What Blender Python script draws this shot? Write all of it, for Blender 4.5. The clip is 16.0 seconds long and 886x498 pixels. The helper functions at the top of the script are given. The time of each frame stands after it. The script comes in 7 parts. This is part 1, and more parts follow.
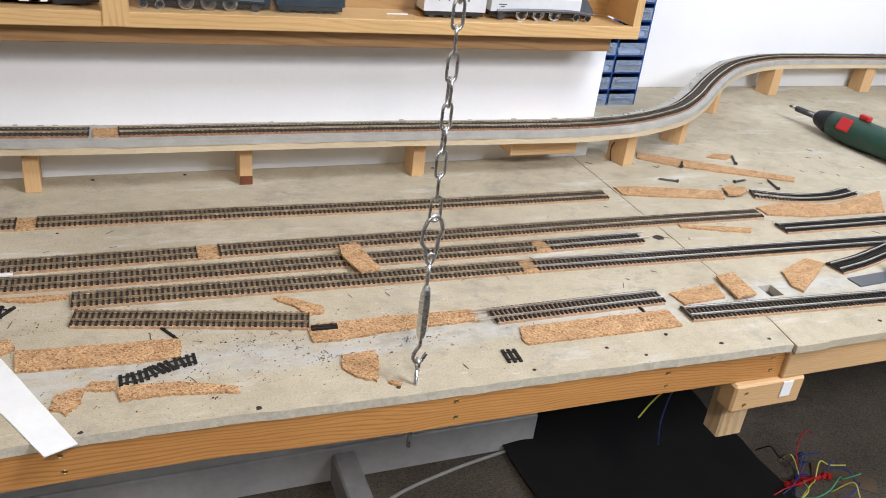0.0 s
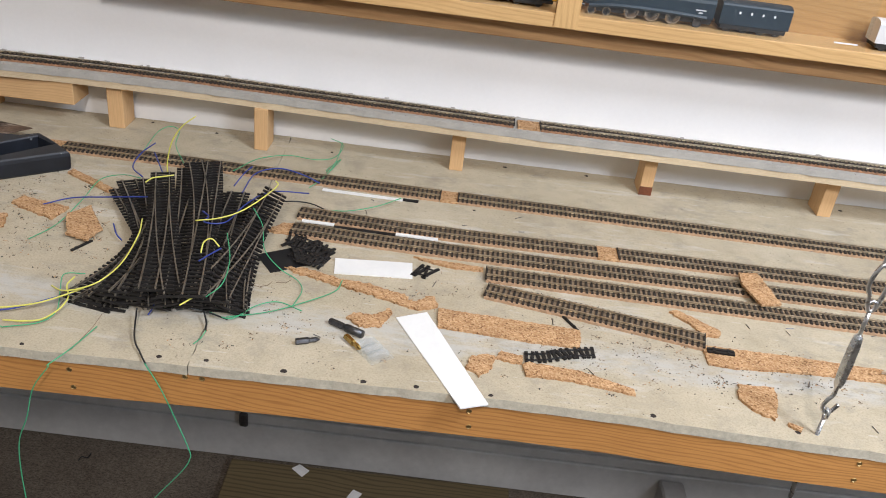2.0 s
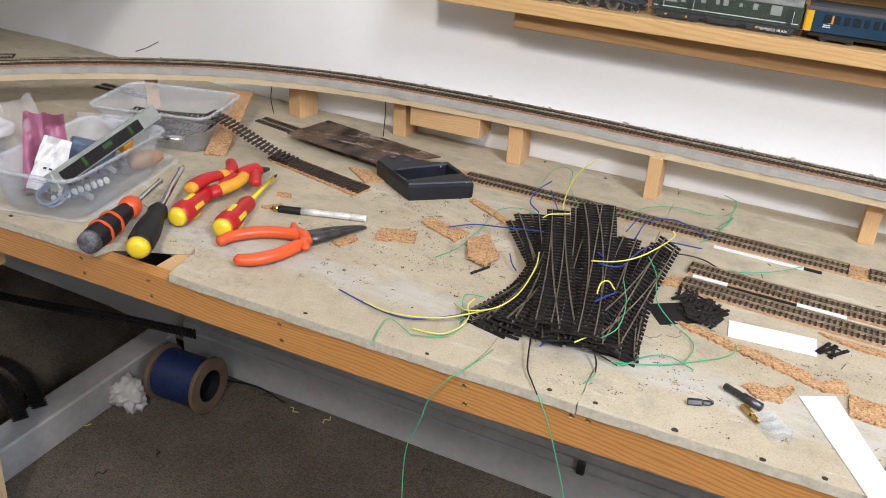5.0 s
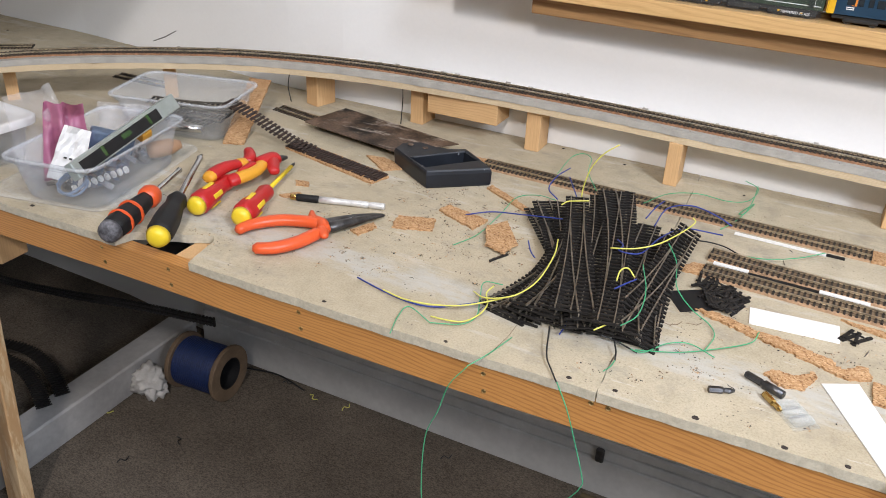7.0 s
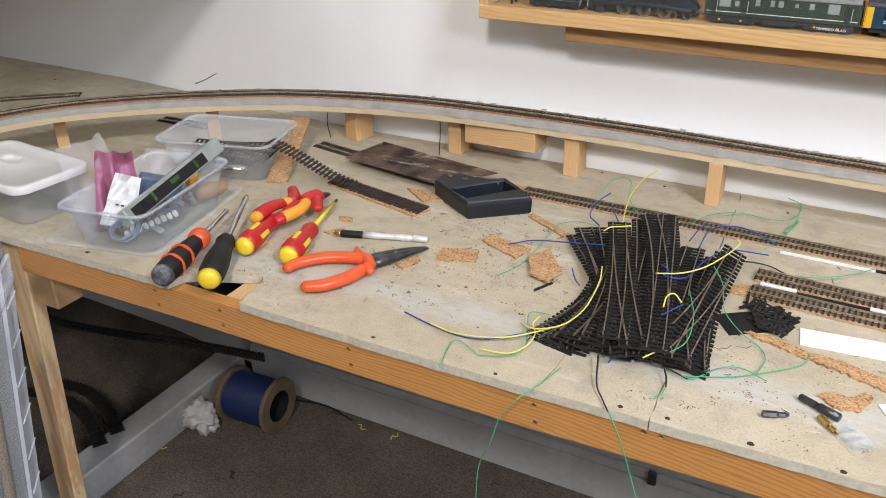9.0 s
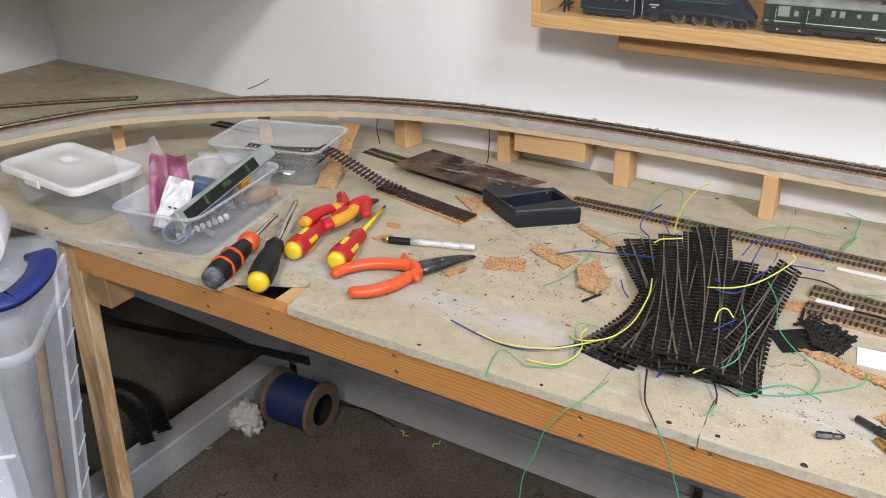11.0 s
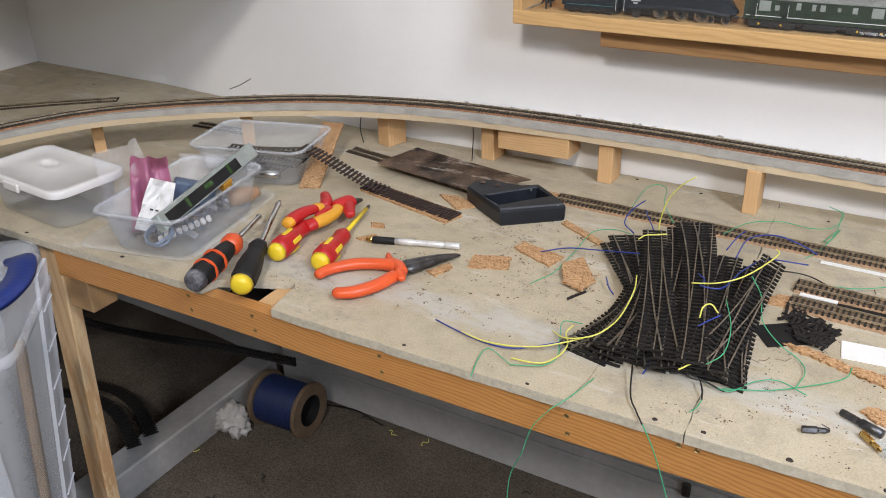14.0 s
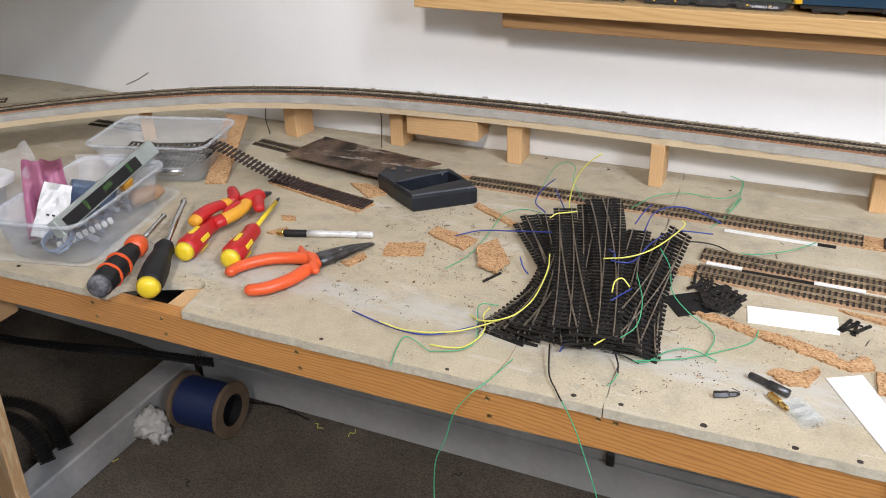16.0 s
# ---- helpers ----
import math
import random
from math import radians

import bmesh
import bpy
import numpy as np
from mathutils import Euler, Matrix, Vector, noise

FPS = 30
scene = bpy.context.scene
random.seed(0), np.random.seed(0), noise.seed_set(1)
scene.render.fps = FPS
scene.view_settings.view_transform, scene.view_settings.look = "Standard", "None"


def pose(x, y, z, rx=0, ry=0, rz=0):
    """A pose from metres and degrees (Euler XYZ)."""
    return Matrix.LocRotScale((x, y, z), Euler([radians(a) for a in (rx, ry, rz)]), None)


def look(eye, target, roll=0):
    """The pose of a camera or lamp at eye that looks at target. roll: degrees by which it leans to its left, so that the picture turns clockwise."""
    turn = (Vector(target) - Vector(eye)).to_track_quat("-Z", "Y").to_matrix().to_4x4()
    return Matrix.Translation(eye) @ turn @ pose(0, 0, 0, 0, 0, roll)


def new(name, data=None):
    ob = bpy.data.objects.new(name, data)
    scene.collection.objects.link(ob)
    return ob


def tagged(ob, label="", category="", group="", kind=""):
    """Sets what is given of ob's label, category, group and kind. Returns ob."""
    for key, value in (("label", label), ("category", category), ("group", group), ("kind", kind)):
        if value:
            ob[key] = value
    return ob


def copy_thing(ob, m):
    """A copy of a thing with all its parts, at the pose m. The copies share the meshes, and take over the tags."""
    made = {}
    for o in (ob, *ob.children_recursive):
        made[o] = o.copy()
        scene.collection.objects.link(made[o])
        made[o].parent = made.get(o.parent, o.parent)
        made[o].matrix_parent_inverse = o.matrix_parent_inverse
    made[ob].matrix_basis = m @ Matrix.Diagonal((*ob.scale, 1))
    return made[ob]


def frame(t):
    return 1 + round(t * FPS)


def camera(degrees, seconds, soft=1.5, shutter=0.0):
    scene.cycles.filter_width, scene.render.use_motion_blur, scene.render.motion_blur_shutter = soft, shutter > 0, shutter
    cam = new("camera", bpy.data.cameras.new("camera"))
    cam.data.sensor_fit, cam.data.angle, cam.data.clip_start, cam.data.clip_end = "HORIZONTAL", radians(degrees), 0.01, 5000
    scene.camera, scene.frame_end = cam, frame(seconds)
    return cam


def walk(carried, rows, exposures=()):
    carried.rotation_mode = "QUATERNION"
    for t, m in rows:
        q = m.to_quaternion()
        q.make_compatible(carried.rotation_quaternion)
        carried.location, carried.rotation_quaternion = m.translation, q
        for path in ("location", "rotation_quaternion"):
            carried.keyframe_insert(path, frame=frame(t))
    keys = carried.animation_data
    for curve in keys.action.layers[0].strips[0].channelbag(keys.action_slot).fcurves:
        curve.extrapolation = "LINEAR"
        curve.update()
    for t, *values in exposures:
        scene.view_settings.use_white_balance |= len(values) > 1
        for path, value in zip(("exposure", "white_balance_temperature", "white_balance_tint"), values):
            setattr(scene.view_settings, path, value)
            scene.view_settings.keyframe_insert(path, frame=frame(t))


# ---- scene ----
cam = camera(55.7, 16.0, soft=0.95)
PATH = [
    (0, (0.683, -0.638, 0.537), (1.409, 0.979, -0.39), 7.1),
    (0.5, (0.664, -0.636, 0.53), (1.27, 1.022, -0.411), 6.8),
    (1, (0.635, -0.632, 0.528), (1.086, 1.066, -0.428), 7.0),
    (1.5, (0.606, -0.626, 0.527), (0.862, 1.105, -0.443), 6.9),
    (2, (0.573, -0.636, 0.522), (0.582, 1.11, -0.453), 7.1),
    (2.5, (0.549, -0.636, 0.516), (0.384, 1.106, -0.453), 6.9),
    (3, (0.518, -0.63, 0.514), (0.162, 1.088, -0.445), 5.6),
    (3.5, (0.506, -0.634, 0.514), (-0.031, 1.057, -0.409), 4.0),
    (4, (0.492, -0.636, 0.512), (-0.173, 1.03, -0.372), 3.6),
    (4.5, (0.488, -0.641, 0.498), (-0.23, 0.992, -0.405), 3.6),
    (7, (0.486, -0.639, 0.496), (-0.279, 0.945, -0.456), 2.6),
    (7.5, (0.484, -0.645, 0.504), (-0.315, 0.927, -0.441), 0.8),
    (8, (0.483, -0.648, 0.511), (-0.351, 0.919, -0.41), -0.3),
    (8.5, (0.482, -0.647, 0.513), (-0.354, 0.919, -0.408), -0.7),
    (9, (0.48, -0.646, 0.514), (-0.375, 0.916, -0.396), -1.0),
    (9.5, (0.475, -0.646, 0.514), (-0.419, 0.901, -0.384), -1.2),
    (10, (0.474, -0.647, 0.516), (-0.456, 0.883, -0.375), -1.1),
    (12.5, (0.476, -0.641, 0.51), (-0.479, 0.864, -0.397), -1.5),
    (13, (0.476, -0.641, 0.511), (-0.466, 0.868, -0.402), -1.6),
    (13.5, (0.476, -0.64, 0.511), (-0.457, 0.88, -0.394), -1.6),
    (14, (0.476, -0.638, 0.514), (-0.448, 0.89, -0.386), -1.7),
    (14.5, (0.478, -0.637, 0.512), (-0.436, 0.894, -0.395), -1.8),
    (15, (0.479, -0.634, 0.513), (-0.42, 0.903, -0.398), -1.7),
    (15.5, (0.479, -0.632, 0.513), (-0.386, 0.922, -0.402), -1.9),
    (16, (0.479, -0.627, 0.513), (-0.269, 0.973, -0.425), -2.2),
]
walk(cam, [(t, look(eye, target, roll)) for t, eye, target, roll in PATH],
     exposures=[(0.0, -0.70), (1.0, -0.77), (2.0, -0.55), (3.0, -0.34), (3.5, -0.23), (4.5, -0.22), (8.0, -0.24), (9.5, -0.22), (12.5, -0.35), (14.0, -0.37), (15.5, -0.34), (16.0, -0.28)])
# world: a room lit from behind the viewer, main window inferred, other lamps added
TOP, FLOOR, CEIL = 0.0, -0.68, 1.95
WALL = 0.605            # face of the chimney breast behind the layout
world = bpy.data.worlds.new("sky")
scene.world = world
world.use_nodes = True
wn = world.node_tree
sky = wn.nodes.new("ShaderNodeTexSky")
sky.sky_type, sky.sun_disc, sky.sun_elevation, sky.sun_rotation = "NISHITA", False, radians(35), radians(200)
wn.links.new(sky.outputs[0], wn.nodes["Background"].inputs[0])
wn.nodes["Background"].inputs[1].default_value = 0.12


def window_light(name, x, y, z, w, h, watts, target, color=(1.0, 0.96, 0.9)):
    lamp = bpy.data.lights.new(name, "AREA")
    lamp.shape, lamp.size, lamp.size_y, lamp.energy, lamp.color = "RECTANGLE", w, h, watts, color
    ob = new(name, lamp)
    ob.matrix_basis = look((x, y, z), target)
    return ob


# unseen overhead lamp, added to brighten the right half
window_light("unseen_overhead_fill", 1.9, -0.75, CEIL - 0.015, 0.50, 0.50, 64, (1.9, 0.0, 0.0), (0.86, 0.93, 1.06))
# window behind the viewer, placed from the shadow edges on the wall
window_light("unseen_window_lamp", 0.6, -1.62, 1.66, 0.22, 0.26, 40, (0.5, 0.5, 0.1), (1.0, 0.925, 0.885))
# second window behind the viewer, unseen, added to lift the right side
window_light("unseen_window_lamp", 2.4, -1.62, 1.48, 0.9, 0.52, 64, (2.4, 0.5, 1.0), (0.86, 0.93, 1.08))


# ---- materials ----
def nodes_of(name):
    m = bpy.data.materials.new(name)
    m.use_nodes = True
    return m, m.node_tree.nodes, m.node_tree.links, m.node_tree.nodes["Principled BSDF"]


def ramp(nodes, stops):
    r = nodes.new("ShaderNodeValToRGB")
    while len(r.color_ramp.elements) < len(stops):
        r.color_ramp.elements.new(0.5)
    for e, (p, c) in zip(r.color_ramp.elements, stops):
        e.position, e.color = p, (*c, 1)
    return r


def noise_tex(nodes, links, scale, detail=4, rough=0.6, vec=None):
    n = nodes.new("ShaderNodeTexNoise")
    n.inputs["Scale"].default_value, n.inputs["Detail"].default_value, n.inputs["Roughness"].default_value = scale, detail, rough
    if vec:
        links.new(vec, n.inputs["Vector"])
    return n


def mixed(nodes, links, a, b, fac, mode="MIX"):
    m = nodes.new("ShaderNodeMix")
    m.data_type, m.blend_type = "RGBA", mode
    for sock, v in ((m.inputs[0], fac), (m.inputs[6], a), (m.inputs[7], b)):
        if isinstance(v, (int, float)):
            sock.default_value = v
        elif isinstance(v, tuple):
            sock.default_value = (*v, 1)
        else:
            links.new(v, sock)
    return m.outputs[2]


def bumped(nodes, links, bsdf, height, strength, dist=0.001):
    b = nodes.new("ShaderNodeBump")
    b.inputs["Strength"].default_value, b.inputs["Distance"].default_value = strength, dist
    links.new(height, b.inputs["Height"])
    links.new(b.outputs[0], bsdf.inputs["Normal"])


def stretched(nodes, links, s, rz=0.0):
    tc, mp = nodes.new("ShaderNodeTexCoord"), nodes.new("ShaderNodeMapping")
    mp.inputs["Scale"].default_value, mp.inputs["Rotation"].default_value = s, (0, 0, rz)
    links.new(tc.outputs["Object"], mp.inputs[0])
    return mp.outputs[0]


def plain(name, color, rough=0.5, metal=0.0, fine=300.0, vary=0.12, coarse=25.0, bump=0.15, per_object=0.0, spec=0.5):
    """A painted, moulded or metal surface with fine grain and broad unevenness."""
    m, n, l, b = nodes_of(name)
    v = stretched(n, l, (1, 1, 1))
    a, c = noise_tex(n, l, fine, 3, 0.6, v), noise_tex(n, l, coarse, 4, 0.6, v)
    dark, light = tuple(x * (1 - vary * 1.6) for x in color), tuple(min(1, x * (1 + vary)) for x in color)
    r1 = ramp(n, [(0.3, dark), (0.7, light)])
    l.new(c.outputs[0], r1.inputs[0])
    r2 = ramp(n, [(0.3, (1 - vary,) * 3), (0.7, (1, 1, 1))])
    l.new(a.outputs[0], r2.inputs[0])
    col = mixed(n, l, r1.outputs[0], r2.outputs[0], 1.0, "MULTIPLY")
    if per_object:
        oi, r3 = n.new("ShaderNodeObjectInfo"), None
        r3 = ramp(n, [(0, (1 - per_object,) * 3), (1, (1, 1, 1))])
        l.new(oi.outputs["Random"], r3.inputs[0])
        col = mixed(n, l, col, r3.outputs[0], 1.0, "MULTIPLY")
    l.new(col, b.inputs["Base Color"])
    rr = n.new("ShaderNodeMapRange")
    rr.inputs["To Min"].default_value, rr.inputs["To Max"].default_value = max(0.03, rough - 0.1), min(1, rough + 0.1)
    l.new(c.outputs[0], rr.inputs[0])
    l.new(rr.outputs[0], b.inputs["Roughness"])
    b.inputs["Metallic"].default_value = metal
    b.inputs["Specular IOR Level"].default_value = spec
    if bump:
        bumped(n, l, b, a.outputs[0], bump, 0.0004)
    return m


def wood(name, light, dark, axis=0, rings=55.0, rough=0.5, contrast=0.6, knots=False):
    """Sawn softwood with grain along an axis."""
    m, n, l, b = nodes_of(name)
    s = [1.0, 1.0, 1.0]
    s[axis] = 0.05
    v = stretched(n, l, tuple(s))
    warp = noise_tex(n, l, 7, 3, 0.55, stretched(n, l, tuple(0.35 if i == axis else 1.0 for i in range(3))))
    add = n.new("ShaderNodeVectorMath")
    add.operation = "MULTIPLY_ADD"
    l.new(warp.outputs["Color"], add.inputs[0])
    add.inputs[1].default_value = (0.03, 0.03, 0.03)
    l.new(v, add.inputs[2])
    w = n.new("ShaderNodeTexWave")
    w.wave_type, w.bands_direction = "BANDS", "DIAGONAL"
    w.inputs["Scale"].default_value, w.inputs["Distortion"].default_value, w.inputs["Detail"].default_value = rings, 3.2, 4
    w.inputs["Detail Scale"].default_value = 1.2
    l.new(add.outputs[0], w.inputs["Vector"])
    s2 = [1.0, 1.0, 1.0]
    s2[axis] = 0.03
    fine = noise_tex(n, l, 900, 3, 0.7, stretched(n, l, tuple(s2)))
    broad = noise_tex(n, l, 5, 3, 0.5, stretched(n, l, tuple(0.3 if i == axis else 1.0 for i in range(3))))
    mid = tuple(a * (1 - contrast) + d * contrast for a, d in zip(light, dark))
    r = ramp(n, [(0.35, light), (0.72, tuple(0.65 * a + 0.35 * c for a, c in zip(light, mid))), (0.94, mid)])
    l.new(w.outputs[0], r.inputs[0])
    r2 = ramp(n, [(0.25, (0.8, 0.76, 0.7)), (0.75, (1.0, 1.0, 1.0))])
    l.new(fine.outputs[0], r2.inputs[0])
    r3 = ramp(n, [(0.3, (0.84, 0.8, 0.76)), (0.7, (1.05, 1.03, 1.0))])
    l.new(broad.outputs[0], r3.inputs[0])
    col = mixed(n, l, mixed(n, l, r.outputs[0], r2.outputs[0], 1.0, "MULTIPLY"), r3.outputs[0], 1.0, "MULTIPLY")
    if knots:
        vo = n.new("ShaderNodeTexVoronoi")
        vo.inputs["Scale"].default_value = 5.0
        l.new(stretched(n, l, tuple(0.8 if i == axis else 1.5 for i in range(3))), vo.inputs["Vector"])
        rk = ramp(n, [(0.03, (0.2, 0.1, 0.05)), (0.09, (1, 1, 1))])
        l.new(vo.outputs["Distance"], rk.inputs[0])
        col = mixed(n, l, col, rk.outputs[0], 1.0, "MULTIPLY")
    l.new(col, b.inputs["Base Color"])
    b.inputs["Roughness"].default_value = rough
    bumped(n, l, b, fine.outputs[0], 0.25, 0.0003)
    return m


def fibreboard(name):
    """Grey pressed paper board: pale, scuffed, with brown smears, white glue and specks."""
    m, n, l, b = nodes_of(name)
    v = stretched(n, l, (1, 1, 1))
    broad, mid, fine = noise_tex(n, l, 4, 5, 0.6, v), noise_tex(n, l, 28, 5, 0.65, v), noise_tex(n, l, 420, 4, 0.75, v)
    r1 = ramp(n, [(0.3, (0.425, 0.366, 0.262)), (0.52, (0.490, 0.424, 0.308)), (0.72, (0.545, 0.482, 0.362))])
    l.new(broad.outputs[0], r1.inputs[0])
    r2 = ramp(n, [(0.3, (0.86, 0.855, 0.83)), (0.5, (0.98, 0.98, 0.98)), (0.75, (1.05, 1.05, 1.05))])
    l.new(mid.outputs[0], r2.inputs[0])
    r3 = ramp(n, [(0.3, (0.76, 0.75, 0.73)), (0.5, (1.0, 1.0, 1.0)), (0.7, (1.10, 1.10, 1.10))])
    l.new(fine.outputs[0], r3.inputs[0])
    col = mixed(n, l, mixed(n, l, r1.outputs[0], r2.outputs[0], 1.0, "MULTIPLY"), r3.outputs[0], 1.0, "MULTIPLY")
    # dried white glue in streaks along the tracks
    streak = noise_tex(n, l, 9, 4, 0.7, stretched(n, l, (0.5, 2.2, 1)))
    rs = ramp(n, [(0.56, (0, 0, 0)), (0.70, (0.4, 0.4, 0.4))])
    l.new(streak.outputs[0], rs.inputs[0])
    col = mixed(n, l, col, (0.70, 0.71, 0.70), rs.outputs[0])
    # a wiped-out band of grey glue between the tracks and the front edge
    sx, wob = n.new("ShaderNodeSeparateXYZ"), n.new("ShaderNodeMath")
    l.new(v, sx.inputs[0])
    wob.operation = "MULTIPLY_ADD"
    wv = noise_tex(n, l, 6, 5, 0.7, v)
    l.new(wv.outputs[0], wob.inputs[0])
    wob.inputs[1].default_value = 0.09
    l.new(sx.outputs[1], wob.inputs[2])
    rb = ramp(n, [(0.115, (0, 0, 0)), (0.132, (0.6, 0.6, 0.6)), (0.162, (0.6, 0.6, 0.6)), (0.185, (0, 0, 0))])
    l.new(wob.outputs[0], rb.inputs[0])
    pat = noise_tex(n, l, 40, 5, 0.7, stretched(n, l, (0.6, 1.6, 1)))
    rpat = ramp(n, [(0.36, (0.15, 0.15, 0.15)), (0.56, (1, 1, 1))])
    l.new(pat.outputs[0], rpat.inputs[0])
    col = mixed(n, l, col, (0.50, 0.51, 0.50), mixed(n, l, rb.outputs[0], rpat.outputs[0], 1.0, "MULTIPLY"))
    # brown grime in patches
    gr = noise_tex(n, l, 13, 6, 0.75, v)
    rgm = ramp(n, [(0.53, (0, 0, 0)), (0.70, (0.65, 0.65, 0.65))])
    l.new(gr.outputs[0], rgm.inputs[0])
    col = mixed(n, l, col, (0.30, 0.265, 0.21), rgm.outputs[0])
    # grey fingered smudges and pale scuffed streaks
    sm = noise_tex(n, l, 34, 6, 0.8, stretched(n, l, (0.8, 1.3, 1), 0.5))
    rsm = ramp(n, [(0.50, (0, 0, 0)), (0.62, (0.5, 0.5, 0.5)), (0.76, (0.8, 0.8, 0.8))])
    l.new(sm.outputs[0], rsm.inputs[0])
    gsm = noise_tex(n, l, 5, 3, 0.6, v)
    rgs = ramp(n, [(0.44, (0, 0, 0)), (0.6, (1, 1, 1))])
    l.new(gsm.outputs[0], rgs.inputs[0])
    col = mixed(n, l, col, (0.27, 0.25, 0.215), mixed(n, l, rsm.outputs[0], rgs.outputs[0], 1.0, "MULTIPLY"))
    sc = noise_tex(n, l, 60, 5, 0.75, stretched(n, l, (0.35, 2.4, 1), -0.2))
    rsc = ramp(n, [(0.62, (0, 0, 0)), (0.72, (0.7, 0.7, 0.7))])
    l.new(sc.outputs[0], rsc.inputs[0])
    col = mixed(n, l, col, (0.68, 0.66, 0.60), rsc.outputs[0])
    # dark specks of dirt
    sp = n.new("ShaderNodeTexVoronoi")
    sp.inputs["Scale"].default_value = 130
    l.new(v, sp.inputs["Vector"])
    rp = ramp(n, [(0.07, (0.8, 0.8, 0.8)), (0.15, (0, 0, 0))])
    l.new(sp.outputs["Distance"], rp.inputs[0])
    gate = noise_tex(n, l, 11, 2, 0.5, v)
    rg = ramp(n, [(0.47, (0, 0, 0)), (0.58, (1, 1, 1))])
    l.new(gate.outputs[0], rg.inputs[0])
    spots = mixed(n, l, rp.outputs[0], rg.outputs[0], 1.0, "MULTIPLY")
    col = mixed(n, l, col, (0.07, 0.06, 0.05), spots)
    l.new(col, b.inputs["Base Color"])
    b.inputs["Roughness"].default_value = 0.82
    b.inputs["Specular IOR Level"].default_value = 0.25
    bumped(n, l, b, fine.outputs[0], 0.35, 0.0006)
    return m


def corky(name):
    m, n, l, b = nodes_of(name)
    v = stretched(n, l, (1, 1, 1))
    vo = n.new("ShaderNodeTexVoronoi")
    vo.inputs["Scale"].default_value = 560
    l.new(v, vo.inputs["Vector"])
    r = ramp(n, [(0.0, (0.20, 0.10, 0.045)), (0.14, (0.42, 0.24, 0.115)), (0.5, (0.50, 0.30, 0.153)), (1.0, (0.65, 0.44, 0.25))])
    sep = n.new("ShaderNodeSeparateColor")
    l.new(vo.outputs["Color"], sep.inputs[0])
    l.new(sep.outputs[0], r.inputs[0])
    big = noise_tex(n, l, 40, 4, 0.6, v)
    r2 = ramp(n, [(0.3, (0.78, 0.74, 0.7)), (0.7, (1.06, 1.05, 1.04))])
    l.new(big.outputs[0], r2.inputs[0])
    l.new(mixed(n, l, r.outputs[0], r2.outputs[0], 1.0, "MULTIPLY"), b.inputs["Base Color"])
    b.inputs["Roughness"].default_value = 0.9
    b.inputs["Specular IOR Level"].default_value = 0.2
    bumped(n, l, b, vo.outputs["Distance"], 0.8, 0.0008)
    return m


def carpet(name, c):
    m, n, l, b = nodes_of(name)
    v = stretched(n, l, (1, 1, 1))
    fine, loops, broad = noise_tex(n, l, 420, 3, 0.7, v), noise_tex(n, l, 230, 3, 0.7, stretched(n, l, (1, 1.7, 1))), noise_tex(n, l, 6, 4, 0.6, v)
    r = ramp(n, [(0.32, tuple(x * 0.5 for x in c)), (0.68, tuple(x * 1.4 for x in c))])
    l.new(loops.outputs[0], r.inputs[0])
    r2 = ramp(n, [(0.3, (0.75, 0.75, 0.75)), (0.7, (1.1, 1.1, 1.1))])
    l.new(broad.outputs[0], r2.inputs[0])
    l.new(mixed(n, l, r.outputs[0], r2.outputs[0], 1.0, "MULTIPLY"), b.inputs["Base Color"])
    b.inputs["Roughness"].default_value = 1.0
    b.inputs["Specular IOR Level"].default_value = 0.1
    bumped(n, l, b, fine.outputs[0], 0.8, 0.004)
    return m


def clear(name, color=(0.95, 0.96, 0.97), rough=0.12, milky=0.25):
    """Thin clear plastic or glass: mostly see-through, with gloss."""
    m, n, l, b = nodes_of(name)
    out = n["Material Output"]
    tr, mx = n.new("ShaderNodeBsdfTransparent"), n.new("ShaderNodeMixShader")
    tr.inputs[0].default_value = (*color, 1)
    b.inputs["Base Color"].default_value = (*color, 1)
    b.inputs["Roughness"].default_value = rough
    sc = noise_tex(n, l, 60, 4, 0.7, stretched(n, l, (1, 1, 1)))
    rr = n.new("ShaderNodeMapRange")
    rr.inputs["To Min"].default_value, rr.inputs["To Max"].default_value = milky * 0.92, milky * 1.08
    l.new(sc.outputs[0], rr.inputs[0])
    l.new(rr.outputs[0], mx.inputs[0])
    l.new(tr.outputs[0], mx.inputs[1])
    l.new(b.outputs[0], mx.inputs[2])
    l.new(mx.outputs[0], out.inputs[0])
    return m


BOARD = fibreboard("grey_fibreboard")
BOARD_EDGE = plain("fibreboard_edge", (0.54, 0.495, 0.39), 0.95, fine=500, vary=0.12, coarse=140, bump=0.8)
CORK = corky("cork")
PINE_F = wood("varnished_pine", (0.61, 0.31, 0.10), (0.30, 0.105, 0.03), 0, 150, 0.42, 0.44)
PINE_FY = wood("varnished_pine_lengthways", (0.62, 0.36, 0.155), (0.34, 0.14, 0.045), 1, 130, 0.42, 0.6)
PINE_RAW = wood("raw_pine", (0.70, 0.46, 0.24), (0.50, 0.29, 0.12), 2, 120, 0.6, 0.12)
PINE_RAWX = wood("raw_pine_lengthways", (0.72, 0.48, 0.25), (0.48, 0.27, 0.11), 0, 150, 0.6, 0.25)
PINE_LEG = wood("leg_pine", (0.80, 0.61, 0.38), (0.50, 0.29, 0.14), 2, 26, 0.55, 0.4)
PINE_CAB = wood("cabinet_pine", (0.74, 0.50, 0.24), (0.52, 0.30, 0.11), 0, 90, 0.38, 0.35)
PINE_CABZ = wood("cabinet_pine_upright", (0.74, 0.50, 0.24), (0.52, 0.30, 0.11), 2, 90, 0.38, 0.35)
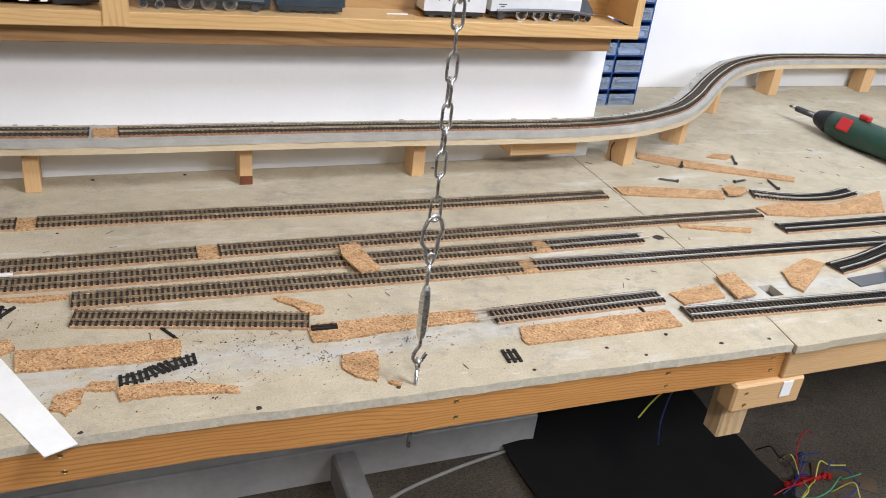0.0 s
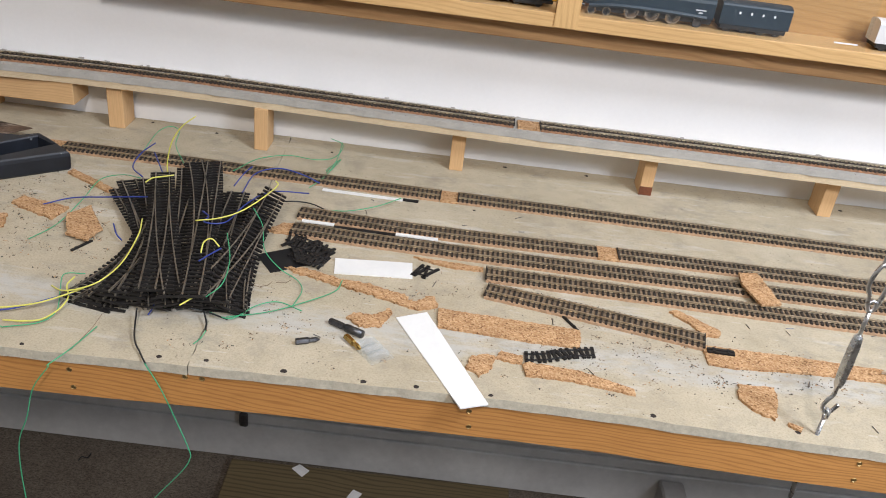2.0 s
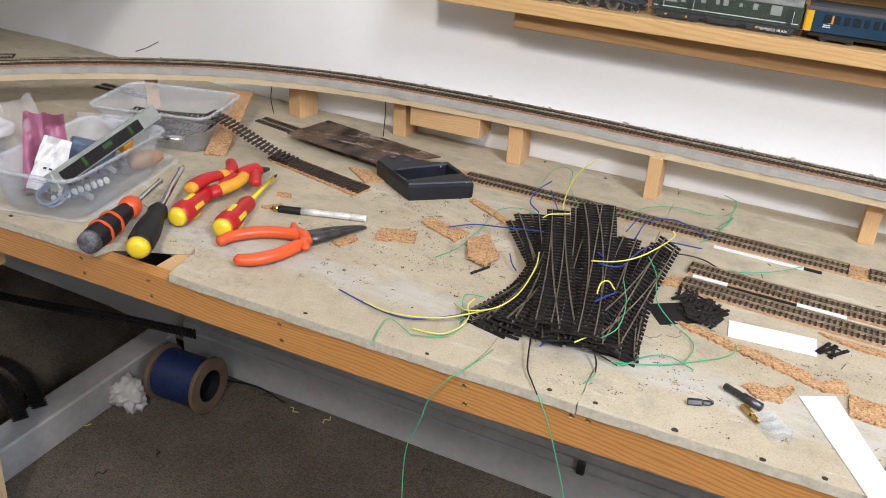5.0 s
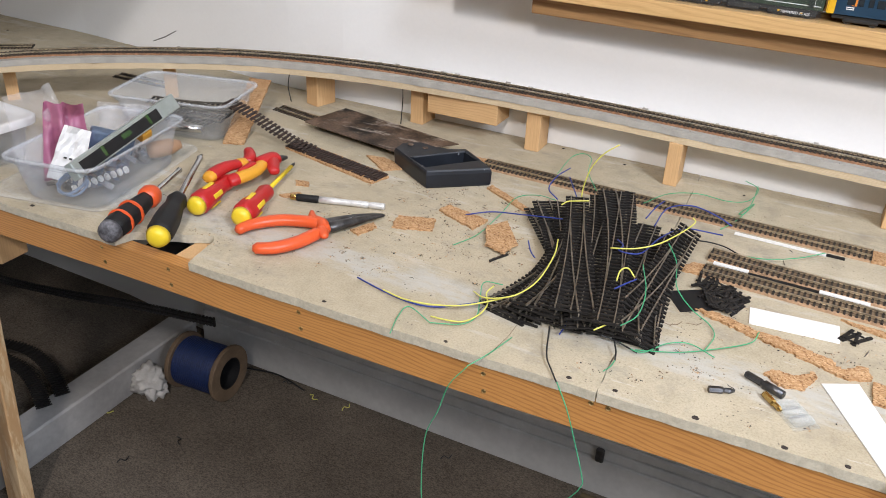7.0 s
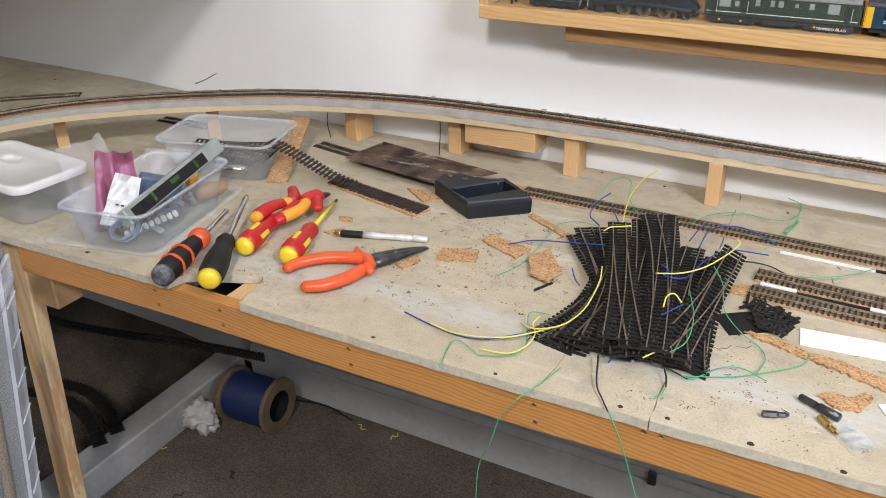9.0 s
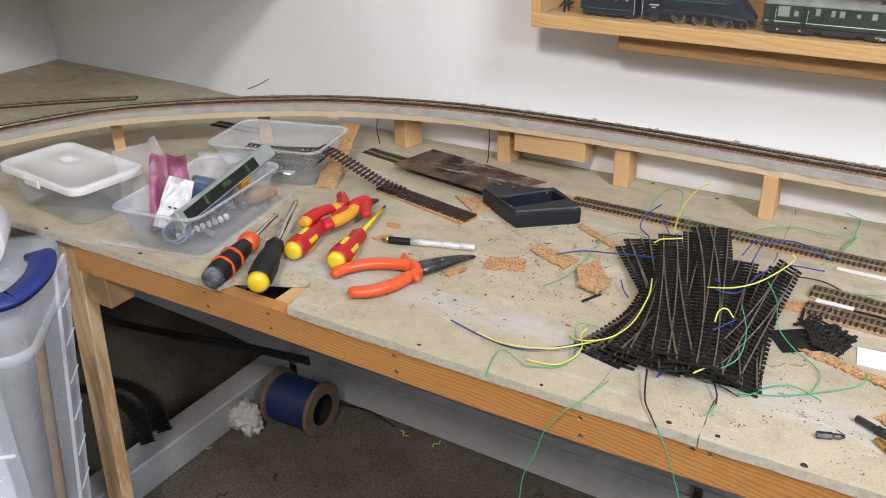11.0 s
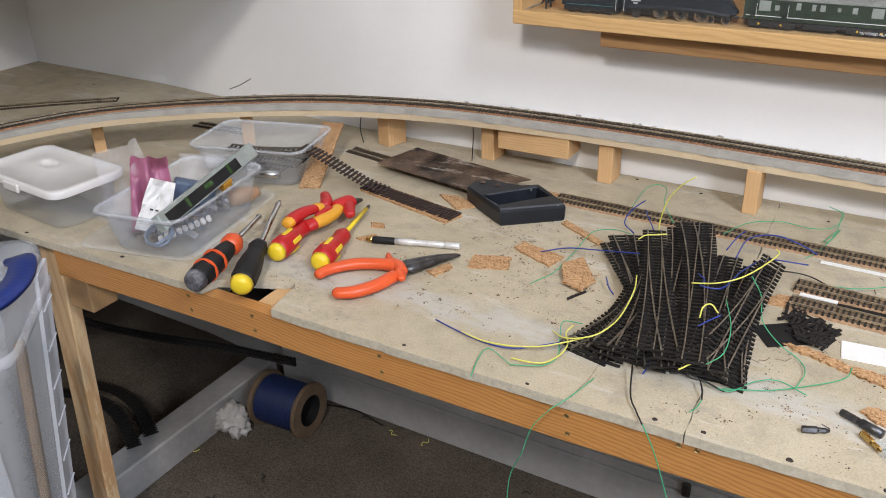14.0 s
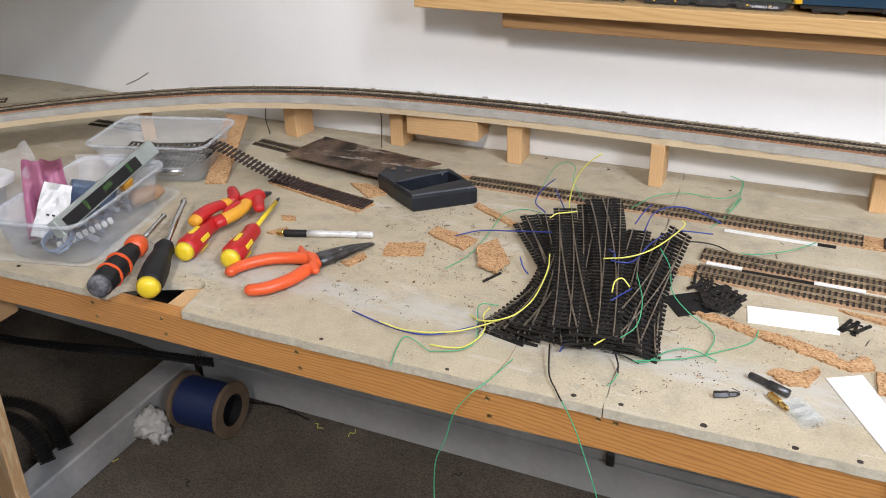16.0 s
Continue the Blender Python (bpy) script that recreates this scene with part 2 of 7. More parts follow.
PINE_KNOT = wood("knotty_pine", (0.46, 0.28, 0.13), (0.24, 0.12, 0.05), 0, 60, 0.5, 0.45, True)
# cabinet pine darkened for the back, with the interior's shade in its colour
PINE_BACK = wood("dimmed_cabinet_back_pine", (0.50, 0.30, 0.12), (0.34, 0.18, 0.06), 0, 70, 0.4, 0.35)
CORK_EDGE = plain("pale_cork_strip", (0.50, 0.32, 0.19), 0.9, fine=700, vary=0.2, coarse=200, bump=0.6)
CORK_OLD = plain("red_brown_cork", (0.38, 0.20, 0.11), 0.9, fine=700, vary=0.3, coarse=200, bump=0.8)
PLYEDGE = wood("ply_edge", (0.72, 0.61, 0.43), (0.44, 0.33, 0.2), 0, 420, 0.7, 0.3)
WALLP = plain("white_wall_paint", (0.86, 0.855, 0.845), 0.75, fine=160, vary=0.02, coarse=3, bump=0.25, spec=0.3)
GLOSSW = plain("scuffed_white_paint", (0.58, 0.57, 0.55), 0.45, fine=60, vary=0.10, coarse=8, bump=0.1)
# the floor beams' copy of that white, darkened to imitate shade under the layout
BEAMW = plain("shade_toned_white_paint", (0.43, 0.42, 0.41), 0.5, fine=60, vary=0.15, coarse=8, bump=0.1)
# unseen ceiling and walls, toned dark to cut the bounced fill light
CEILP = plain("ceiling_paint", (0.55, 0.54, 0.52), 0.9, fine=90, vary=0.02, coarse=3)
UNSEENP = plain("bounce_cut_paint", (0.26, 0.24, 0.21), 0.8, fine=160, vary=0.05, coarse=3, bump=0.25, spec=0.3)
CARPET = carpet("brown_carpet", (0.175, 0.145, 0.115))
ROADBED = plain("painted_grey_roadbed", (0.43, 0.41, 0.37), 0.85, fine=420, vary=0.10, coarse=35, bump=0.6)
SLEEPER = plain("brown_black_sleeper", (0.034, 0.025, 0.019), 0.6, fine=700, vary=0.2, coarse=80, per_object=0.35)
SLEEPER_NEW = plain("black_plastic_sleeper", (0.022, 0.020, 0.019), 0.55, fine=700, vary=0.2, coarse=80, per_object=0.3, spec=0.3)
BALLAST_DARK = plain("dark_weathered_infill", (0.085, 0.060, 0.042), 0.95, fine=700, vary=0.3, coarse=120, bump=0.8)
BALLAST = plain("weathered_infill", (0.26, 0.185, 0.115), 0.95, fine=700, vary=0.25, coarse=120, bump=0.8)
RAIL_OLD = plain("weathered_rail", (0.78, 0.68, 0.52), 0.38, 0.95, fine=600, vary=0.25, coarse=90)
RAIL_GREY = plain("dull_grey_rail", (0.32, 0.29, 0.245), 0.4, 0.8, fine=600, vary=0.2, coarse=90)
RAIL_NEW = plain("nickel_rail", (0.80, 0.77, 0.71), 0.32, 1.0, fine=500, vary=0.1, coarse=60)
ZINC = plain("zinc_plated_steel", (0.70, 0.71, 0.72), 0.28, 1.0, fine=400, vary=0.15, coarse=120)
STEEL = plain("bright_steel", (0.62, 0.62, 0.62), 0.22, 1.0, fine=600, vary=0.1, coarse=60)
STEEL_DARK = plain("dark_steel", (0.13, 0.13, 0.135), 0.4, 0.9, fine=600, vary=0.25, coarse=60)
SCREW = plain("brass_screw", (0.48, 0.34, 0.15), 0.4, 0.9, fine=900, vary=0.3, coarse=200)
HOLE = plain("dark_screw_hole", (0.04, 0.03, 0.025), 0.9)
BLACKP = plain("black_plastic", (0.014, 0.014, 0.015), 0.55, fine=500, vary=0.2, coarse=40, spec=0.3)
BLACKCLOTH = plain("black_cloth", (0.004, 0.004, 0.0045), 0.95, fine=900, vary=0.3, coarse=20, bump=0.6)
WHITEP = plain("white_styrene", (0.82, 0.82, 0.80), 0.4, fine=200, vary=0.03, coarse=20, bump=0.05)


# ---- mesh helpers ----
def mesh_of(name, bm, material, smooth=False):
    me = bpy.data.meshes.new(name)
    bmesh.ops.recalc_face_normals(bm, faces=bm.faces)
    bm.to_mesh(me)
    bm.free()
    for q in (material if isinstance(material, (list, tuple)) else [material]):
        me.materials.append(q)
    if smooth:
        for p in me.polygons:
            p.use_smooth = True
    return me


def part(name, bm, material, parent=None, label="", m=None, smooth=False):
    ob = new(name, mesh_of(name, bm, material, smooth))
    if parent:
        ob.parent = parent
    if m is not None:
        ob.matrix_basis = m
    return tagged(ob, label)


def thing(name, label, category, m=None, group="", kind=""):
    ob = new(name)
    ob.empty_display_size = 0.01
    if m is not None:
        ob.matrix_basis = m
    return tagged(ob, label, category, group, kind)


def box(bm, x0, y0, z0, x1, y1, z1, bevel=0.0, m=None, seg=1):
    r = bmesh.ops.create_cube(bm, size=1)
    vs = r["verts"]
    bmesh.ops.scale(bm, vec=(x1 - x0, y1 - y0, z1 - z0), verts=vs)
    bmesh.ops.translate(bm, vec=((x0 + x1) / 2, (y0 + y1) / 2, (z0 + z1) / 2), verts=vs)
    if bevel:
        es = list({e for v in vs for e in v.link_edges})
        r = bmesh.ops.bevel(bm, geom=es, offset=bevel, segments=seg, affect="EDGES", profile=0.6)
        vs = list({v for f in r["faces"] for v in f.verts} | {v for v in vs if v.is_valid})
    if m is not None:
        bmesh.ops.transform(bm, matrix=m, verts=vs)
    return bm


def B(x0, y0, z0, x1, y1, z1, bevel=0.0, m=None, seg=1):
    return box(bmesh.new(), x0, y0, z0, x1, y1, z1, bevel, m, seg)


def lathe(profile, n=24, bm=None, m=None, flat=1.0):
    """Turns (radius, height) pairs round z; closed where the radius is 0."""
    bm = bm or bmesh.new()
    rings = []
    for r, z in profile:
        if r < 1e-6:
            rings.append([bm.verts.new((0, 0, z))])
        else:
            rings.append([bm.verts.new((r * math.cos(2 * math.pi * i / n), flat * r * math.sin(2 * math.pi * i / n), z)) for i in range(n)])
    for a, b in zip(rings, rings[1:]):
        for i in range(n):
            j = (i + 1) % n
            if len(a) == 1 and len(b) > 1:
                bm.faces.new((a[0], b[i], b[j]))
            elif len(b) == 1 and len(a) > 1:
                bm.faces.new((a[i], a[j], b[0]))
            elif len(a) > 1:
                bm.faces.new((a[i], a[j], b[j], b[i]))
    if m is not None:
        bmesh.ops.transform(bm, matrix=m, verts=[v for r in rings for v in r])
    return bm


def smooth_line(pts, n=8):
    """Catmull-Rom through points."""
    P = [Vector(p) for p in pts]
    if len(P) < 3:
        return [P[0].lerp(P[-1], i / n) for i in range(n + 1)]
    Q = [2 * P[0] - P[1], *P, 2 * P[-1] - P[-2]]
    out = []
    for i in range(1, len(Q) - 2):
        a, b, c, d = Q[i - 1:i + 3]
        for k in range(n):
            t = k / n
            out.append(0.5 * (2 * b + (c - a) * t + (2 * a - 5 * b + 4 * c - d) * t * t + (3 * b - a - 3 * c + d) * t ** 3))
    return out + [P[-1]]


def tube(pts, r, n=6, bm=None, taper=1.0, closed=False):
    bm = bm or bmesh.new()
    P = [Vector(p) for p in pts]
    rings, up = [], Vector((0.13, 0.07, 1)).normalized()
    for i, p in enumerate(P):
        d = (P[(i + 1) % len(P)] - P[i - 1]) if closed else (P[min(i + 1, len(P) - 1)] - P[max(i - 1, 0)])
        if d.length < 1e-9:
            d = Vector((1, 0, 0))
        d.normalize()
        side = d.cross(up)
        if side.length < 0.05:
            side = d.cross(Vector((1, 0, 0)))
        side.normalize()
        u = side.cross(d)
        up = u
        rr = r * (1 + (taper - 1) * i / max(1, len(P) - 1))
        rings.append([bm.verts.new(p + rr * (math.cos(2 * math.pi * k / n) * side + math.sin(2 * math.pi * k / n) * u)) for k in range(n)])
    pairs = list(zip(rings, rings[1:])) + ([(rings[-1], rings[0])] if closed else [])
    for a, b in pairs:
        for k in range(n):
            bm.faces.new((a[k], a[(k + 1) % n], b[(k + 1) % n], b[k]))
    if not closed:
        bm.faces.new(rings[0][::-1])
        bm.faces.new(rings[-1])
    return bm


def slab(outline, z0, z1, bm=None):
    """A flat piece with an outline of (x, y), from z0 to z1."""
    bm = bm or bmesh.new()
    lo, hi = [bm.verts.new((x, y, z0)) for x, y in outline], [bm.verts.new((x, y, z1)) for x, y in outline]
    bm.faces.new(hi)
    bm.faces.new(lo[::-1])
    for i in range(len(outline)):
        j = (i + 1) % len(outline)
        bm.faces.new((lo[i], lo[j], hi[j], hi[i]))
    return bm


def resample(pts, step):
    P = [Vector(p) for p in pts]
    d = [0.0]
    for a, b in zip(P, P[1:]):
        d.append(d[-1] + (b - a).length)
    n = max(1, round(d[-1] / step))
    out, k = [], 0
    for i in range(n + 1):
        s = d[-1] * i / n
        while k < len(P) - 2 and d[k + 1] < s:
            k += 1
        out.append(P[k].lerp(P[k + 1], (s - d[k]) / max(1e-9, d[k + 1] - d[k])))
    return out


def sides(P):
    out = []
    for i in range(len(P)):
        d = P[min(i + 1, len(P) - 1)] - P[max(i - 1, 0)]
        out.append(Vector((-d.y, d.x, 0)).normalized())
    return out


def ribbon(bm, P, N, a, b, z0, z1, rough=0.0, rng=None):
    """A strip of rectangular section along P, from offset a to b."""
    rows = []
    for p, n in zip(P, N):
        j = (rng.uniform(-rough, rough), rng.uniform(-rough, rough)) if rough else (0, 0)
        q, r = p + n * (a + j[0]), p + n * (b + j[1])
        rows.append([bm.verts.new((q.x, q.y, p.z + z0)), bm.verts.new((r.x, r.y, p.z + z0)), bm.verts.new((r.x, r.y, p.z + z1)), bm.verts.new((q.x, q.y, p.z + z1))])
    for s, t in zip(rows, rows[1:]):
        for k in range(4):
            bm.faces.new((s[k], s[(k + 1) % 4], t[(k + 1) % 4], t[k]))
    bm.faces.new(rows[0][::-1])
    bm.faces.new(rows[-1])
    return bm


# ---- the room ----
def structure(name, bm, material, label, category):
    return tagged(part(name, bm, material), label, category, kind="structure")


structure("floor", B(-2.4, -2.1, FLOOR - 0.05, 4.4, 1.4, FLOOR), CARPET, "brown short-pile carpet, scattered with wire offcuts", "floor")
def ceiling():
    """Flat ceiling with an opening for the added overhead lamp."""
    bm = bmesh.new()
    for x0, y0, x1, y1 in ((-2.4, -2.1, 1.6, 1.4), (2.2, -2.1, 4.4, 1.4), (1.6, -2.1, 2.2, -1.05), (1.6, -0.45, 2.2, 1.4)):
        box(bm, x0, y0, CEIL, x1, y1, CEIL + 0.05)
    return bm


structure("ceiling", ceiling(), CEILP, "plain painted ceiling, opened for the added overhead lamp", "ceiling")
# unseen block added above the left end, to cast the wall's diagonal shade
shade_block = slab([(-0.54, 0.6185), (-0.63, 0.15), (-1.529, 0.15), (-1.529, 0.689), (-0.54, 0.689)], 0.36, CEIL - 0.002)
structure("unseen_shade_block", shade_block, CEILP, "unseen block that casts the diagonal shade on the wall", "ceiling")
structure("wall_north", slab([(-1.77, 0.690), (-1.05, 0.672), (-0.72, 0.638), (-0.58, 0.622), (-0.45, 0.6105), (-0.33, WALL), (1.505, WALL), (1.505, 1.4), (-1.77, 1.4)], FLOOR, CEIL), WALLP, "white painted wall behind the layout", "wall")
structure("wall_alcove", B(1.505, 1.0, FLOOR, 4.4, 1.4, CEIL), WALLP, "white painted alcove wall", "wall")
structure("wall_west", B(-1.77, -2.1, FLOOR, -1.53, 0.6898, CEIL), WALLP, "white painted side wall in shade", "wall")
structure("wall_east", B(4.2, -2.1, FLOOR, 4.4, 1.0, CEIL), UNSEENP, "unseen side wall, kept dark to cut bounced light", "wall")


def wall_south():
    """The unseen wall behind the viewer, with two window openings."""
    bm = bmesh.new()
    for x0, x1 in ((-2.4, 0.38), (0.82, 1.92), (2.88, 4.4)):
        box(bm, x0, -1.85, FLOOR, x1, -1.65, CEIL)
    for x0, x1, sill, head in ((0.38, 0.82, 1.44, 1.88), (1.92, 2.88, 1.20, 1.76)):
        box(bm, x0, -1.85, FLOOR, x1, -1.65, sill)
        box(bm, x0, -1.85, head, x1, -1.65, CEIL)
    return bm


structure("wall_south", wall_south(), UNSEENP, "unseen rear wall with two openings, kept dark to cut bounced light", "wall")
# skirting boards
def skirting(name, x0, y0, x1, y1, label):
    bm = bmesh.new()
    box(bm, x0, y0, FLOOR, x1, y1, FLOOR + 0.085, 0.002)
    box(bm, x0, y0 + 0.005, FLOOR + 0.0852, x1, y1, FLOOR + 0.105, 0.002)
    box(bm, x0, y0 + 0.010, FLOOR + 0.1052, x1, y1, FLOOR + 0.125, 0.003)
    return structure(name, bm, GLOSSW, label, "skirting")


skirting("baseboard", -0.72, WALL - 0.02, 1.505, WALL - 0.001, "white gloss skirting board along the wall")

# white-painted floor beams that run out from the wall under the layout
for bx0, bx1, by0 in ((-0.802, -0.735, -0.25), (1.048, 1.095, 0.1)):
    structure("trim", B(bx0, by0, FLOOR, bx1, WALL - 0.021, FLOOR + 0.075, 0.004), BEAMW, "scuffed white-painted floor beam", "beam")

# ---- the layout's baseboards ----
def rough_slab(outline, z0, z1, rng, step=0.012, jit=0.0008, edged=False):
    """A sawn board: the outline is broken into short steps that wander a little."""
    out = []
    for a, b in zip(outline, outline[1:] + outline[:1]):
        a, b = Vector(a), Vector(b)
        n = max(1, int((b - a).length / step))
        for k in range(n):
            p = a.lerp(b, k / n)
            out.append((p.x + rng.uniform(-jit, jit), p.y + rng.uniform(-jit, jit)))
    bm = slab(out, z0, z1)
    bm.normal_update()
    for f in bm.faces:
        f.material_index = 1 if edged and abs(f.normal.z) < 0.5 else 0
    return bm


RB = random.Random(11)
# the front edge of the first board wanders a little
EDGE = [(-0.56, -0.006), (-0.273, 0.0), (0.1, 0.0), (0.23, 0.002), (0.32, 0.0055), (0.42, 0.008), (0.55, 0.0105), (0.66, 0.0125), (0.77, 0.011), (0.85, 0.006), (0.95, 0.0025), (1.05, 0.001), (1.26, -0.003), (1.454, -0.009)]


def front_y(x):
    """Where the front edge of the first board runs."""
    for (x0, y0), (x1, y1) in zip(EDGE, EDGE[1:]):
        if x <= x1:
            return y0 + (y1 - y0) * (x - x0) / (x1 - x0)
    return EDGE[-1][1]



def leaning_leg():
    """A square leg whose foot stands a little to the side."""
    bm = B(-0.637, 0.0225, FLOOR, -0.592, 0.046, -0.0115, 0.002)
    for v in bm.verts:
        v.co.x -= 0.052 * (v.co.z + 0.0115) / (FLOOR + 0.0115)
    return bm


main_board = thing("layout_baseboard", "grey fibreboard layout top on varnished pine frame", "baseboard")
part("top_board", rough_slab([(-1.529, -0.02), (-0.56, -0.006), (-0.273, 0.0), (-0.266, 0.024), (-0.242, 0.035), (-0.175, 0.067), (-0.165, 0.057), (-0.155, 0.0), (0.1, 0.0), (0.23, 0.002), (0.32, 0.0055), (0.3435, 0.0062), (0.3175, WALL - 0.002), (-0.33, WALL - 0.002), (-0.45, 0.6085), (-0.58, 0.620), (-0.72, 0.636), (-1.051, 0.670), (-1.529, 0.682)], -0.011, TOP, RB, edged=True),
     [BOARD, BOARD_EDGE], main_board, "grey fibreboard, stained and drilled")
part("top_board", rough_slab([(0.3442, 0.0063)] + EDGE[5:] + [(1.462, 0.04), (1.4665, 0.12), (1.4725, WALL - 0.002), (0.3184, WALL - 0.002)], -0.011, TOP, RB, edged=True), [BOARD, BOARD_EDGE], main_board)
rail_line = [Vector((x, front_y(x) * (0.6 if x > 1.1 else 1.0), 0.0)) for x in (-0.56, -0.273, 0.1, 0.23, 0.32, 0.42, 0.55, 0.66, 0.77, 0.85, 0.95, 1.05, 1.26, 1.4545)]
part("fascia", ribbon(bmesh.new(), rail_line, [Vector((0, 1, 0))] * len(rail_line), 0.003, 0.022, -0.053, -0.0115), PINE_F, main_board, "orange varnished pine rail with dark grain")
part("crosspiece", B(-0.0115, -0.0275, -0.034, 0.0115, 0.028, -0.0118, 0.001, m=pose(-0.186, 0.0502, 0, 0, 0, 1)), PINE_RAW, main_board, "pale crosspiece in the cut-out")
# added black plate, imitates the dark void below the cut-out
part("void_plate", B(-0.28, 0.0225, -0.040, -0.15, 0.085, -0.036), BLACKP, main_board, "black plate added to darken the cut-out")
part("leg", leaning_leg(), PINE_LEG, main_board, "knotty pine leg")
part("cleat", B(-0.5915, 0.0225, -0.128, -0.541, 0.07, -0.0565, 0.002), PINE_RAW, main_board)
wing = thing("layout_baseboard", "grey fibreboard layout wing along the side wall", "baseboard")
part("top_board", rough_slab([(-1.529, -1.5), (-0.80, -1.5), (-0.775, -0.5), (-0.76, -0.0225), (-1.529, -0.0225)], -0.011, TOP, RB, edged=True), [BOARD, BOARD_EDGE], wing)
part("fascia", B(-0.832, -1.5, -0.053, -0.805, -0.0225, -0.0115, 0.0015), PINE_FY, wing)
part("leg", B(-0.88, -1.48, FLOOR, -0.835, -1.435, -0.0115, 0.002), PINE_LEG, wing)
right_board = thing("layout_baseboard", "second grey fibreboard layout top butted to the first", "baseboard")
bm = bmesh.new()
slab([(1.4556, -0.014), (1.507, -0.014), (1.507, 0.603), (1.4742, 0.603), (1.4682, 0.12), (1.4637, 0.04)], -0.011, TOP, bm)
for x0, y0, x1, y1 in ((1.53, -0.012, 4.19, 0.998), (1.507, -0.012, 1.53, 0.096), (1.507, 0.124, 1.53, 0.998)):
    box(bm, x0, y0, -0.011, x1, y1, TOP)
part("top_board", bm, BOARD, right_board, "grey fibreboard with a slot cut through it")
part("fascia", B(1.4555, -0.008, -0.0535, 4.19, 0.024, -0.0115, 0.0015), PINE_RAWX, right_board, "paler pine rail")
part("cleat", B(1.384, -0.010, -0.095, 1.495, 0.0185, -0.054, 0.003), PINE_RAWX, right_board)
part("leg", B(1.408, 0.019, -0.165, 1.450, 0.050, -0.0535, 0.003), PINE_LEG, right_board)
part("tape", B(1.458, -0.0115, -0.080, 1.474, -0.0101, -0.057), WHITEP, right_board, "scrap of white tape")


def screw_head(x, y, z, parent, r=0.0025, front=True):
    bm = lathe([(0, 0.0006), (r * 0.55, 0.0005), (r * 0.6, -0.0006), (r, 0.0004), (r * 1.15, 0.0), (0, -0.0005)], 10)
    return part("screw", bm, SCREW, parent, m=pose(x, y, z, 90 if front else 0, 0, 0))


def rail_screw(x, z):
    return screw_head(x, front_y(x) * (0.6 if x > 1.1 else 1.0) + 0.0026, z, main_board)


for x in (-0.30, -0.191, 0.0, 0.227, 0.622, 1.009, 1.28, 1.435):
    for k, z in ((0, -0.021), (0.002, -0.041)):
        rail_screw(x + k, z + RB.uniform(-0.002, 0.002))
for x in (0.340, 0.357):
    rail_screw(x, -0.0165)
for x, z in ((1.402, -0.066), (1.404, -0.084), (1.470, -0.062)):
    screw_head(x, -0.0105, z, right_board)


def drill_hole(x, y, r=0.0019):
    r *= RB.uniform(0.75, 1.2)
    bm = lathe([(0, 0.0002), (r * 0.8, 0.0002), (r, 0.0007), (r * 1.35, 0.0004), (r * 1.5, 0.0)], 12)
    for v in bm.verts:
        s = RB.uniform(0.78, 1.25)
        v.co.x, v.co.y = v.co.x * s, v.co.y * s * 0.85
    return part("screw_hole", bm, HOLE, main_board if x < 1.474 else right_board, m=pose(x, y, TOP))


for x, y in ((-0.43, 0.012), (-0.30, 0.014), (0.03, 0.010), (0.181, 0.009), (0.313, 0.015), (0.359, 0.018), (0.436, 0.016), (0.515, 0.0145), (0.567, 0.0165), (0.641, 0.017), (0.802, 0.016), (0.946, 0.017), (1.104, 0.014), (1.25, 0.012), (1.36, 0.013), (1.43, 0.009), (1.62, 0.013)):
    drill_hole(x, y)
for x, y in ((0.10, 0.592), (0.205, 0.58), (0.66, 0.585), (0.79, 0.59), (0.615, 0.42), (1.19, 0.575), (1.448, 0.28), (0.39, 0.56), (1.30, 0.045), (1.21, 0.035), (-0.62, 0.0), (-0.93, 0.57), (-1.2, 0.59)):
    drill_hole(x, y, 0.0018 if x != 1.448 else 0.006)

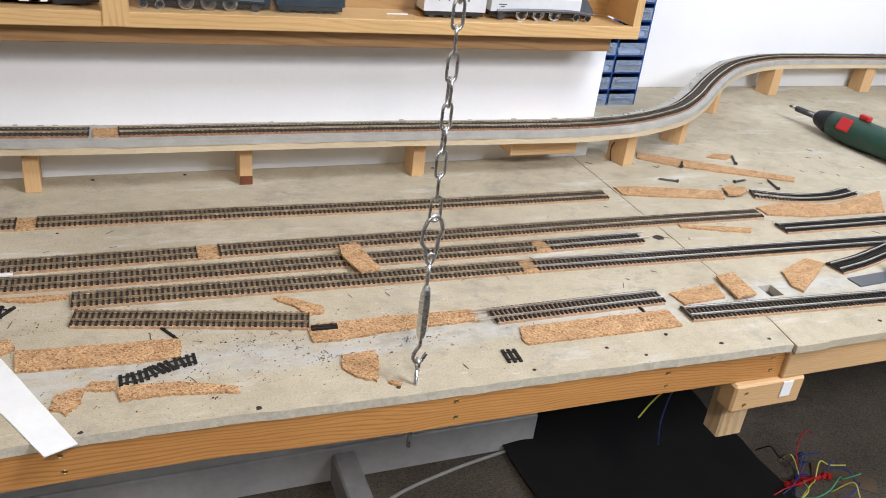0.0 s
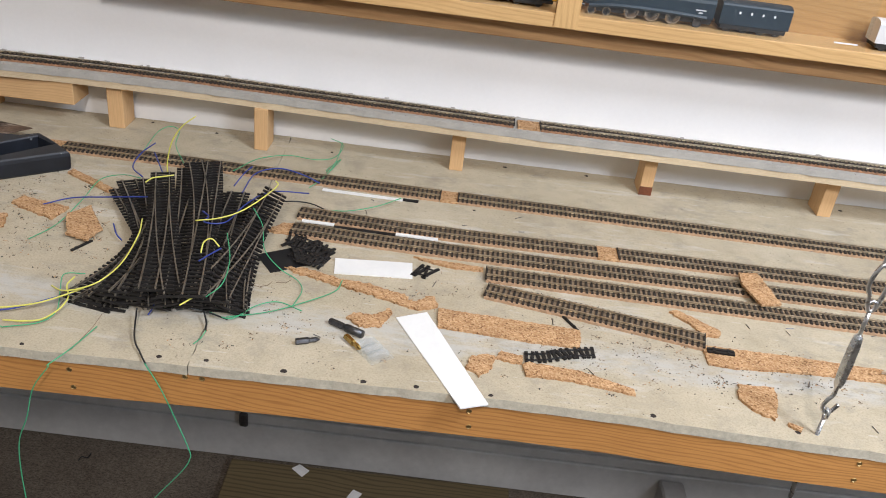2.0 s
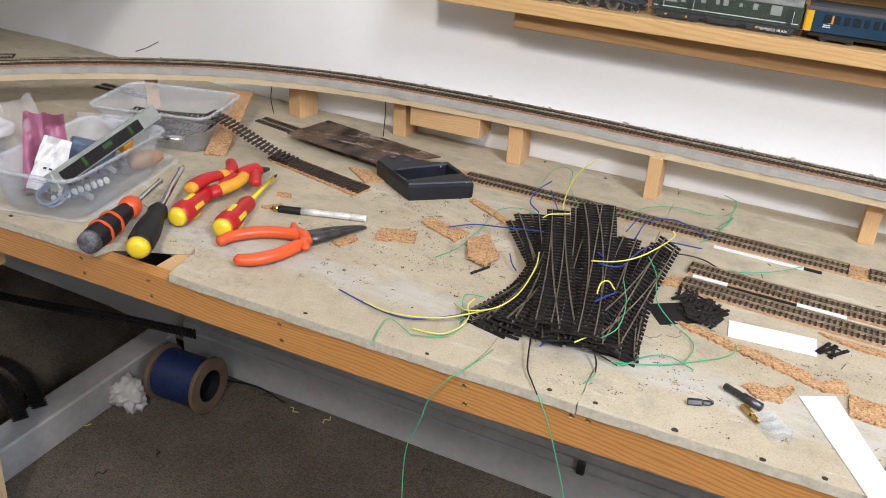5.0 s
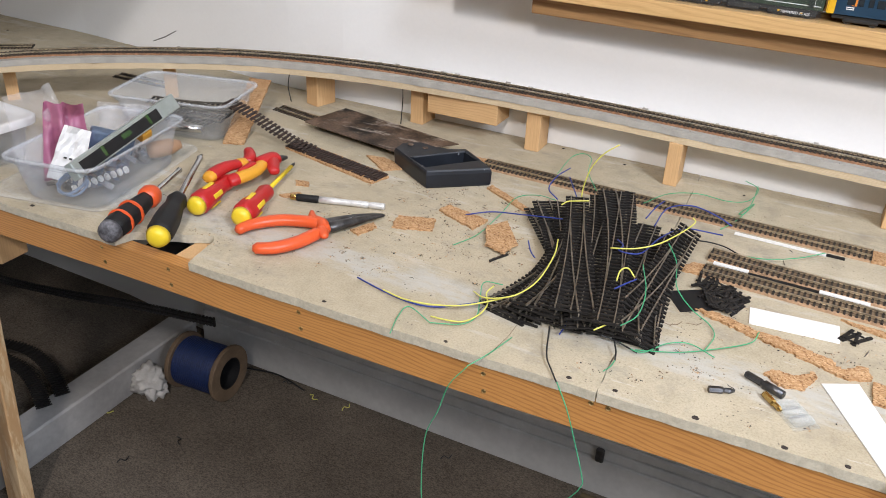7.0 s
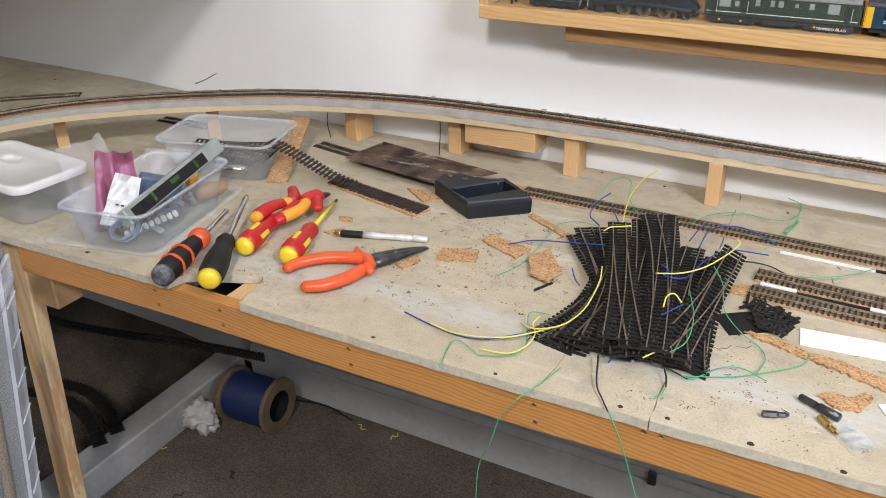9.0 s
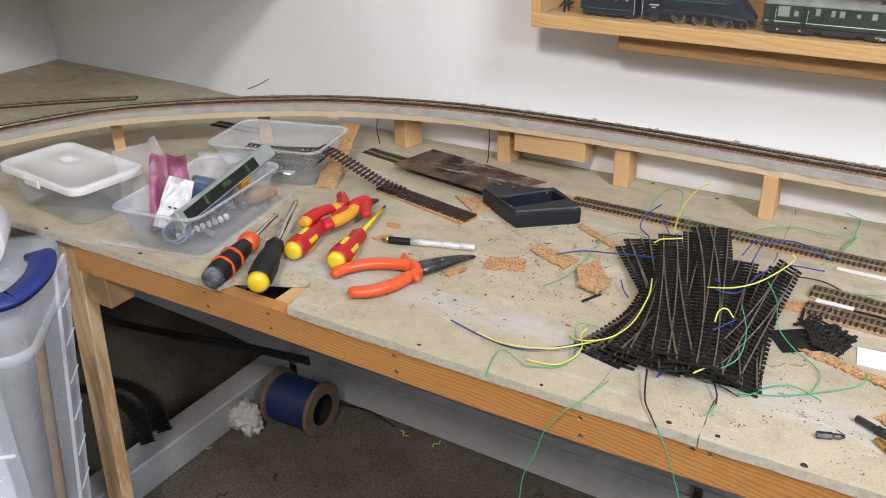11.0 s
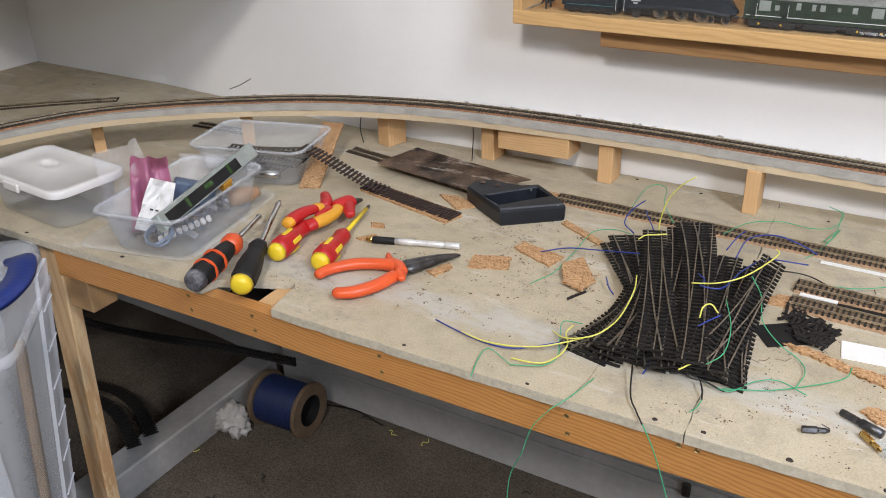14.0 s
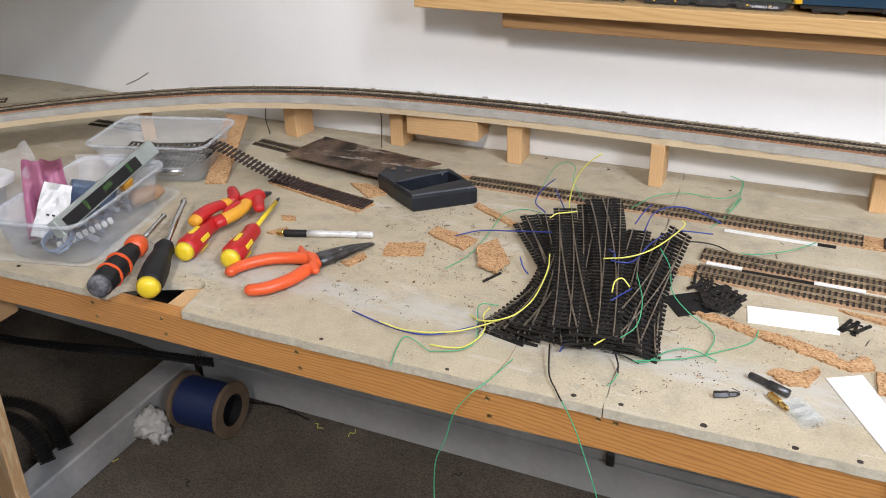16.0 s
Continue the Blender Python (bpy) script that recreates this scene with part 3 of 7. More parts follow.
# ---- track ----
def track(pts, label, old=True, cork=True, cork_w=0.0164, z=0.0, singles=True, end_bare=(0, 0), seed=1, group="tracks on the layout"):
    """A length of model track: cork strip, sleepers with chairs, two rails. pts: (x, y) down the middle."""
    rng = random.Random(seed)
    P = resample(smooth_line([(x, y, z) for x, y in pts], 10), 0.0064)
    N = sides(P)
    t = thing("model_track", label, "model track", group=group)
    zc = 0.0
    if cork:
        part("cork_strip", ribbon(bmesh.new(), P, N, -cork_w, cork_w, 0.0, 0.003, 0.0004, rng), CORK_EDGE if singles else CORK_OLD, t, "cork underlay strip")
        zc = 0.003
    if old:
        part("infill", ribbon(bmesh.new(), P, N, -0.0125, 0.0125, zc, zc + (0.0008 if singles else 0.0017), 0.0006, rng), BALLAST if singles else BALLAST_DARK, t, "weathered brown infill")
    me = mesh_of("sleeper", sleeper_bm(), SLEEPER if old else SLEEPER_NEW)
    one = [(p, n) for p, n in zip(P, N) if singles or -0.6 < p.x < 1.62]
    rest = [(p, n) for p, n in zip(P, N) if not (singles or -0.6 < p.x < 1.62)]
    if one:
        for p, n in one:
            ob = new("sleeper", me)
            ob.parent = t
            ob.matrix_basis = Matrix.Translation((p.x, p.y, p.z + zc)) @ Matrix.Rotation(math.atan2(n.y, n.x) - math.pi / 2 + rng.uniform(-0.02, 0.02), 4, "Z")
    if rest:
        bm = bmesh.new()
        for p, n in rest:
            v0 = len(bm.verts)
            bm.from_mesh(me)
            bm.verts.ensure_lookup_table()
            bmesh.ops.transform(bm, matrix=Matrix.Translation((p.x, p.y, p.z + zc)) @ Matrix.Rotation(math.atan2(n.y, n.x) - math.pi / 2, 4, "Z"), verts=bm.verts[v0:])
        tagged(part("sleeper", bm, SLEEPER if old else SLEEPER_NEW, t), kind="stuff")
    a, b = end_bare
    Q = ([P[0] + (P[0] - P[1]).normalized() * a] if a else []) + P + ([P[-1] + (P[-1] - P[-2]).normalized() * b] if b else [])
    for off in (-0.00825, 0.00825):
        part("rail", rail_bm(Q, off, zc + 0.0022), RAIL_OLD if old else RAIL_NEW, t, "" if not old else "tarnished rail")
    return t


def sleeper_bm():
    bm = B(-0.0014, -0.0150, 0, 0.0014, 0.0150, 0.0020)
    for y in (-0.00825, 0.00825):
        box(bm, -0.0010, y - 0.0017, 0.0020, 0.0011, y + 0.0017, 0.0029)
    return bm


def rail_bm(Q, off, z, thick=1.0):
    """One rail of I-shaped section along Q."""
    half = [(0.001, 0.0), (0.001, 0.0004), (0.0004, 0.0006), (0.0004, 0.0017), (0.0010, 0.0019), (0.0010, 0.0026)]
    prof = half + [(-w, h) for w, h in reversed(half)]
    bm = bmesh.new()
    rows = [[bm.verts.new((p.x + n.x * (off + w * thick), p.y + n.y * (off + w * thick), p.z + z + h)) for w, h in prof] for p, n in zip(Q, sides(Q))]
    for a, b in zip(rows, rows[1:]):
        for k in range(len(prof)):
            bm.faces.new((a[k], a[(k + 1) % len(prof)], b[(k + 1) % len(prof)], b[k]))
    bm.faces.new(rows[0][::-1])
    bm.faces.new(rows[-1])
    return bm


OLD = "weathered model track on cork underlay"
NEW = "black-sleepered model track with bright rails on cork underlay"
track([(-1.275, 0.335), (-1.21, 0.395), (-1.15, 0.449), (-1.048, 0.53)], "old model track lying loose beyond the raised line", cork=False, seed=15)
track([(-0.76, 0.484), (-0.70, 0.486), (-0.64, 0.489)], "short dark length of model track on the board", cork=False, seed=16)
track([(0.02, 0.461), (0.27, 0.456), (0.565, 0.449)], OLD, seed=1)
track([(0.592, 0.449), (0.82, 0.444), (1.155, 0.434), (1.44, 0.430)], OLD, seed=2)
track([(0.385, 0.346), (0.512, 0.338), (0.65, 0.336), (0.778, 0.336)], OLD, seed=3)
track([(0.808, 0.337), (1.117, 0.334), (1.40, 0.332), (1.675, 0.327)], OLD, seed=4)
track([(0.385, 0.30), (0.516, 0.293), (0.742, 0.288), (0.941, 0.285), (1.232, 0.281)], OLD, seed=5)
track([(1.259, 0.281), (1.411, 0.280)], NEW, False, seed=6, end_bare=(0, 0.012))
track([(0.634, 0.246), (0.802, 0.241), (0.983, 0.235), (1.187, 0.230)], OLD, seed=7)
track([(1.213, 0.229), (1.539, 0.216), (1.834, 0.204), (2.1, 0.19)], NEW, False, seed=8)
track([(0.635, 0.208), (0.76, 0.182), (0.882, 0.155)], OLD, seed=9)
track([(1.101, 0.122), (1.341, 0.123)], NEW, False, seed=10, end_bare=(0.028, 0))
track([(1.354, 0.078), (1.669, 0.060), (2.2, 0.03)], NEW, False, seed=11)

# ---- the raised line along the wall ----
RAISED = [(-0.93, -0.25), (-0.90, -0.05), (-0.848, 0.11), (-0.785, 0.245), (-0.69, 0.345), (-0.575, 0.428), (-0.44, 0.50), (-0.25, 0.553), (-0.05, 0.57), (0.14, 0.572),
          (0.3, 0.565), (0.5, 0.556), (0.68, 0.547), (0.87, 0.545), (1.11, 0.541), (1.40, 0.533), (1.523, 0.545), (1.595, 0.565), (1.684, 0.604), (1.772, 0.670), (1.858, 0.748),
          (1.942, 0.819), (2.047, 0.893), (2.175, 0.945), (2.30, 0.960), (2.62, 0.963), (3.2, 0.963), (4.1, 0.963)]
RZ = 0.086
viaduct = thing("raised_trackbed", "raised grey-painted plywood trackbed on pine blocks along the wall", "trackbed")
RP = resample(smooth_line([(x, y, 0) for x, y in RAISED], 12), 0.02)
RN = sides(RP)
part("deck", ribbon(bmesh.new(), RP, RN, -0.028, 0.034, 0.076, RZ, 0.0010, random.Random(3)), ROADBED, viaduct, "grey fibreboard deck")
part("plywood", ribbon(bmesh.new(), RP, RN, -0.027, 0.032, 0.066, 0.0758, 0.0008, random.Random(4)), PLYEDGE, viaduct, "bare plywood with layered edge")

# torn paper fibres along the back edge of the deck
bm, rt = bmesh.new(), random.Random(8)
for i in range(150):
    k = rt.randrange(len(RP))
    q = RP[k] + RN[k] * rt.uniform(0.026, 0.033)
    s = rt.uniform(0.0015, 0.005)
    box(bm, -s, -0.0012, 0.0, s, 0.0012, rt.uniform(0.001, 0.0035), 0.0, m=pose(q.x + rt.uniform(-0.01, 0.01), q.y, RZ - 0.0004, 0, 0, math.degrees(math.atan2(RN[k].y, RN[k].x)) - 90 + rt.uniform(-20, 20)))
tagged(part("torn_edge", bm, ROADBED, viaduct, "torn grey fibres"), kind="stuff")


def raised_track(x0, x1, seed):
    pts = [(p.x, p.y) for p in RP if x0 <= p.x <= x1]
    return track(pts[::2] + [pts[-1]], "weathered model track along the raised trackbed", True, True, 0.0160, RZ, False, seed=seed, group="raised track lengths")


raised_track(-0.94, 0.668, 21)
raised_track(0.697, 4.1, 22)
POSTS = [(-0.815, 0.295, 0.02, 54), (-0.60, 0.455, 0.022, 45), (-0.352, 0.565, 0.03, -15), (-0.155, 0.585, 0.025, -4), (0.058, 0.575, 0.024, 0), (0.285, 0.557, 0.02, 0), (0.583, 0.57, 0.021, 0), (0.875, 0.565, 0.019, 0), (1.152, 0.565, 0.021, 0), (1.555, 0.57, 0.028, 18), (1.735, 0.66, 0.03, 32), (1.945, 0.83, 0.03, 35), (2.215, 0.948, 0.032, 12), (2.54, 0.965, 0.034, 0), (3.0, 0.965, 0.03, 0)]
post = thing("trackbed_post", "sawn pine block holding up the raised trackbed", "support post", group="posts under the raised trackbed")
part("block", B(-0.0105, -0.021, 0, 0.0105, 0.021, 0.0658, 0.0008), PINE_RAW, post)
for i, (x, y, w, a) in enumerate(POSTS):
    m = pose(x, y, 0, 0, 0, a) @ Matrix.Diagonal((w / 0.021, 1, 1, 1))
    if i == 0:
        post.matrix_basis = m
    else:
        p2 = copy_thing(post, pose(x, y, 0, 0, 0, a) @ Matrix.Diagonal((w / 0.021 / post.scale.x, 1, 1, 1)))
        if x == 0.875:
            stained = p2
for x0, x1, z0, z1 in ((-0.128, -0.002, 0.031, 0.0655), (1.318, 1.445, 0.028, 0.0655)):
    spacer = thing("trackbed_spacer", "short pine block fixed under the raised trackbed", "wood block", group="blocks under the raised trackbed")
    part("block", B(x0, 0.548, z0, x1, 0.60, z1, 0.001), PINE_RAWX, spacer)

# ---- display cabinet on the wall ----
cab = thing("display_cabinet", "pine wall display cabinet with glass doors for model trains", "cabinet")
CX0, CX1, CY, CZ = -0.085, 1.497, 0.51, 0.2475
TILT = 0.29             # the cabinet hangs a little higher at its left end


def hung(x, y, z):
    """A place on the tilted cabinet."""
    return pose(x, y, z + (CX1 - x) * math.tan(radians(TILT)), 0, TILT, 0)


cab.matrix_basis = hung(CX1, 0, CZ) @ pose(-CX1, 0, -CZ)
part("bottom_rail", B(CX0, CY, CZ - 0.008, CX1, CY + 0.012, CZ + 0.012, 0.001), PINE_CAB, cab)
part("base", B(CX0 + 0.01, CY + 0.012, CZ - 0.004, CX1 - 0.01, WALL - 0.001, CZ + 0.008), PINE_CAB, cab)
part("back", B(CX0 + 0.01, WALL - 0.008, CZ, CX1 - 0.01, WALL - 0.002, CZ + 0.42), PINE_BACK, cab)
part("end_panel", B(CX1 - 0.014, CY + 0.002, CZ + 0.012, CX1, WALL - 0.002, CZ + 0.43), PINE_CABZ, cab)
part("end_panel", B(CX0, CY + 0.002, CZ + 0.012, CX0 + 0.014, WALL - 0.002, CZ + 0.43), PINE_CABZ, cab)
part("divider", B(0.690, CY - 0.002, CZ - 0.006, 0.722, CY + 0.014, CZ + 0.43), PINE_CABZ, cab)
part("shelf", B(CX0 + 0.0145, CY + 0.0125, 0.342, 0.6895, WALL - 0.0085, 0.357, 0.001), PINE_CAB, cab, "pine shelf above the trains")
part("top", B(CX0, CY, CZ + 0.43, CX1, WALL - 0.001, CZ + 0.445), PINE_CAB, cab)
structure("trim", B(0.044, 0.535, 0.2125, 1.462, WALL - 0.001, CZ - 0.0085, 0.001, m=hung(CX1, 0, 0) @ pose(-CX1, 0, 0)), PINE_KNOT, "dark knotty pine batten under the cabinet", "batten")
part("stain", B(-0.0107, -0.0217, 0.0, 0.0107, -0.0208, 0.014), plain("dark_varnish", (0.17, 0.055, 0.025), 0.35, vary=0.3), stained, "dark varnish stain at the foot")
# ---- loose cork on the boards ----
RC = random.Random(5)


def cork_piece(outline, z=0.0, t=0.003, jag=0.0009, m=None, label="offcut of cork sheet lying on the board"):
    cx = sum(p[0] for p in outline) / len(outline)
    cy = sum(p[1] for p in outline) / len(outline)
    th = thing("cork_offcut", label, "cork", pose(cx, cy, z) if m is None else m, group="loose cork offcuts")
    loc = [(x - cx, y - cy) for x, y in outline] if m is None else outline
    part("cork", rough_slab(loc, 0.0, t, RC, 0.0035, jag), CORK, th)
    return th


STRIP = "long strip of cork sheet stuck to the board"
TORN = "torn scrap of cork sheet with ragged edges"
cork_piece([(0.580, 0.157), (0.741, 0.147), (0.738, 0.114), (0.682, 0.114), (0.582, 0.121)], label=STRIP)
cork_piece([(0.674, 0.071), (0.677, 0.054), (0.721, 0.054), (0.788, 0.043), (0.787, 0.052), (0.733, 0.071), (0.678, 0.076)], label=TORN)
cork_piece([(0.615, 0.054), (0.620, 0.075), (0.635, 0.082), (0.645, 0.078), (0.642, 0.061), (0.630, 0.044)], jag=0.002, label=TORN)
cork_piece([(0.646, 0.078), (0.650, 0.090), (0.673, 0.086), (0.673, 0.073), (0.650, 0.076)], jag=0.0015, label=TORN)
cork_piece([(0.902, 0.083), (0.941, 0.082), (0.939, 0.061), (0.927, 0.031), (0.910, 0.041), (0.898, 0.059)], jag=0.0015)
cork_piece([(0.940, 0.028), (0.952, 0.022), (0.949, 0.017), (0.939, 0.024)])
cork_piece([(0.878, 0.113), (0.878, 0.147), (0.985, 0.146), (1.080, 0.141), (1.082, 0.118), (0.989, 0.118), (0.906, 0.111)], label=STRIP)
cork_piece([(1.123, 0.094), (1.334, 0.092), (1.332, 0.055), (1.118, 0.059), (1.115, 0.067)], label=STRIP)
cork_piece([(1.362, 0.128), (1.445, 0.138), (1.436, 0.104), (1.366, 0.100)], label=STRIP)
cork_piece([(1.455, 0.152), (1.488, 0.156), (1.483, 0.098), (1.447, 0.094)], 0.0034)
cork_piece([(1.572, 0.150), (1.640, 0.177), (1.660, 0.158), (1.563, 0.094), (1.556, 0.112)], 0.001)
cork_piece([(0.0, 0.034), (0.026, 0.034), (0.024, -0.034), (-0.004, -0.036), (-0.008, 0.010)], m=pose(0.965, 0.275, 0.0088, 2, 1, 12), label="cork offcut lying across two tracks")
cork_piece([(1.613, 0.602), (1.869, 0.455), (1.852, 0.438), (1.651, 0.534), (1.598, 0.575)], label=STRIP)
cork_piece([(1.751, 0.568), (1.779, 0.580), (1.812, 0.570), (1.784, 0.550)], jag=0.0015)
cork_piece([(1.476, 0.458), (1.52, 0.455), (1.672, 0.418), (1.655, 0.388), (1.476, 0.427)], label=STRIP)
cork_piece([(1.676, 0.423), (1.700, 0.432), (1.722, 0.418), (1.715, 0.404), (1.69, 0.392), (1.668, 0.398)], 0.0033, jag=0.002, label=TORN)
cork_piece([(1.690, 0.349), (1.748, 0.357), (1.851, 0.338), (2.00, 0.378), (1.931, 0.300), (1.769, 0.303), (1.692, 0.322)], label=STRIP)
cork_piece([(1.506, 0.311), (1.627, 0.281), (1.613, 0.268), (1.505, 0.303)], label=STRIP)
cork_piece([(0.543, 0.266), (0.629, 0.260), (0.629, 0.252), (0.585, 0.252)], jag=0.0012, label=TORN)
cork_piece([(0.396, 0.206), (0.421, 0.208), (0.468, 0.192), (0.50, 0.192), (0.512, 0.183), (0.535, 0.179), (0.552, 0.163), (0.565, 0.178), (0.577, 0.178), (0.578, 0.160), (0.559, 0.149), (0.489, 0.174), (0.411, 0.196)], jag=0.0022, label=TORN)
cork_piece([(0.482, 0.118), (0.489, 0.129), (0.507, 0.126), (0.526, 0.146), (0.530, 0.140), (0.520, 0.110), (0.498, 0.104)], jag=0.002, label=TORN)
cork_piece([(0.350, 0.287), (0.371, 0.313), (0.384, 0.314), (0.384, 0.286)], jag=0.0015, label=TORN)
cork_piece([(0.005, 0.201), (-0.004, 0.235), (0.043, 0.252), (0.054, 0.221)], jag=0.0014)
cork_piece([(0.033, 0.279), (0.039, 0.300), (0.104, 0.285), (0.097, 0.252)], jag=0.0014)
cork_piece([(0.112, 0.262), (0.130, 0.290), (0.166, 0.236), (0.160, 0.206), (0.132, 0.216)], 0.0033, jag=0.0014)
cork_piece([(-0.036, 0.167), (-0.022, 0.200), (-0.012, 0.192), (-0.021, 0.161)], jag=0.0016, label=TORN)
cork_piece([(-0.186, 0.258), (-0.166, 0.262), (-0.160, 0.252), (-0.178, 0.246)])
cork_piece([(-0.176, 0.206), (-0.157, 0.228), (-0.150, 0.222), (-0.165, 0.204)])
cork_piece([(-0.275, 0.352), (-0.262, 0.384), (-0.101, 0.350), (-0.080, 0.338), (-0.090, 0.306)], label=STRIP)
cork_piece([(-0.150, 0.392), (-0.120, 0.398), (-0.072, 0.381), (-0.100, 0.356)], 0.0001)
cork_piece([(-0.016, -0.10), (0.018, -0.10), (0.02, 0.09), (-0.018, 0.095)], m=pose(-0.392, 0.410, 0.024, 14, 0, 24), label="cork strip leaning on a plastic tub")
cork_piece([(0.062, 0.392), (0.105, 0.368), (0.140, 0.345), (0.13, 0.34), (0.06, 0.380)], label=STRIP)
# bare cork that shows in the gaps of the tracks
for gx0, gx1, gy in ((0.5655, 0.5915, 0.449), (0.7785, 0.8075, 0.3365), (1.2325, 1.2585, 0.281), (1.1875, 1.2125, 0.2295), (-0.01, 0.0195, 0.4615)):
    bare = cork_piece([(gx0, gy - 0.0165), (gx0, gy + 0.0165), (gx1, gy + 0.0165), (gx1, gy - 0.0165)], jag=0.0004, label="bare cork underlay in a gap between two tracks")
    if gx0 > 1.0:
        for off in (-0.00825, 0.00825):
            part("rail", rail_bm([Vector((gx0 - gx1, 0, 0)) * 0.5, Vector((gx1 - gx0, 0, 0)) * 0.5], off, 0.0052), RAIL_OLD, bare, "bare rail across the gap")
part("cork_filler", B(0.666, 0.531, RZ, 0.699, 0.5625, RZ + 0.003), CORK, viaduct, "bare cork in the gap of the raised track")

# ---- white card, styrene strips and black offcuts ----
card = thing("styrene_offcut", "white styrene strip jutting over the board's front edge", "plastic strip", pose(0.588, 0.064, 0.0))
part("sheet", rough_slab([(-0.053, 0.066), (-0.020, 0.084), (0.0505, -0.0625), (0.0235, -0.0735)], 0.0, 0.0015, RC, 0.02, 0.0002), WHITEP, card)
plate = thing("styrene_offcut", "white styrene rectangle lying on the board", "plastic strip", pose(0.498, 0.229, 0.0, 0, 0, 6))
part("sheet", rough_slab([(-0.047, -0.017), (0.046, -0.0175), (0.0465, 0.018), (-0.0475, 0.0175)], 0.0, 0.0015, RC, 0.02, 0.0002), WHITEP, plate)
for x0, x1, y, z in ((0.392, 0.434, 0.3215, 0.0032), (0.515, 0.57, 0.3155, 0.0032), (0.400, 0.514, 0.425, 0.0005)):
    st = thing("styrene_strip", "narrow white styrene strip laid beside a track", "plastic strip", pose(x0, y, z, 0, 0, -1.5), group="narrow styrene strips")
    part("strip", B(0, -0.0032, 0, x1 - x0, 0.0032, 0.0015), WHITEP, st)
for x0, x1, y in ((0.434, 0.515, 0.320), (0.514, 0.536, 0.424)):
    st = thing("styrene_strip", "narrow black styrene strip laid beside a track", "plastic strip", pose(x0, y, 0.0005, 0, 0, -1.5), group="narrow black strips")
    part("strip", B(0, -0.003, 0, x1 - x0, 0.003, 0.0015), BLACKP, st)
bplate = thing("black_sheet", "small square of black sheet plastic", "plastic sheet", pose(0.39, 0.225, 0.0, 0, 0, 35))
part("sheet", B(-0.026, -0.022, 0, 0.026, 0.022, 0.001), BLACKP, bplate)

SLEEPER_ME = mesh_of("sleeper", sleeper_bm(), SLEEPER_NEW)
SLEEPER_RUSTY = mesh_of("sleeper", sleeper_bm(), plain("rusty_black_sleeper", (0.048, 0.027, 0.021), 0.6, fine=700, vary=0.3, coarse=120, per_object=0.3))


def sleeper_web(label, pts, n, wild=0.0, short=1.0, seed=1, me=SLEEPER_ME):
    """A length of sleeper webbing without its rails, along 3D points."""
    rng = random.Random(seed)
    t = thing("sleeper_webbing", label, "track part")
    P = smooth_line(pts, 10)
    P = resample(P, (sum((b - a).length for a, b in zip(P, P[1:])) / max(1, n - 1)))
    N = sides(P)
    for i, (p, nn) in enumerate(zip(P, N)):
        ob = new("sleeper", me)
        ob.parent = t
        d = P[min(i + 1, len(P) - 1)] - P[max(i - 1, 0)]
        ob.matrix_basis = Matrix.Translation(p) @ Matrix.Rotation(math.atan2(nn.y, nn.x) - math.pi / 2 + rng.uniform(-wild, wild), 4, "Z") @ Matrix.Rotation(-math.atan2(d.z, math.hypot(d.x, d.y)), 4, "Y") @ Matrix.Diagonal((1.3, short, 1, 1))
    for off in (-0.0082 * short, 0.0082 * short):
        Q = [p + n * off + Vector((0, 0, 0.0012)) for p, n in zip(P, N)]
        part("web", tube(Q, 0.0011, 5), me.materials[0], t)
    return t


sleeper_web("bent black sleeper webbing without rails", [(-0.375, 0.345, 0.058), (-0.345, 0.347, 0.050), (-0.318, 0.35, 0.038), (-0.290, 0.353, 0.025), (-0.262, 0.357, 0.013), (-0.232, 0.362, 0.004)], 22, 0.04, seed=2, me=SLEEPER_RUSTY)
sleeper_web("black sleeper webbing lying on a cork strip", [(-0.268, 0.366, 0.0032), (-0.173, 0.346, 0.0032), (-0.086, 0.327, 0.0032)], 30, 0.10, seed=3, me=SLEEPER_RUSTY)
sleeper_web("twisted row of loose black sleepers", [(0.678, 0.086, 0.0004), (0.697, 0.090, 0.0004), (0.725, 0.102, 0.0004), (0.751, 0.109, 0.0004)], 13, 0.32, 0.62, seed=4)
sleeper_web("three black sleepers still joined together", [(1.082, 0.043, 0.0003), (1.096, 0.042, 0.0003)], 3, 0.05, 0.8, seed=5)
sleeper_web("two black sleepers lying on cork", [(0.896, 0.1335, 0.0034), (0.8965, 0.1385, 0.0034)], 2, 0.1, seed=6)
sleeper_web("black sleepers beside a white rectangle", [(0.55, 0.237, 0.0004), (0.566, 0.233, 0.0004)], 4, 0.5, seed=7)
for k in range(4):
    sleeper_web("heap of loose black sleepers", [(0.385 + 0.006 * k, 0.278 - 0.016 * k, 0.001 + 0.0022 * (k % 2)), (0.42 + 0.004 * k, 0.262 - 0.012 * k, 0.001 + 0.0022 * (k % 2)), (0.437, 0.25 - 0.008 * k, 0.001)], 9, 0.6, seed=20 + k)
for x, y, a in ((0.7305, 0.161, 30), (0.157, 0.20, -25), (0.86, 0.158, 80), (1.30, 0.108, 5)):
    one = thing("loose_sleeper", "single black plastic sleeper", "track part", pose(x, y, 0.0003, 0, 0, a), group="single loose sleepers")
    part("sleeper", sleeper_bm(), SLEEPER_NEW, one)

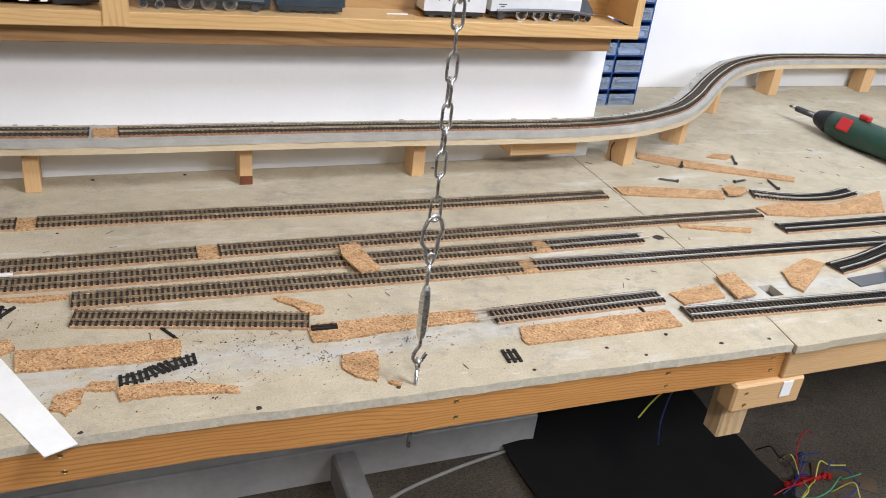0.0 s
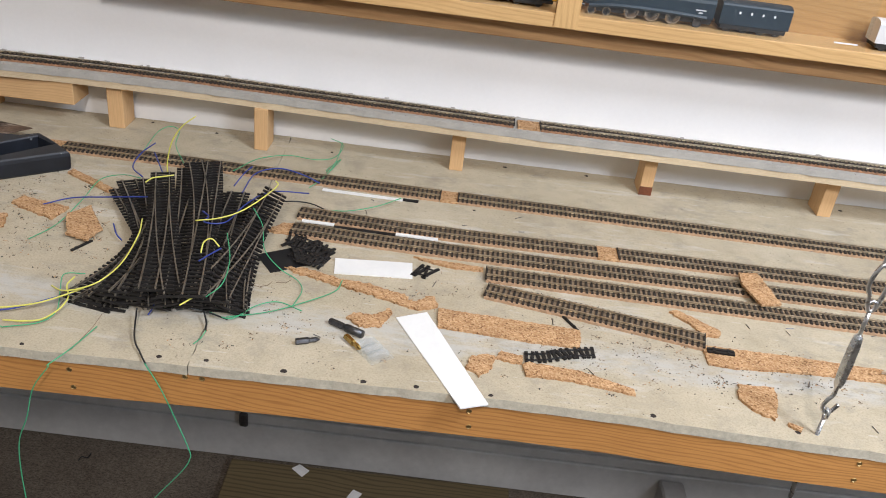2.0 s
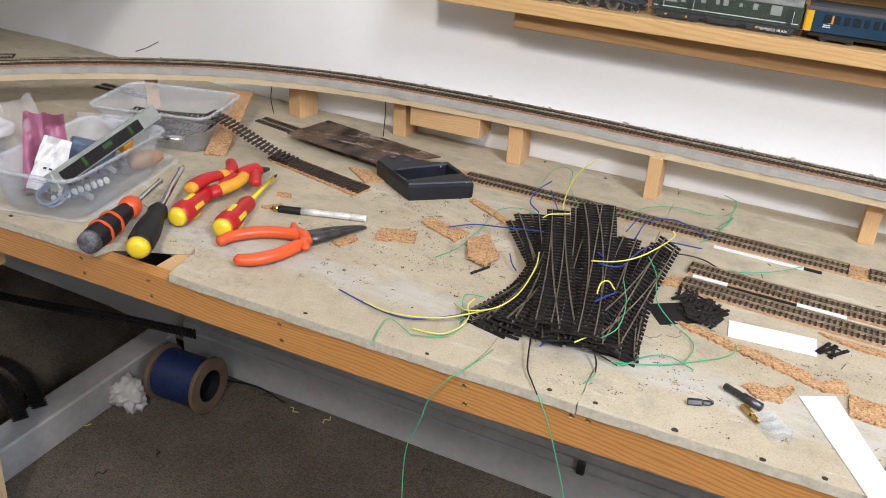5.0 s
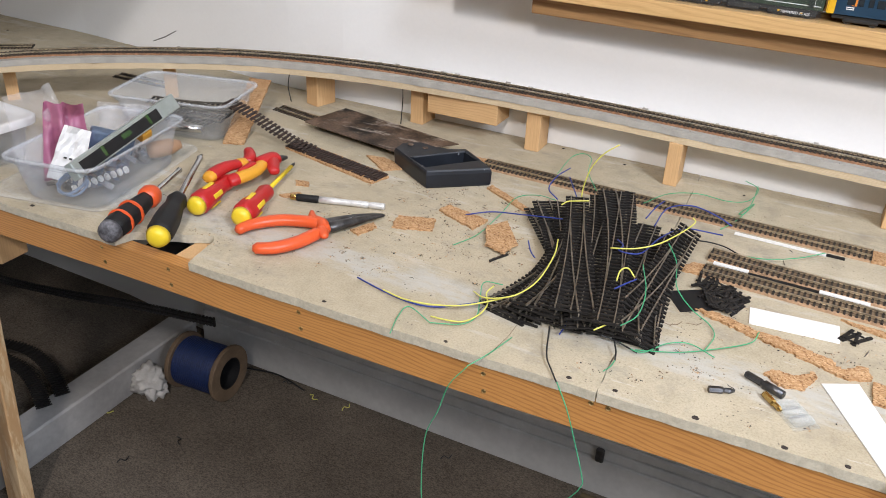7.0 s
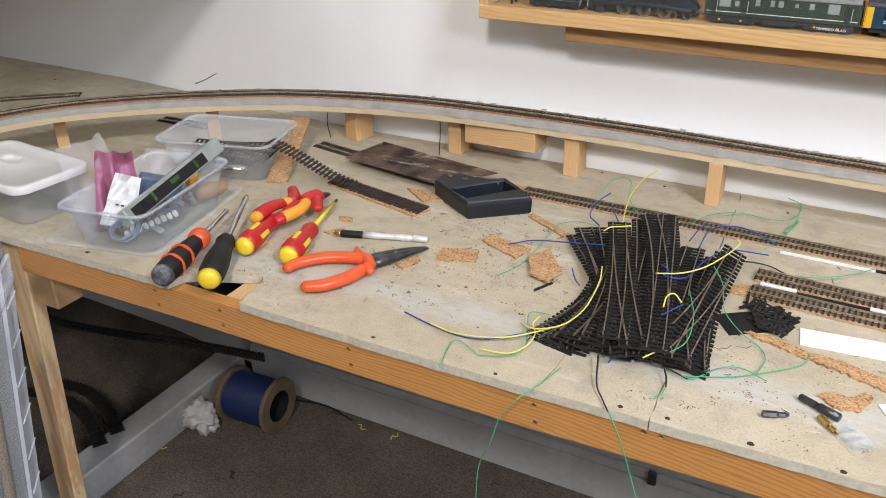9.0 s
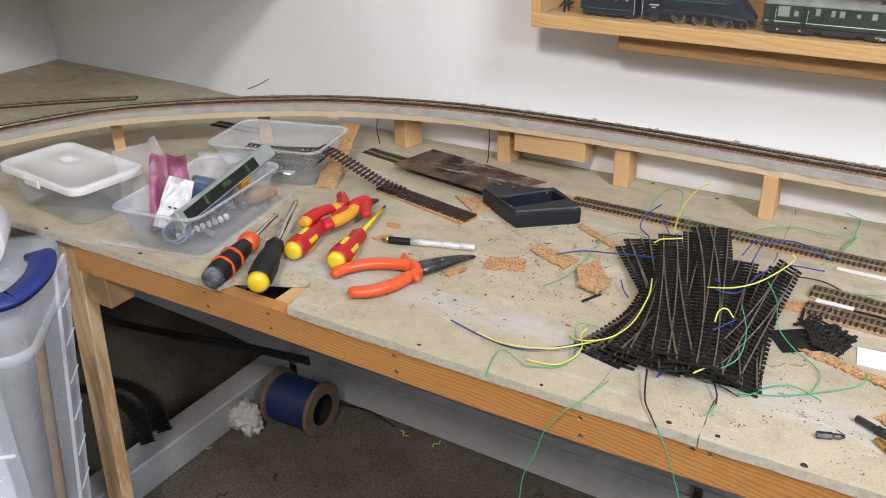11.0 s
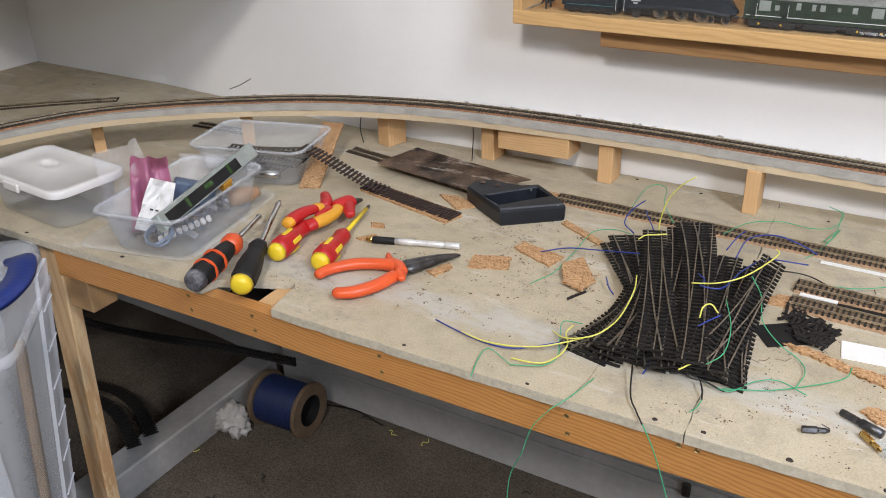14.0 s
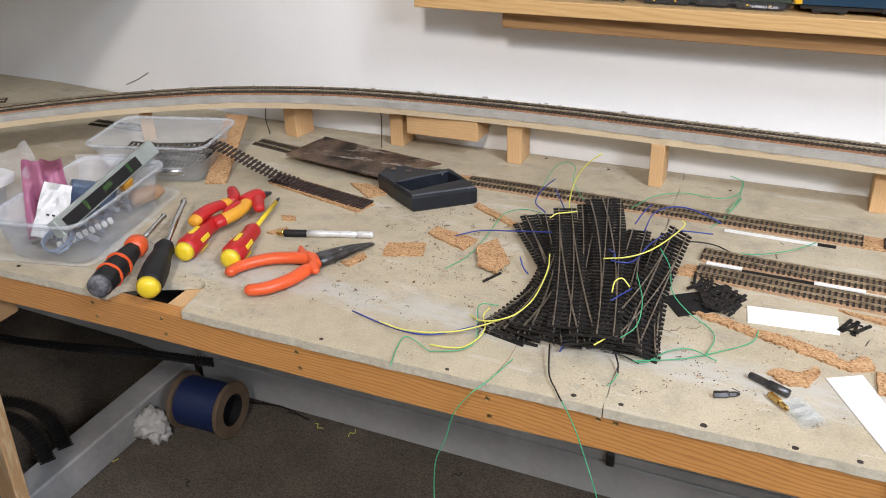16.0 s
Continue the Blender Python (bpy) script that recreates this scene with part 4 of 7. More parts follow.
# short lengths of track on the far side
track([(1.722, 0.398), (1.789, 0.374), (1.864, 0.369), (1.931, 0.382)], NEW, False, seed=31, end_bare=(0, 0.01))
track([(1.677, 0.272), (1.80, 0.270), (1.95, 0.268)], NEW, False, seed=32)
track([(1.665, 0.143), (1.74, 0.158), (1.86, 0.195)], NEW, False, seed=33)
track([(-0.395, 0.5), (-0.30, 0.482)], OLD, cork=False, seed=34)

# ---- the heap of turnouts ----
def turnout(label, length, hand, m, n=30, bow=0.0):
    """A turnout out of its place: tapering sleepers, two stock rails, two diverging rails, a frog. bow: how far its middle bends to one side."""
    t = thing("model_turnout", label, "model turnout", m, group="heap of turnouts")

    def side(x):
        return bow * (1 - (2 * x / length) ** 2)

    for i in range(n):
        f = i / (n - 1)
        w = 1.0 + max(0.0, f - 0.25) * 0.85
        x = -length / 2 + length * f
        ob = new("sleeper", SLEEPER_ME)
        ob.parent = t
        ob.matrix_basis = Matrix.Translation((x, hand * 0.0155 * (w - 1) + side(x), 0)) @ Matrix.Rotation(math.atan(-8 * bow * x / length ** 2), 4, "Z") @ Matrix.Diagonal((1, w, 1, 1))
    X = [-length / 2 + length * k / 12 for k in range(13)]
    straight, bend = [Vector((x, side(x), 0)) for x in X], [Vector((x, side(x) + hand * 0.024 * max(0, (x + length / 2) / length - 0.12) ** 2 * 1.3, 0)) for x in X]
    part("stock_rail", rail_bm(straight, -hand * 0.00825, 0.0022, 0.72), RAIL_GREY, t)
    part("stock_rail", rail_bm(bend, hand * 0.00825, 0.0022, 0.72), RAIL_GREY, t)
    part("closure_rail", rail_bm(straight[3:], hand * 0.00825, 0.0022, 0.72), RAIL_GREY, t)
    part("closure_rail", rail_bm(bend[3:], -hand * 0.00825, 0.0022, 0.72), RAIL_GREY, t)
    return t


def between(a, b):
    """Where a turnout lies whose ends are at a and b."""
    a, b = Vector(a), Vector(b)
    d = b - a
    return Matrix.Translation((a + b) / 2) @ Matrix.Rotation(math.atan2(d.y, d.x), 4, "Z") @ Matrix.Rotation(-math.atan2(d.z, math.hypot(d.x, d.y)), 4, "Y")


# narrow end, wide end, hand, bow, roll: the lowest layers first
HEAP = [((0.214, 0.262, 0.000), (0.206, 0.080, 0.000), 1, 0.008, 0), ((0.250, 0.330, 0.000), (0.240, 0.078, 0.001), -1, 0.0, 0), ((0.322, 0.335, 0.003), (0.345, 0.100, 0.000), 1, 0.0, 0),
        ((0.148, 0.340, 0.008), (0.318, 0.096, 0.005), 1, 0.0, 0), ((0.300, 0.350, 0.004), (0.286, 0.085, 0.005), -1, 0.0, 0), ((0.222, 0.270, 0.006), (0.216, 0.082, 0.005), -1, 0.008, 0),
        ((0.315, 0.338, 0.012), (0.338, 0.092, 0.008), -1, 0.0, 0), ((0.156, 0.348, 0.017), (0.312, 0.088, 0.013), -1, 0.0, 0), ((0.286, 0.352, 0.014), (0.300, 0.086, 0.013), 1, 0.0, 0),
        ((0.228, 0.280, 0.014), (0.224, 0.080, 0.010), 1, 0.009, 0), ((0.236, 0.345, 0.018), (0.262, 0.080, 0.018), -1, 0.004, 0), ((0.214, 0.300, 0.020), (0.238, 0.080, 0.016), 1, 0.010, 0),
        ((0.304, 0.342, 0.022), (0.326, 0.088, 0.018), 1, 0.0, 0), ((0.208, 0.322, 0.028), (0.256, 0.082, 0.022), -1, 0.010, 0), ((0.357, 0.322, 0.040), (0.347, 0.092, 0.014), -1, 0.0, -24), ((0.338, 0.326, 0.022), (0.342, 0.096, 0.006), 1, 0.0, 0), ((0.348, 0.322, 0.030), (0.344, 0.094, 0.010), 1, 0.0, -18), ((0.184, 0.350, 0.022), (0.296, 0.088, 0.018), 1, 0.0, 0), ((0.200, 0.345, 0.010), (0.276, 0.088, 0.009), -1, 0.0, 0),
        ((0.306, 0.078, 0.026), (0.226, 0.380, 0.030), -1, -0.004, 0), ((0.204, 0.345, 0.036), (0.280, 0.078, 0.030), 1, 0.004, 0), ((0.328, 0.070, 0.034), (0.236, 0.380, 0.040), -1, -0.009, 0)]
for a, b, hand, bow, roll in HEAP:
    turnout("weathered turnout with black sleepers in a heap", (Vector(b) - Vector(a)).length * 0.98, hand, between(a, b) @ pose(0, 0, 0, roll), int((Vector(b) - Vector(a)).length / 0.0075), bow)

# ---- wires ----
WIRE = {"yellow": plain("yellow_wire", (0.72, 0.69, 0.14), 0.4, fine=400, vary=0.05), "green": plain("green_wire", (0.06, 0.42, 0.20), 0.4, fine=400, vary=0.08),
        "blue": plain("blue_wire", (0.025, 0.05, 0.28), 0.4, fine=400, vary=0.08), "black": plain("black_wire", (0.015, 0.015, 0.015), 0.4), "red": plain("red_wire", (0.55, 0.02, 0.02), 0.4), "grey": plain("grey_cable", (0.45, 0.44, 0.41), 0.5)}
RADIUS = {"yellow": 0.0009, "green": 0.0006, "blue": 0.0009, "black": 0.0009, "red": 0.001, "grey": 0.004}


def wire(color, pts, r=None, label=None):
    t = thing("wire", label or f"length of {color} insulated wire soldered to a turnout", "wire", group=f"{color} wires")
    part("insulation", tube(smooth_line(pts, 9), r or RADIUS[color], 6), WIRE[color], t, smooth=True)
    return t


wire("yellow", [(0.248, 0.35, 0.118), (0.23, 0.35, 0.102), (0.216, 0.35, 0.079), (0.209, 0.35, 0.051), (0.208, 0.35, 0.031)])
wire("yellow", [(0.226, 0.325, 0.045), (0.211, 0.32, 0.043), (0.201, 0.315, 0.042), (0.196, 0.305, 0.04)])
wire("yellow", [(0.222, 0.223, 0.034), (0.231, 0.186, 0.033), (0.235, 0.129, 0.031), (0.228, 0.092, 0.03), (0.211, 0.081, 0.024), (0.19, 0.081, 0.018), (0.171, 0.096, 0.012)])
wire("yellow", [(0.288, 0.214, 0.045), (0.315, 0.22, 0.049), (0.337, 0.238, 0.053), (0.354, 0.274, 0.056), (0.363, 0.305, 0.058), (0.359, 0.313, 0.06)])
wire("yellow", [(0.316, 0.144, 0.045), (0.316, 0.156, 0.052), (0.322, 0.165, 0.052), (0.331, 0.162, 0.045)])
wire("yellow", [(0.148, 0.038, 0.004), (0.169, 0.039, 0.005), (0.184, 0.046, 0.005), (0.193, 0.066, 0.006), (0.193, 0.086, 0.008), (0.184, 0.103, 0.01), (0.186, 0.118, 0.012)])
wire("yellow", [(0.076, 0.059, 0.004), (0.108, 0.051, 0.006), (0.14, 0.055, 0.007), (0.169, 0.064, 0.01), (0.192, 0.076, 0.015), (0.21, 0.087, 0.02)])
wire("blue", [(0.036, 0.069, 0.003), (0.077, 0.058, 0.003), (0.115, 0.051, 0.004), (0.147, 0.055, 0.006), (0.18, 0.078, 0.009), (0.198, 0.088, 0.012)])
wire("yellow", [(0.319, 0.063, 0.03), (0.323, 0.071, 0.03), (0.327, 0.079, 0.03)])
wire("blue", [(0.179, 0.339, 0.03), (0.159, 0.359, 0.033), (0.157, 0.396, 0.037), (0.165, 0.427, 0.04)])
wire("blue", [(0.204, 0.345, 0.035), (0.188, 0.374, 0.037), (0.175, 0.396, 0.04)])
wire("blue", [(0.072, 0.283, 0.003), (0.103, 0.298, 0.009), (0.147, 0.294, 0.018), (0.205, 0.286, 0.03)])
wire("blue", [(0.289, 0.239, 0.045), (0.299, 0.228, 0.045), (0.299, 0.213, 0.045), (0.321, 0.223, 0.043), (0.33, 0.279, 0.04), (0.347, 0.341, 0.03), (0.391, 0.37, 0.02)])
wire("blue", [(0.297, 0.345, 0.03), (0.301, 0.377, 0.033), (0.307, 0.4, 0.035)])
wire("blue", [(0.177, 0.245, 0.01), (0.188, 0.226, 0.007), (0.197, 0.218, 0.004)])
wire("blue", [(0.28, 0.077, 0.003), (0.282, 0.085, 0.007), (0.283, 0.091, 0.012)])
wire("blue", [(0.312, 0.329, 0.03), (0.314, 0.389, 0.03), (0.34, 0.415, 0.03), (0.37, 0.43, 0.018), (0.394, 0.436, 0.005)])
wire("blue", [(0.319, 0.127, 0.045), (0.327, 0.145, 0.045), (0.334, 0.159, 0.045)])
wire("green", [(0.096, 0.197, 0.003), (0.111, 0.238, 0.004), (0.113, 0.306, 0.005), (0.116, 0.354, 0.011), (0.145, 0.358, 0.02), (0.178, 0.335, 0.03)])
wire("green", [(0.142, 0.443, 0.02), (0.141, 0.503, 0.024), (0.154, 0.519, 0.028), (0.173, 0.502, 0.03), (0.185, 0.451, 0.03), (0.215, 0.394, 0.03)])
wire("green", [(0.278, 0.411, 0.02), (0.297, 0.476, 0.013), (0.332, 0.516, 0.006), (0.375, 0.508, 0.008), (0.401, 0.522, 0.01), (0.407, 0.559, 0.015), (0.387, 0.567, 0.02)])
wire("green", [(0.406, 0.558, 0.02), (0.407, 0.514, 0.015), (0.403, 0.48, 0.009), (0.395, 0.484, 0.004), (0.409, 0.529, 0.004), (0.395, 0.457, 0.004), (0.382, 0.42, 0.004)])
wire("green", [(0.344, 0.262, 0.045), (0.36, 0.242, 0.033), (0.37, 0.21, 0.02), (0.393, 0.187, 0.011), (0.415, 0.179, 0.003), (0.425, 0.158, 0.003), (0.421, 0.124, 0.003)])
wire("green", [(0.339, 0.094, 0.004), (0.365, 0.086, 0.005), (0.384, 0.113, 0.006), (0.405, 0.127, 0.005), (0.433, 0.117, 0.004)])
wire("green", [(0.358, 0.09, 0.003), (0.397, 0.108, 0.003), (0.429, 0.131, 0.004), (0.461, 0.163, 0.004), (0.466, 0.189, 0.004)])
wire("green", [(0.333, 0.186, 0.05), (0.35, 0.136, 0.047), (0.353, 0.097, 0.04), (0.339, 0.082, 0.03)])
wire("green", [(0.153, 0.028, 0.003), (0.183, 0.041, 0.004), (0.191, 0.062, 0.005), (0.18, 0.095, 0.007), (0.172, 0.123, 0.01), (0.194, 0.126, 0.012)])
wire("green", [(0.126, -0.011, 0.003), (0.117, 0.022, 0.003), (0.119, 0.043, 0.004), (0.154, 0.026, 0.004)])
wire("black", [(0.362, 0.354, 0.012), (0.379, 0.364, 0.009), (0.398, 0.365, 0.007), (0.417, 0.358, 0.004)])
wire("green", [(0.417, 0.358, 0.004), (0.448, 0.359, 0.007), (0.484, 0.382, 0.008), (0.512, 0.414, 0.008)])
wire("black", [(0.321, 0.085, 0.012), (0.339, 0.089, 0.007), (0.361, 0.086, 0.003)])
wire("black", [(0.335, 0.088, 0.01), (0.342, 0.074, 0.006), (0.345, 0.062, 0.003)])
wire("green", [(0.345, 0.062, 0.003), (0.344, 0.049, 0.003), (0.34, 0.038, 0.003)])
wire("green", [(0.239, 0.047, 0.003), (0.23, 0.008, 0.003), (0.22, -0.022, 0.003)])
wire("green", [(0.214, -0.008, -0.009), (0.195, -0.008, -0.039), (0.184, -0.008, -0.077), (0.1695, -0.007, -0.12), (0.1663, -0.006, -0.1946), (0.172, -0.006, -0.26)])
wire("black", [(0.269, 0.076, 0.01), (0.282, 0.034, 0.005), (0.295, 0.014, 0.003), (0.306, -0.002, 0.003)])
wire("green", [(0.308, -0.008, 0.008), (0.321, -0.008, -0.019), (0.332, -0.007, -0.052), (0.3454, -0.006, -0.0964), (0.346, -0.006, -0.1094), (0.3364, -0.006, -0.1289), (0.3061, -0.006, -0.1718), (0.29, -0.006, -0.20)])
for pts in ([(-0.1776, 0.552, 0.066), (-0.1737, 0.546, 0.044), (-0.1763, 0.545, 0.0012)], [(-0.4004, 0.545, 0.064), (-0.4045, 0.54, 0.030), (-0.398, 0.538, 0.0012)], [(1.537, 0.57, 0.0012), (1.5345, 0.572, 0.030), (1.559, 0.578, 0.044), (1.6246, 0.60, 0.064)]):
    wire("black", pts, 0.0009, "thin black feed wire from the raised trackbed down to the board")
# faint scribble on the board
scrib = thing("pencil_note", "faint unreadable brown pencil marks on the board", "marking")
for x, y, a in ((0.362, 0.165, 60), (0.367, 0.168, -50), (0.381, 0.163, 35), (0.375, 0.160, -20), (0.386, 0.169, 70), (0.397, 0.174, 10), (0.405, 0.178, 60)):
    part("mark", B(-0.005, -0.0004, 0.0, 0.005, 0.0004, 0.0003, m=pose(x, y, 0.0, 0, 0, a)), BALLAST, scrib)
crack = [(0.229, 0.010), (0.231, 0.028), (0.2335, 0.051), (0.233, 0.075)]
part("crack", tube([(x, y, 0.0) for x, y in crack], 0.0003, 5), BALLAST, main_board, "hairline crack in the board")
cork_piece([(0.853, 0.210), (0.860, 0.216), (0.876, 0.206), (0.907, 0.180), (0.902, 0.167), (0.884, 0.168), (0.876, 0.185)], 0.0, jag=0.0014, label="thin sliver of torn cork beside a track")
# ---- chain with turnbuckle that hangs from the ceiling and holds the board ----
def stadium(length, width, n=10):
    """The middle line of a chain link, upright in x-z."""
    r, h = width / 2, length / 2 - width / 2
    up = [(r * math.cos(math.pi * k / n), h + r * math.sin(math.pi * k / n)) for k in range(n + 1)]
    return up + [(-x, -z) for x, z in up]


chain = thing("hanging_chain", "zinc-plated link chain with turnbuckle hooked into an eye bolt", "chain", pose(0.965, 0.018, 0.0))
z, k = 0.192, 0
while z < CEIL - 0.02:
    L = 0.026
    pts = [(x, 0, zz) for x, zz in stadium(L, 0.0115)]
    part("link", tube(pts, 0.00155, 6, closed=True), ZINC, chain, m=pose(0, 0, z + L / 2, 0, 0, (20, 78)[k % 2] + RC.uniform(-14, 14)), smooth=True)
    z += L - 0.0034
    k += 1
part("shackle", tube([(0.012 * math.sin(a) * (1.0 if math.cos(a) < 0 else 0.62), 0, 0.172 - 0.026 * math.cos(a)) for a in [2 * math.pi * i / 20 for i in range(20)]], 0.0022, 6, closed=True), ZINC, chain, "pear-shaped link", m=pose(0, 0, 0, 0, 0, 12), smooth=True)
bm = tube([(0.0035 * math.cos(a), 0, 0.146 + 0.0055 + 0.0055 * math.sin(a)) for a in [2 * math.pi * i / 12 for i in range(12)]], 0.0017, 6, closed=True)
tube([(0, 0, 0.147), (0, 0, 0.112)], 0.0021, 8, bm)
part("eye_screw", bm, ZINC, chain, smooth=True)
part("bolt_tip", lathe([(0, -0.092), (0.0008, -0.091), (0.0022, -0.080), (0.0022, -0.0115), (0, -0.0115)], 10, m=pose(0.005, 0.0105, 0)), ZINC, chain, "threaded end below the board")
part("turnbuckle", lathe([(0, 0.060), (0.0035, 0.060), (0.0052, 0.065), (0.0058, 0.072), (0.0062, 0.09), (0.0058, 0.108), (0.0046, 0.117), (0.003, 0.120), (0, 0.120)], 6), ZINC, chain, "hexagonal turnbuckle body")
hook = [(0, 0, 0.062), (0, 0, 0.050), (-0.004, 0, 0.044), (-0.0065, 0, 0.036), (-0.003, 0, 0.029), (0.003, 0, 0.029), (0.0068, 0, 0.034), (0.009, 0, 0.038)]
part("hook", tube(smooth_line(hook, 5), 0.0021, 7), ZINC, chain, smooth=True, m=pose(0, 0, 0, 0, 0, 8))
bm = tube([(0, 0.0042 * math.cos(a), 0.027 + 0.0055 * math.sin(a)) for a in [2 * math.pi * i / 12 for i in range(12)]], 0.0017, 6, closed=True)
tube([(0, 0, 0.022), (0, 0, -0.085)], 0.0022, 8, bm)
part("eye_bolt", bm, ZINC, chain, smooth=True)

# ---- model trains in the cabinet ----
TRAIN_BLUE = plain("rail_blue_paint", (0.012, 0.042, 0.08), 0.35, fine=300, vary=0.08)
TRAIN_GREEN = plain("dark_green_paint", (0.016, 0.026, 0.018), 0.35, fine=300, vary=0.1)
TRAIN_GARTER = plain("garter_blue_paint", (0.007, 0.024, 0.040), 0.5, fine=300, vary=0.1)
TRAIN_DARK = plain("blue_black_paint", (0.008, 0.014, 0.022), 0.4, fine=300, vary=0.15)
TRAIN_SILVER = plain("silver_grey_paint", (0.66, 0.67, 0.68), 0.35, fine=300, vary=0.05)
TRAIN_GREY = plain("slate_grey_paint", (0.085, 0.09, 0.10), 0.4, fine=300, vary=0.08)
YELLOWP = plain("yellow_end_paint", (0.75, 0.43, 0.02), 0.4)
ORANGEP = plain("orange_paint", (0.72, 0.25, 0.03), 0.4)
GLAZE = plain("dark_glazing", (0.02, 0.025, 0.03), 0.12, vary=0.05)
UNDER = plain("black_underframe", (0.014, 0.014, 0.014), 0.55)
ROOF = plain("dark_roof", (0.045, 0.045, 0.048), 0.6)
WHITEMARK = plain("white_marking", (0.8, 0.8, 0.8), 0.5)
SHELF, TY = CZ + 0.0082, 0.562


def wheels(t, xs, r=0.0065, spoke=False, y=-0.0105):
    for x in xs:
        bm = lathe([(0, 0.0012), (r * 0.75, 0.0012), (r * 0.8, 0.0020), (r, 0.0020), (r * 1.1, -0.001), (0, -0.001)], 16, m=pose(0, 0, 0, 90, 0, 0))
        w = part("wheel", bm, STEEL if spoke else STEEL_DARK, t, m=pose(x, y, r * 1.05))
        if spoke:
            for a in range(0, 180, 20):
                part("spoke", B(-r * 0.72, -0.0028, -0.00035, r * 0.72, -0.0014, 0.00035, m=pose(0, 0, 0, 0, a, 0)), UNDER, w)


def hull(x0, x1, half, z0, z1, roof, n=8):
    """A carriage body: straight sides and an arched roof, along x."""
    pts = [(-half, z0), (-half, z1)] + [(-half * math.cos(math.pi * k / n), z1 + roof * math.sin(math.pi * k / n)) for k in range(1, n)] + [(half, z1), (half, z0)]
    bm = bmesh.new()
    a, b = [bm.verts.new((x0, y, z)) for y, z in pts], [bm.verts.new((x1, y, z)) for y, z in pts]
    bm.faces.new(a[::-1]), bm.faces.new(b)
    for i in range(len(pts)):
        j = (i + 1) % len(pts)
        bm.faces.new((a[i], a[j], b[j], b[i]))
    return bm


def railcar(x, length, paint, label, ends, windows=14):
    t = thing("model_railcar", label, "model train", hung(x, TY, SHELF), group="model trains in the cabinet")
    h = 0.0175
    part("body", hull(-length / 2, length / 2, h, 0.012, 0.038, 0.0), paint, t)
    part("roof", hull(-length / 2, length / 2, h - 0.0004, 0.0381, 0.0395, 0.009), ROOF, t)
    part("underframe", B(-length / 2 + 0.006, -h + 0.003, 0.006, length / 2 - 0.006, h - 0.003, 0.0118, 0.001), UNDER, t)
    for s in (-1, 1):
        part("yellow_end", B(-0.0012 if s < 0 else 0.0002, -h - 0.0002, 0.0122, -0.0002 if s < 0 else 0.0012, h + 0.0002, 0.0385, m=pose(s * length / 2, 0, 0)), ends, t, "yellow cab end")
        part("corner_panel", B(-0.004, -h - 0.0005, 0.0122, 0.004, -h - 0.0001, 0.038, m=pose(s * (length / 2 - 0.0042), 0, 0)), ends, t)
        part("bogie", B(-0.021, -h + 0.002, 0.003, 0.021, h - 0.002, 0.0075, 0.001, m=pose(s * length * 0.34, 0, 0)), UNDER, t)
        wheels(t, (s * length * 0.34 - 0.015, s * length * 0.34 + 0.015), 0.006)
    rng = random.Random(int(x * 1000))
    n = windows
    for i in range(n):
        wx = -length * 0.40 + length * 0.80 * i / (n - 1)
        ww = 0.0062 if i % 3 else 0.0095
        part("window", B(wx - ww / 2, -h - 0.0006, 0.0245, wx + ww / 2, -h + 0.0002, 0.0345, 0.0005), GLAZE, t)
    for i in range(9):
        bx = rng.uniform(-length * 0.22, length * 0.22)
        part("underfloor_box", B(bx - 0.006, -h + 0.001, 0.005, bx + 0.006, -h + 0.006, 0.0118, 0.0006), UNDER if i % 4 else WHITEMARK, t)
    for s in (-1, 1):
        for dz in (0.019, 0.0213):
            part("marking", B(-0.0045, -h - 0.0004, dz, 0.0045, -h - 0.0001, dz + 0.0011, m=pose(s * length * 0.40, 0, 0)), WHITEMARK, t, "white emblem bars")
    part("door", B(-0.003, -h - 0.0004, 0.024, 0.003, -h - 0.0001, 0.034, m=pose(-length * 0.385, 0, 0)), ORANGEP, t, "orange blind")
    part("pipe", tube([(-0.02, -h - 0.0005, 0.0105), (0.015, -h - 0.0005, 0.0085), (0.02, -h - 0.0005, 0.0115), (0.05, -h - 0.0005, 0.0115)], 0.0006, 5), WHITEMARK, t)
    return t


railcar(0.566, 0.256, TRAIN_BLUE, "blue model railcar with yellow ends", YELLOWP, 19)


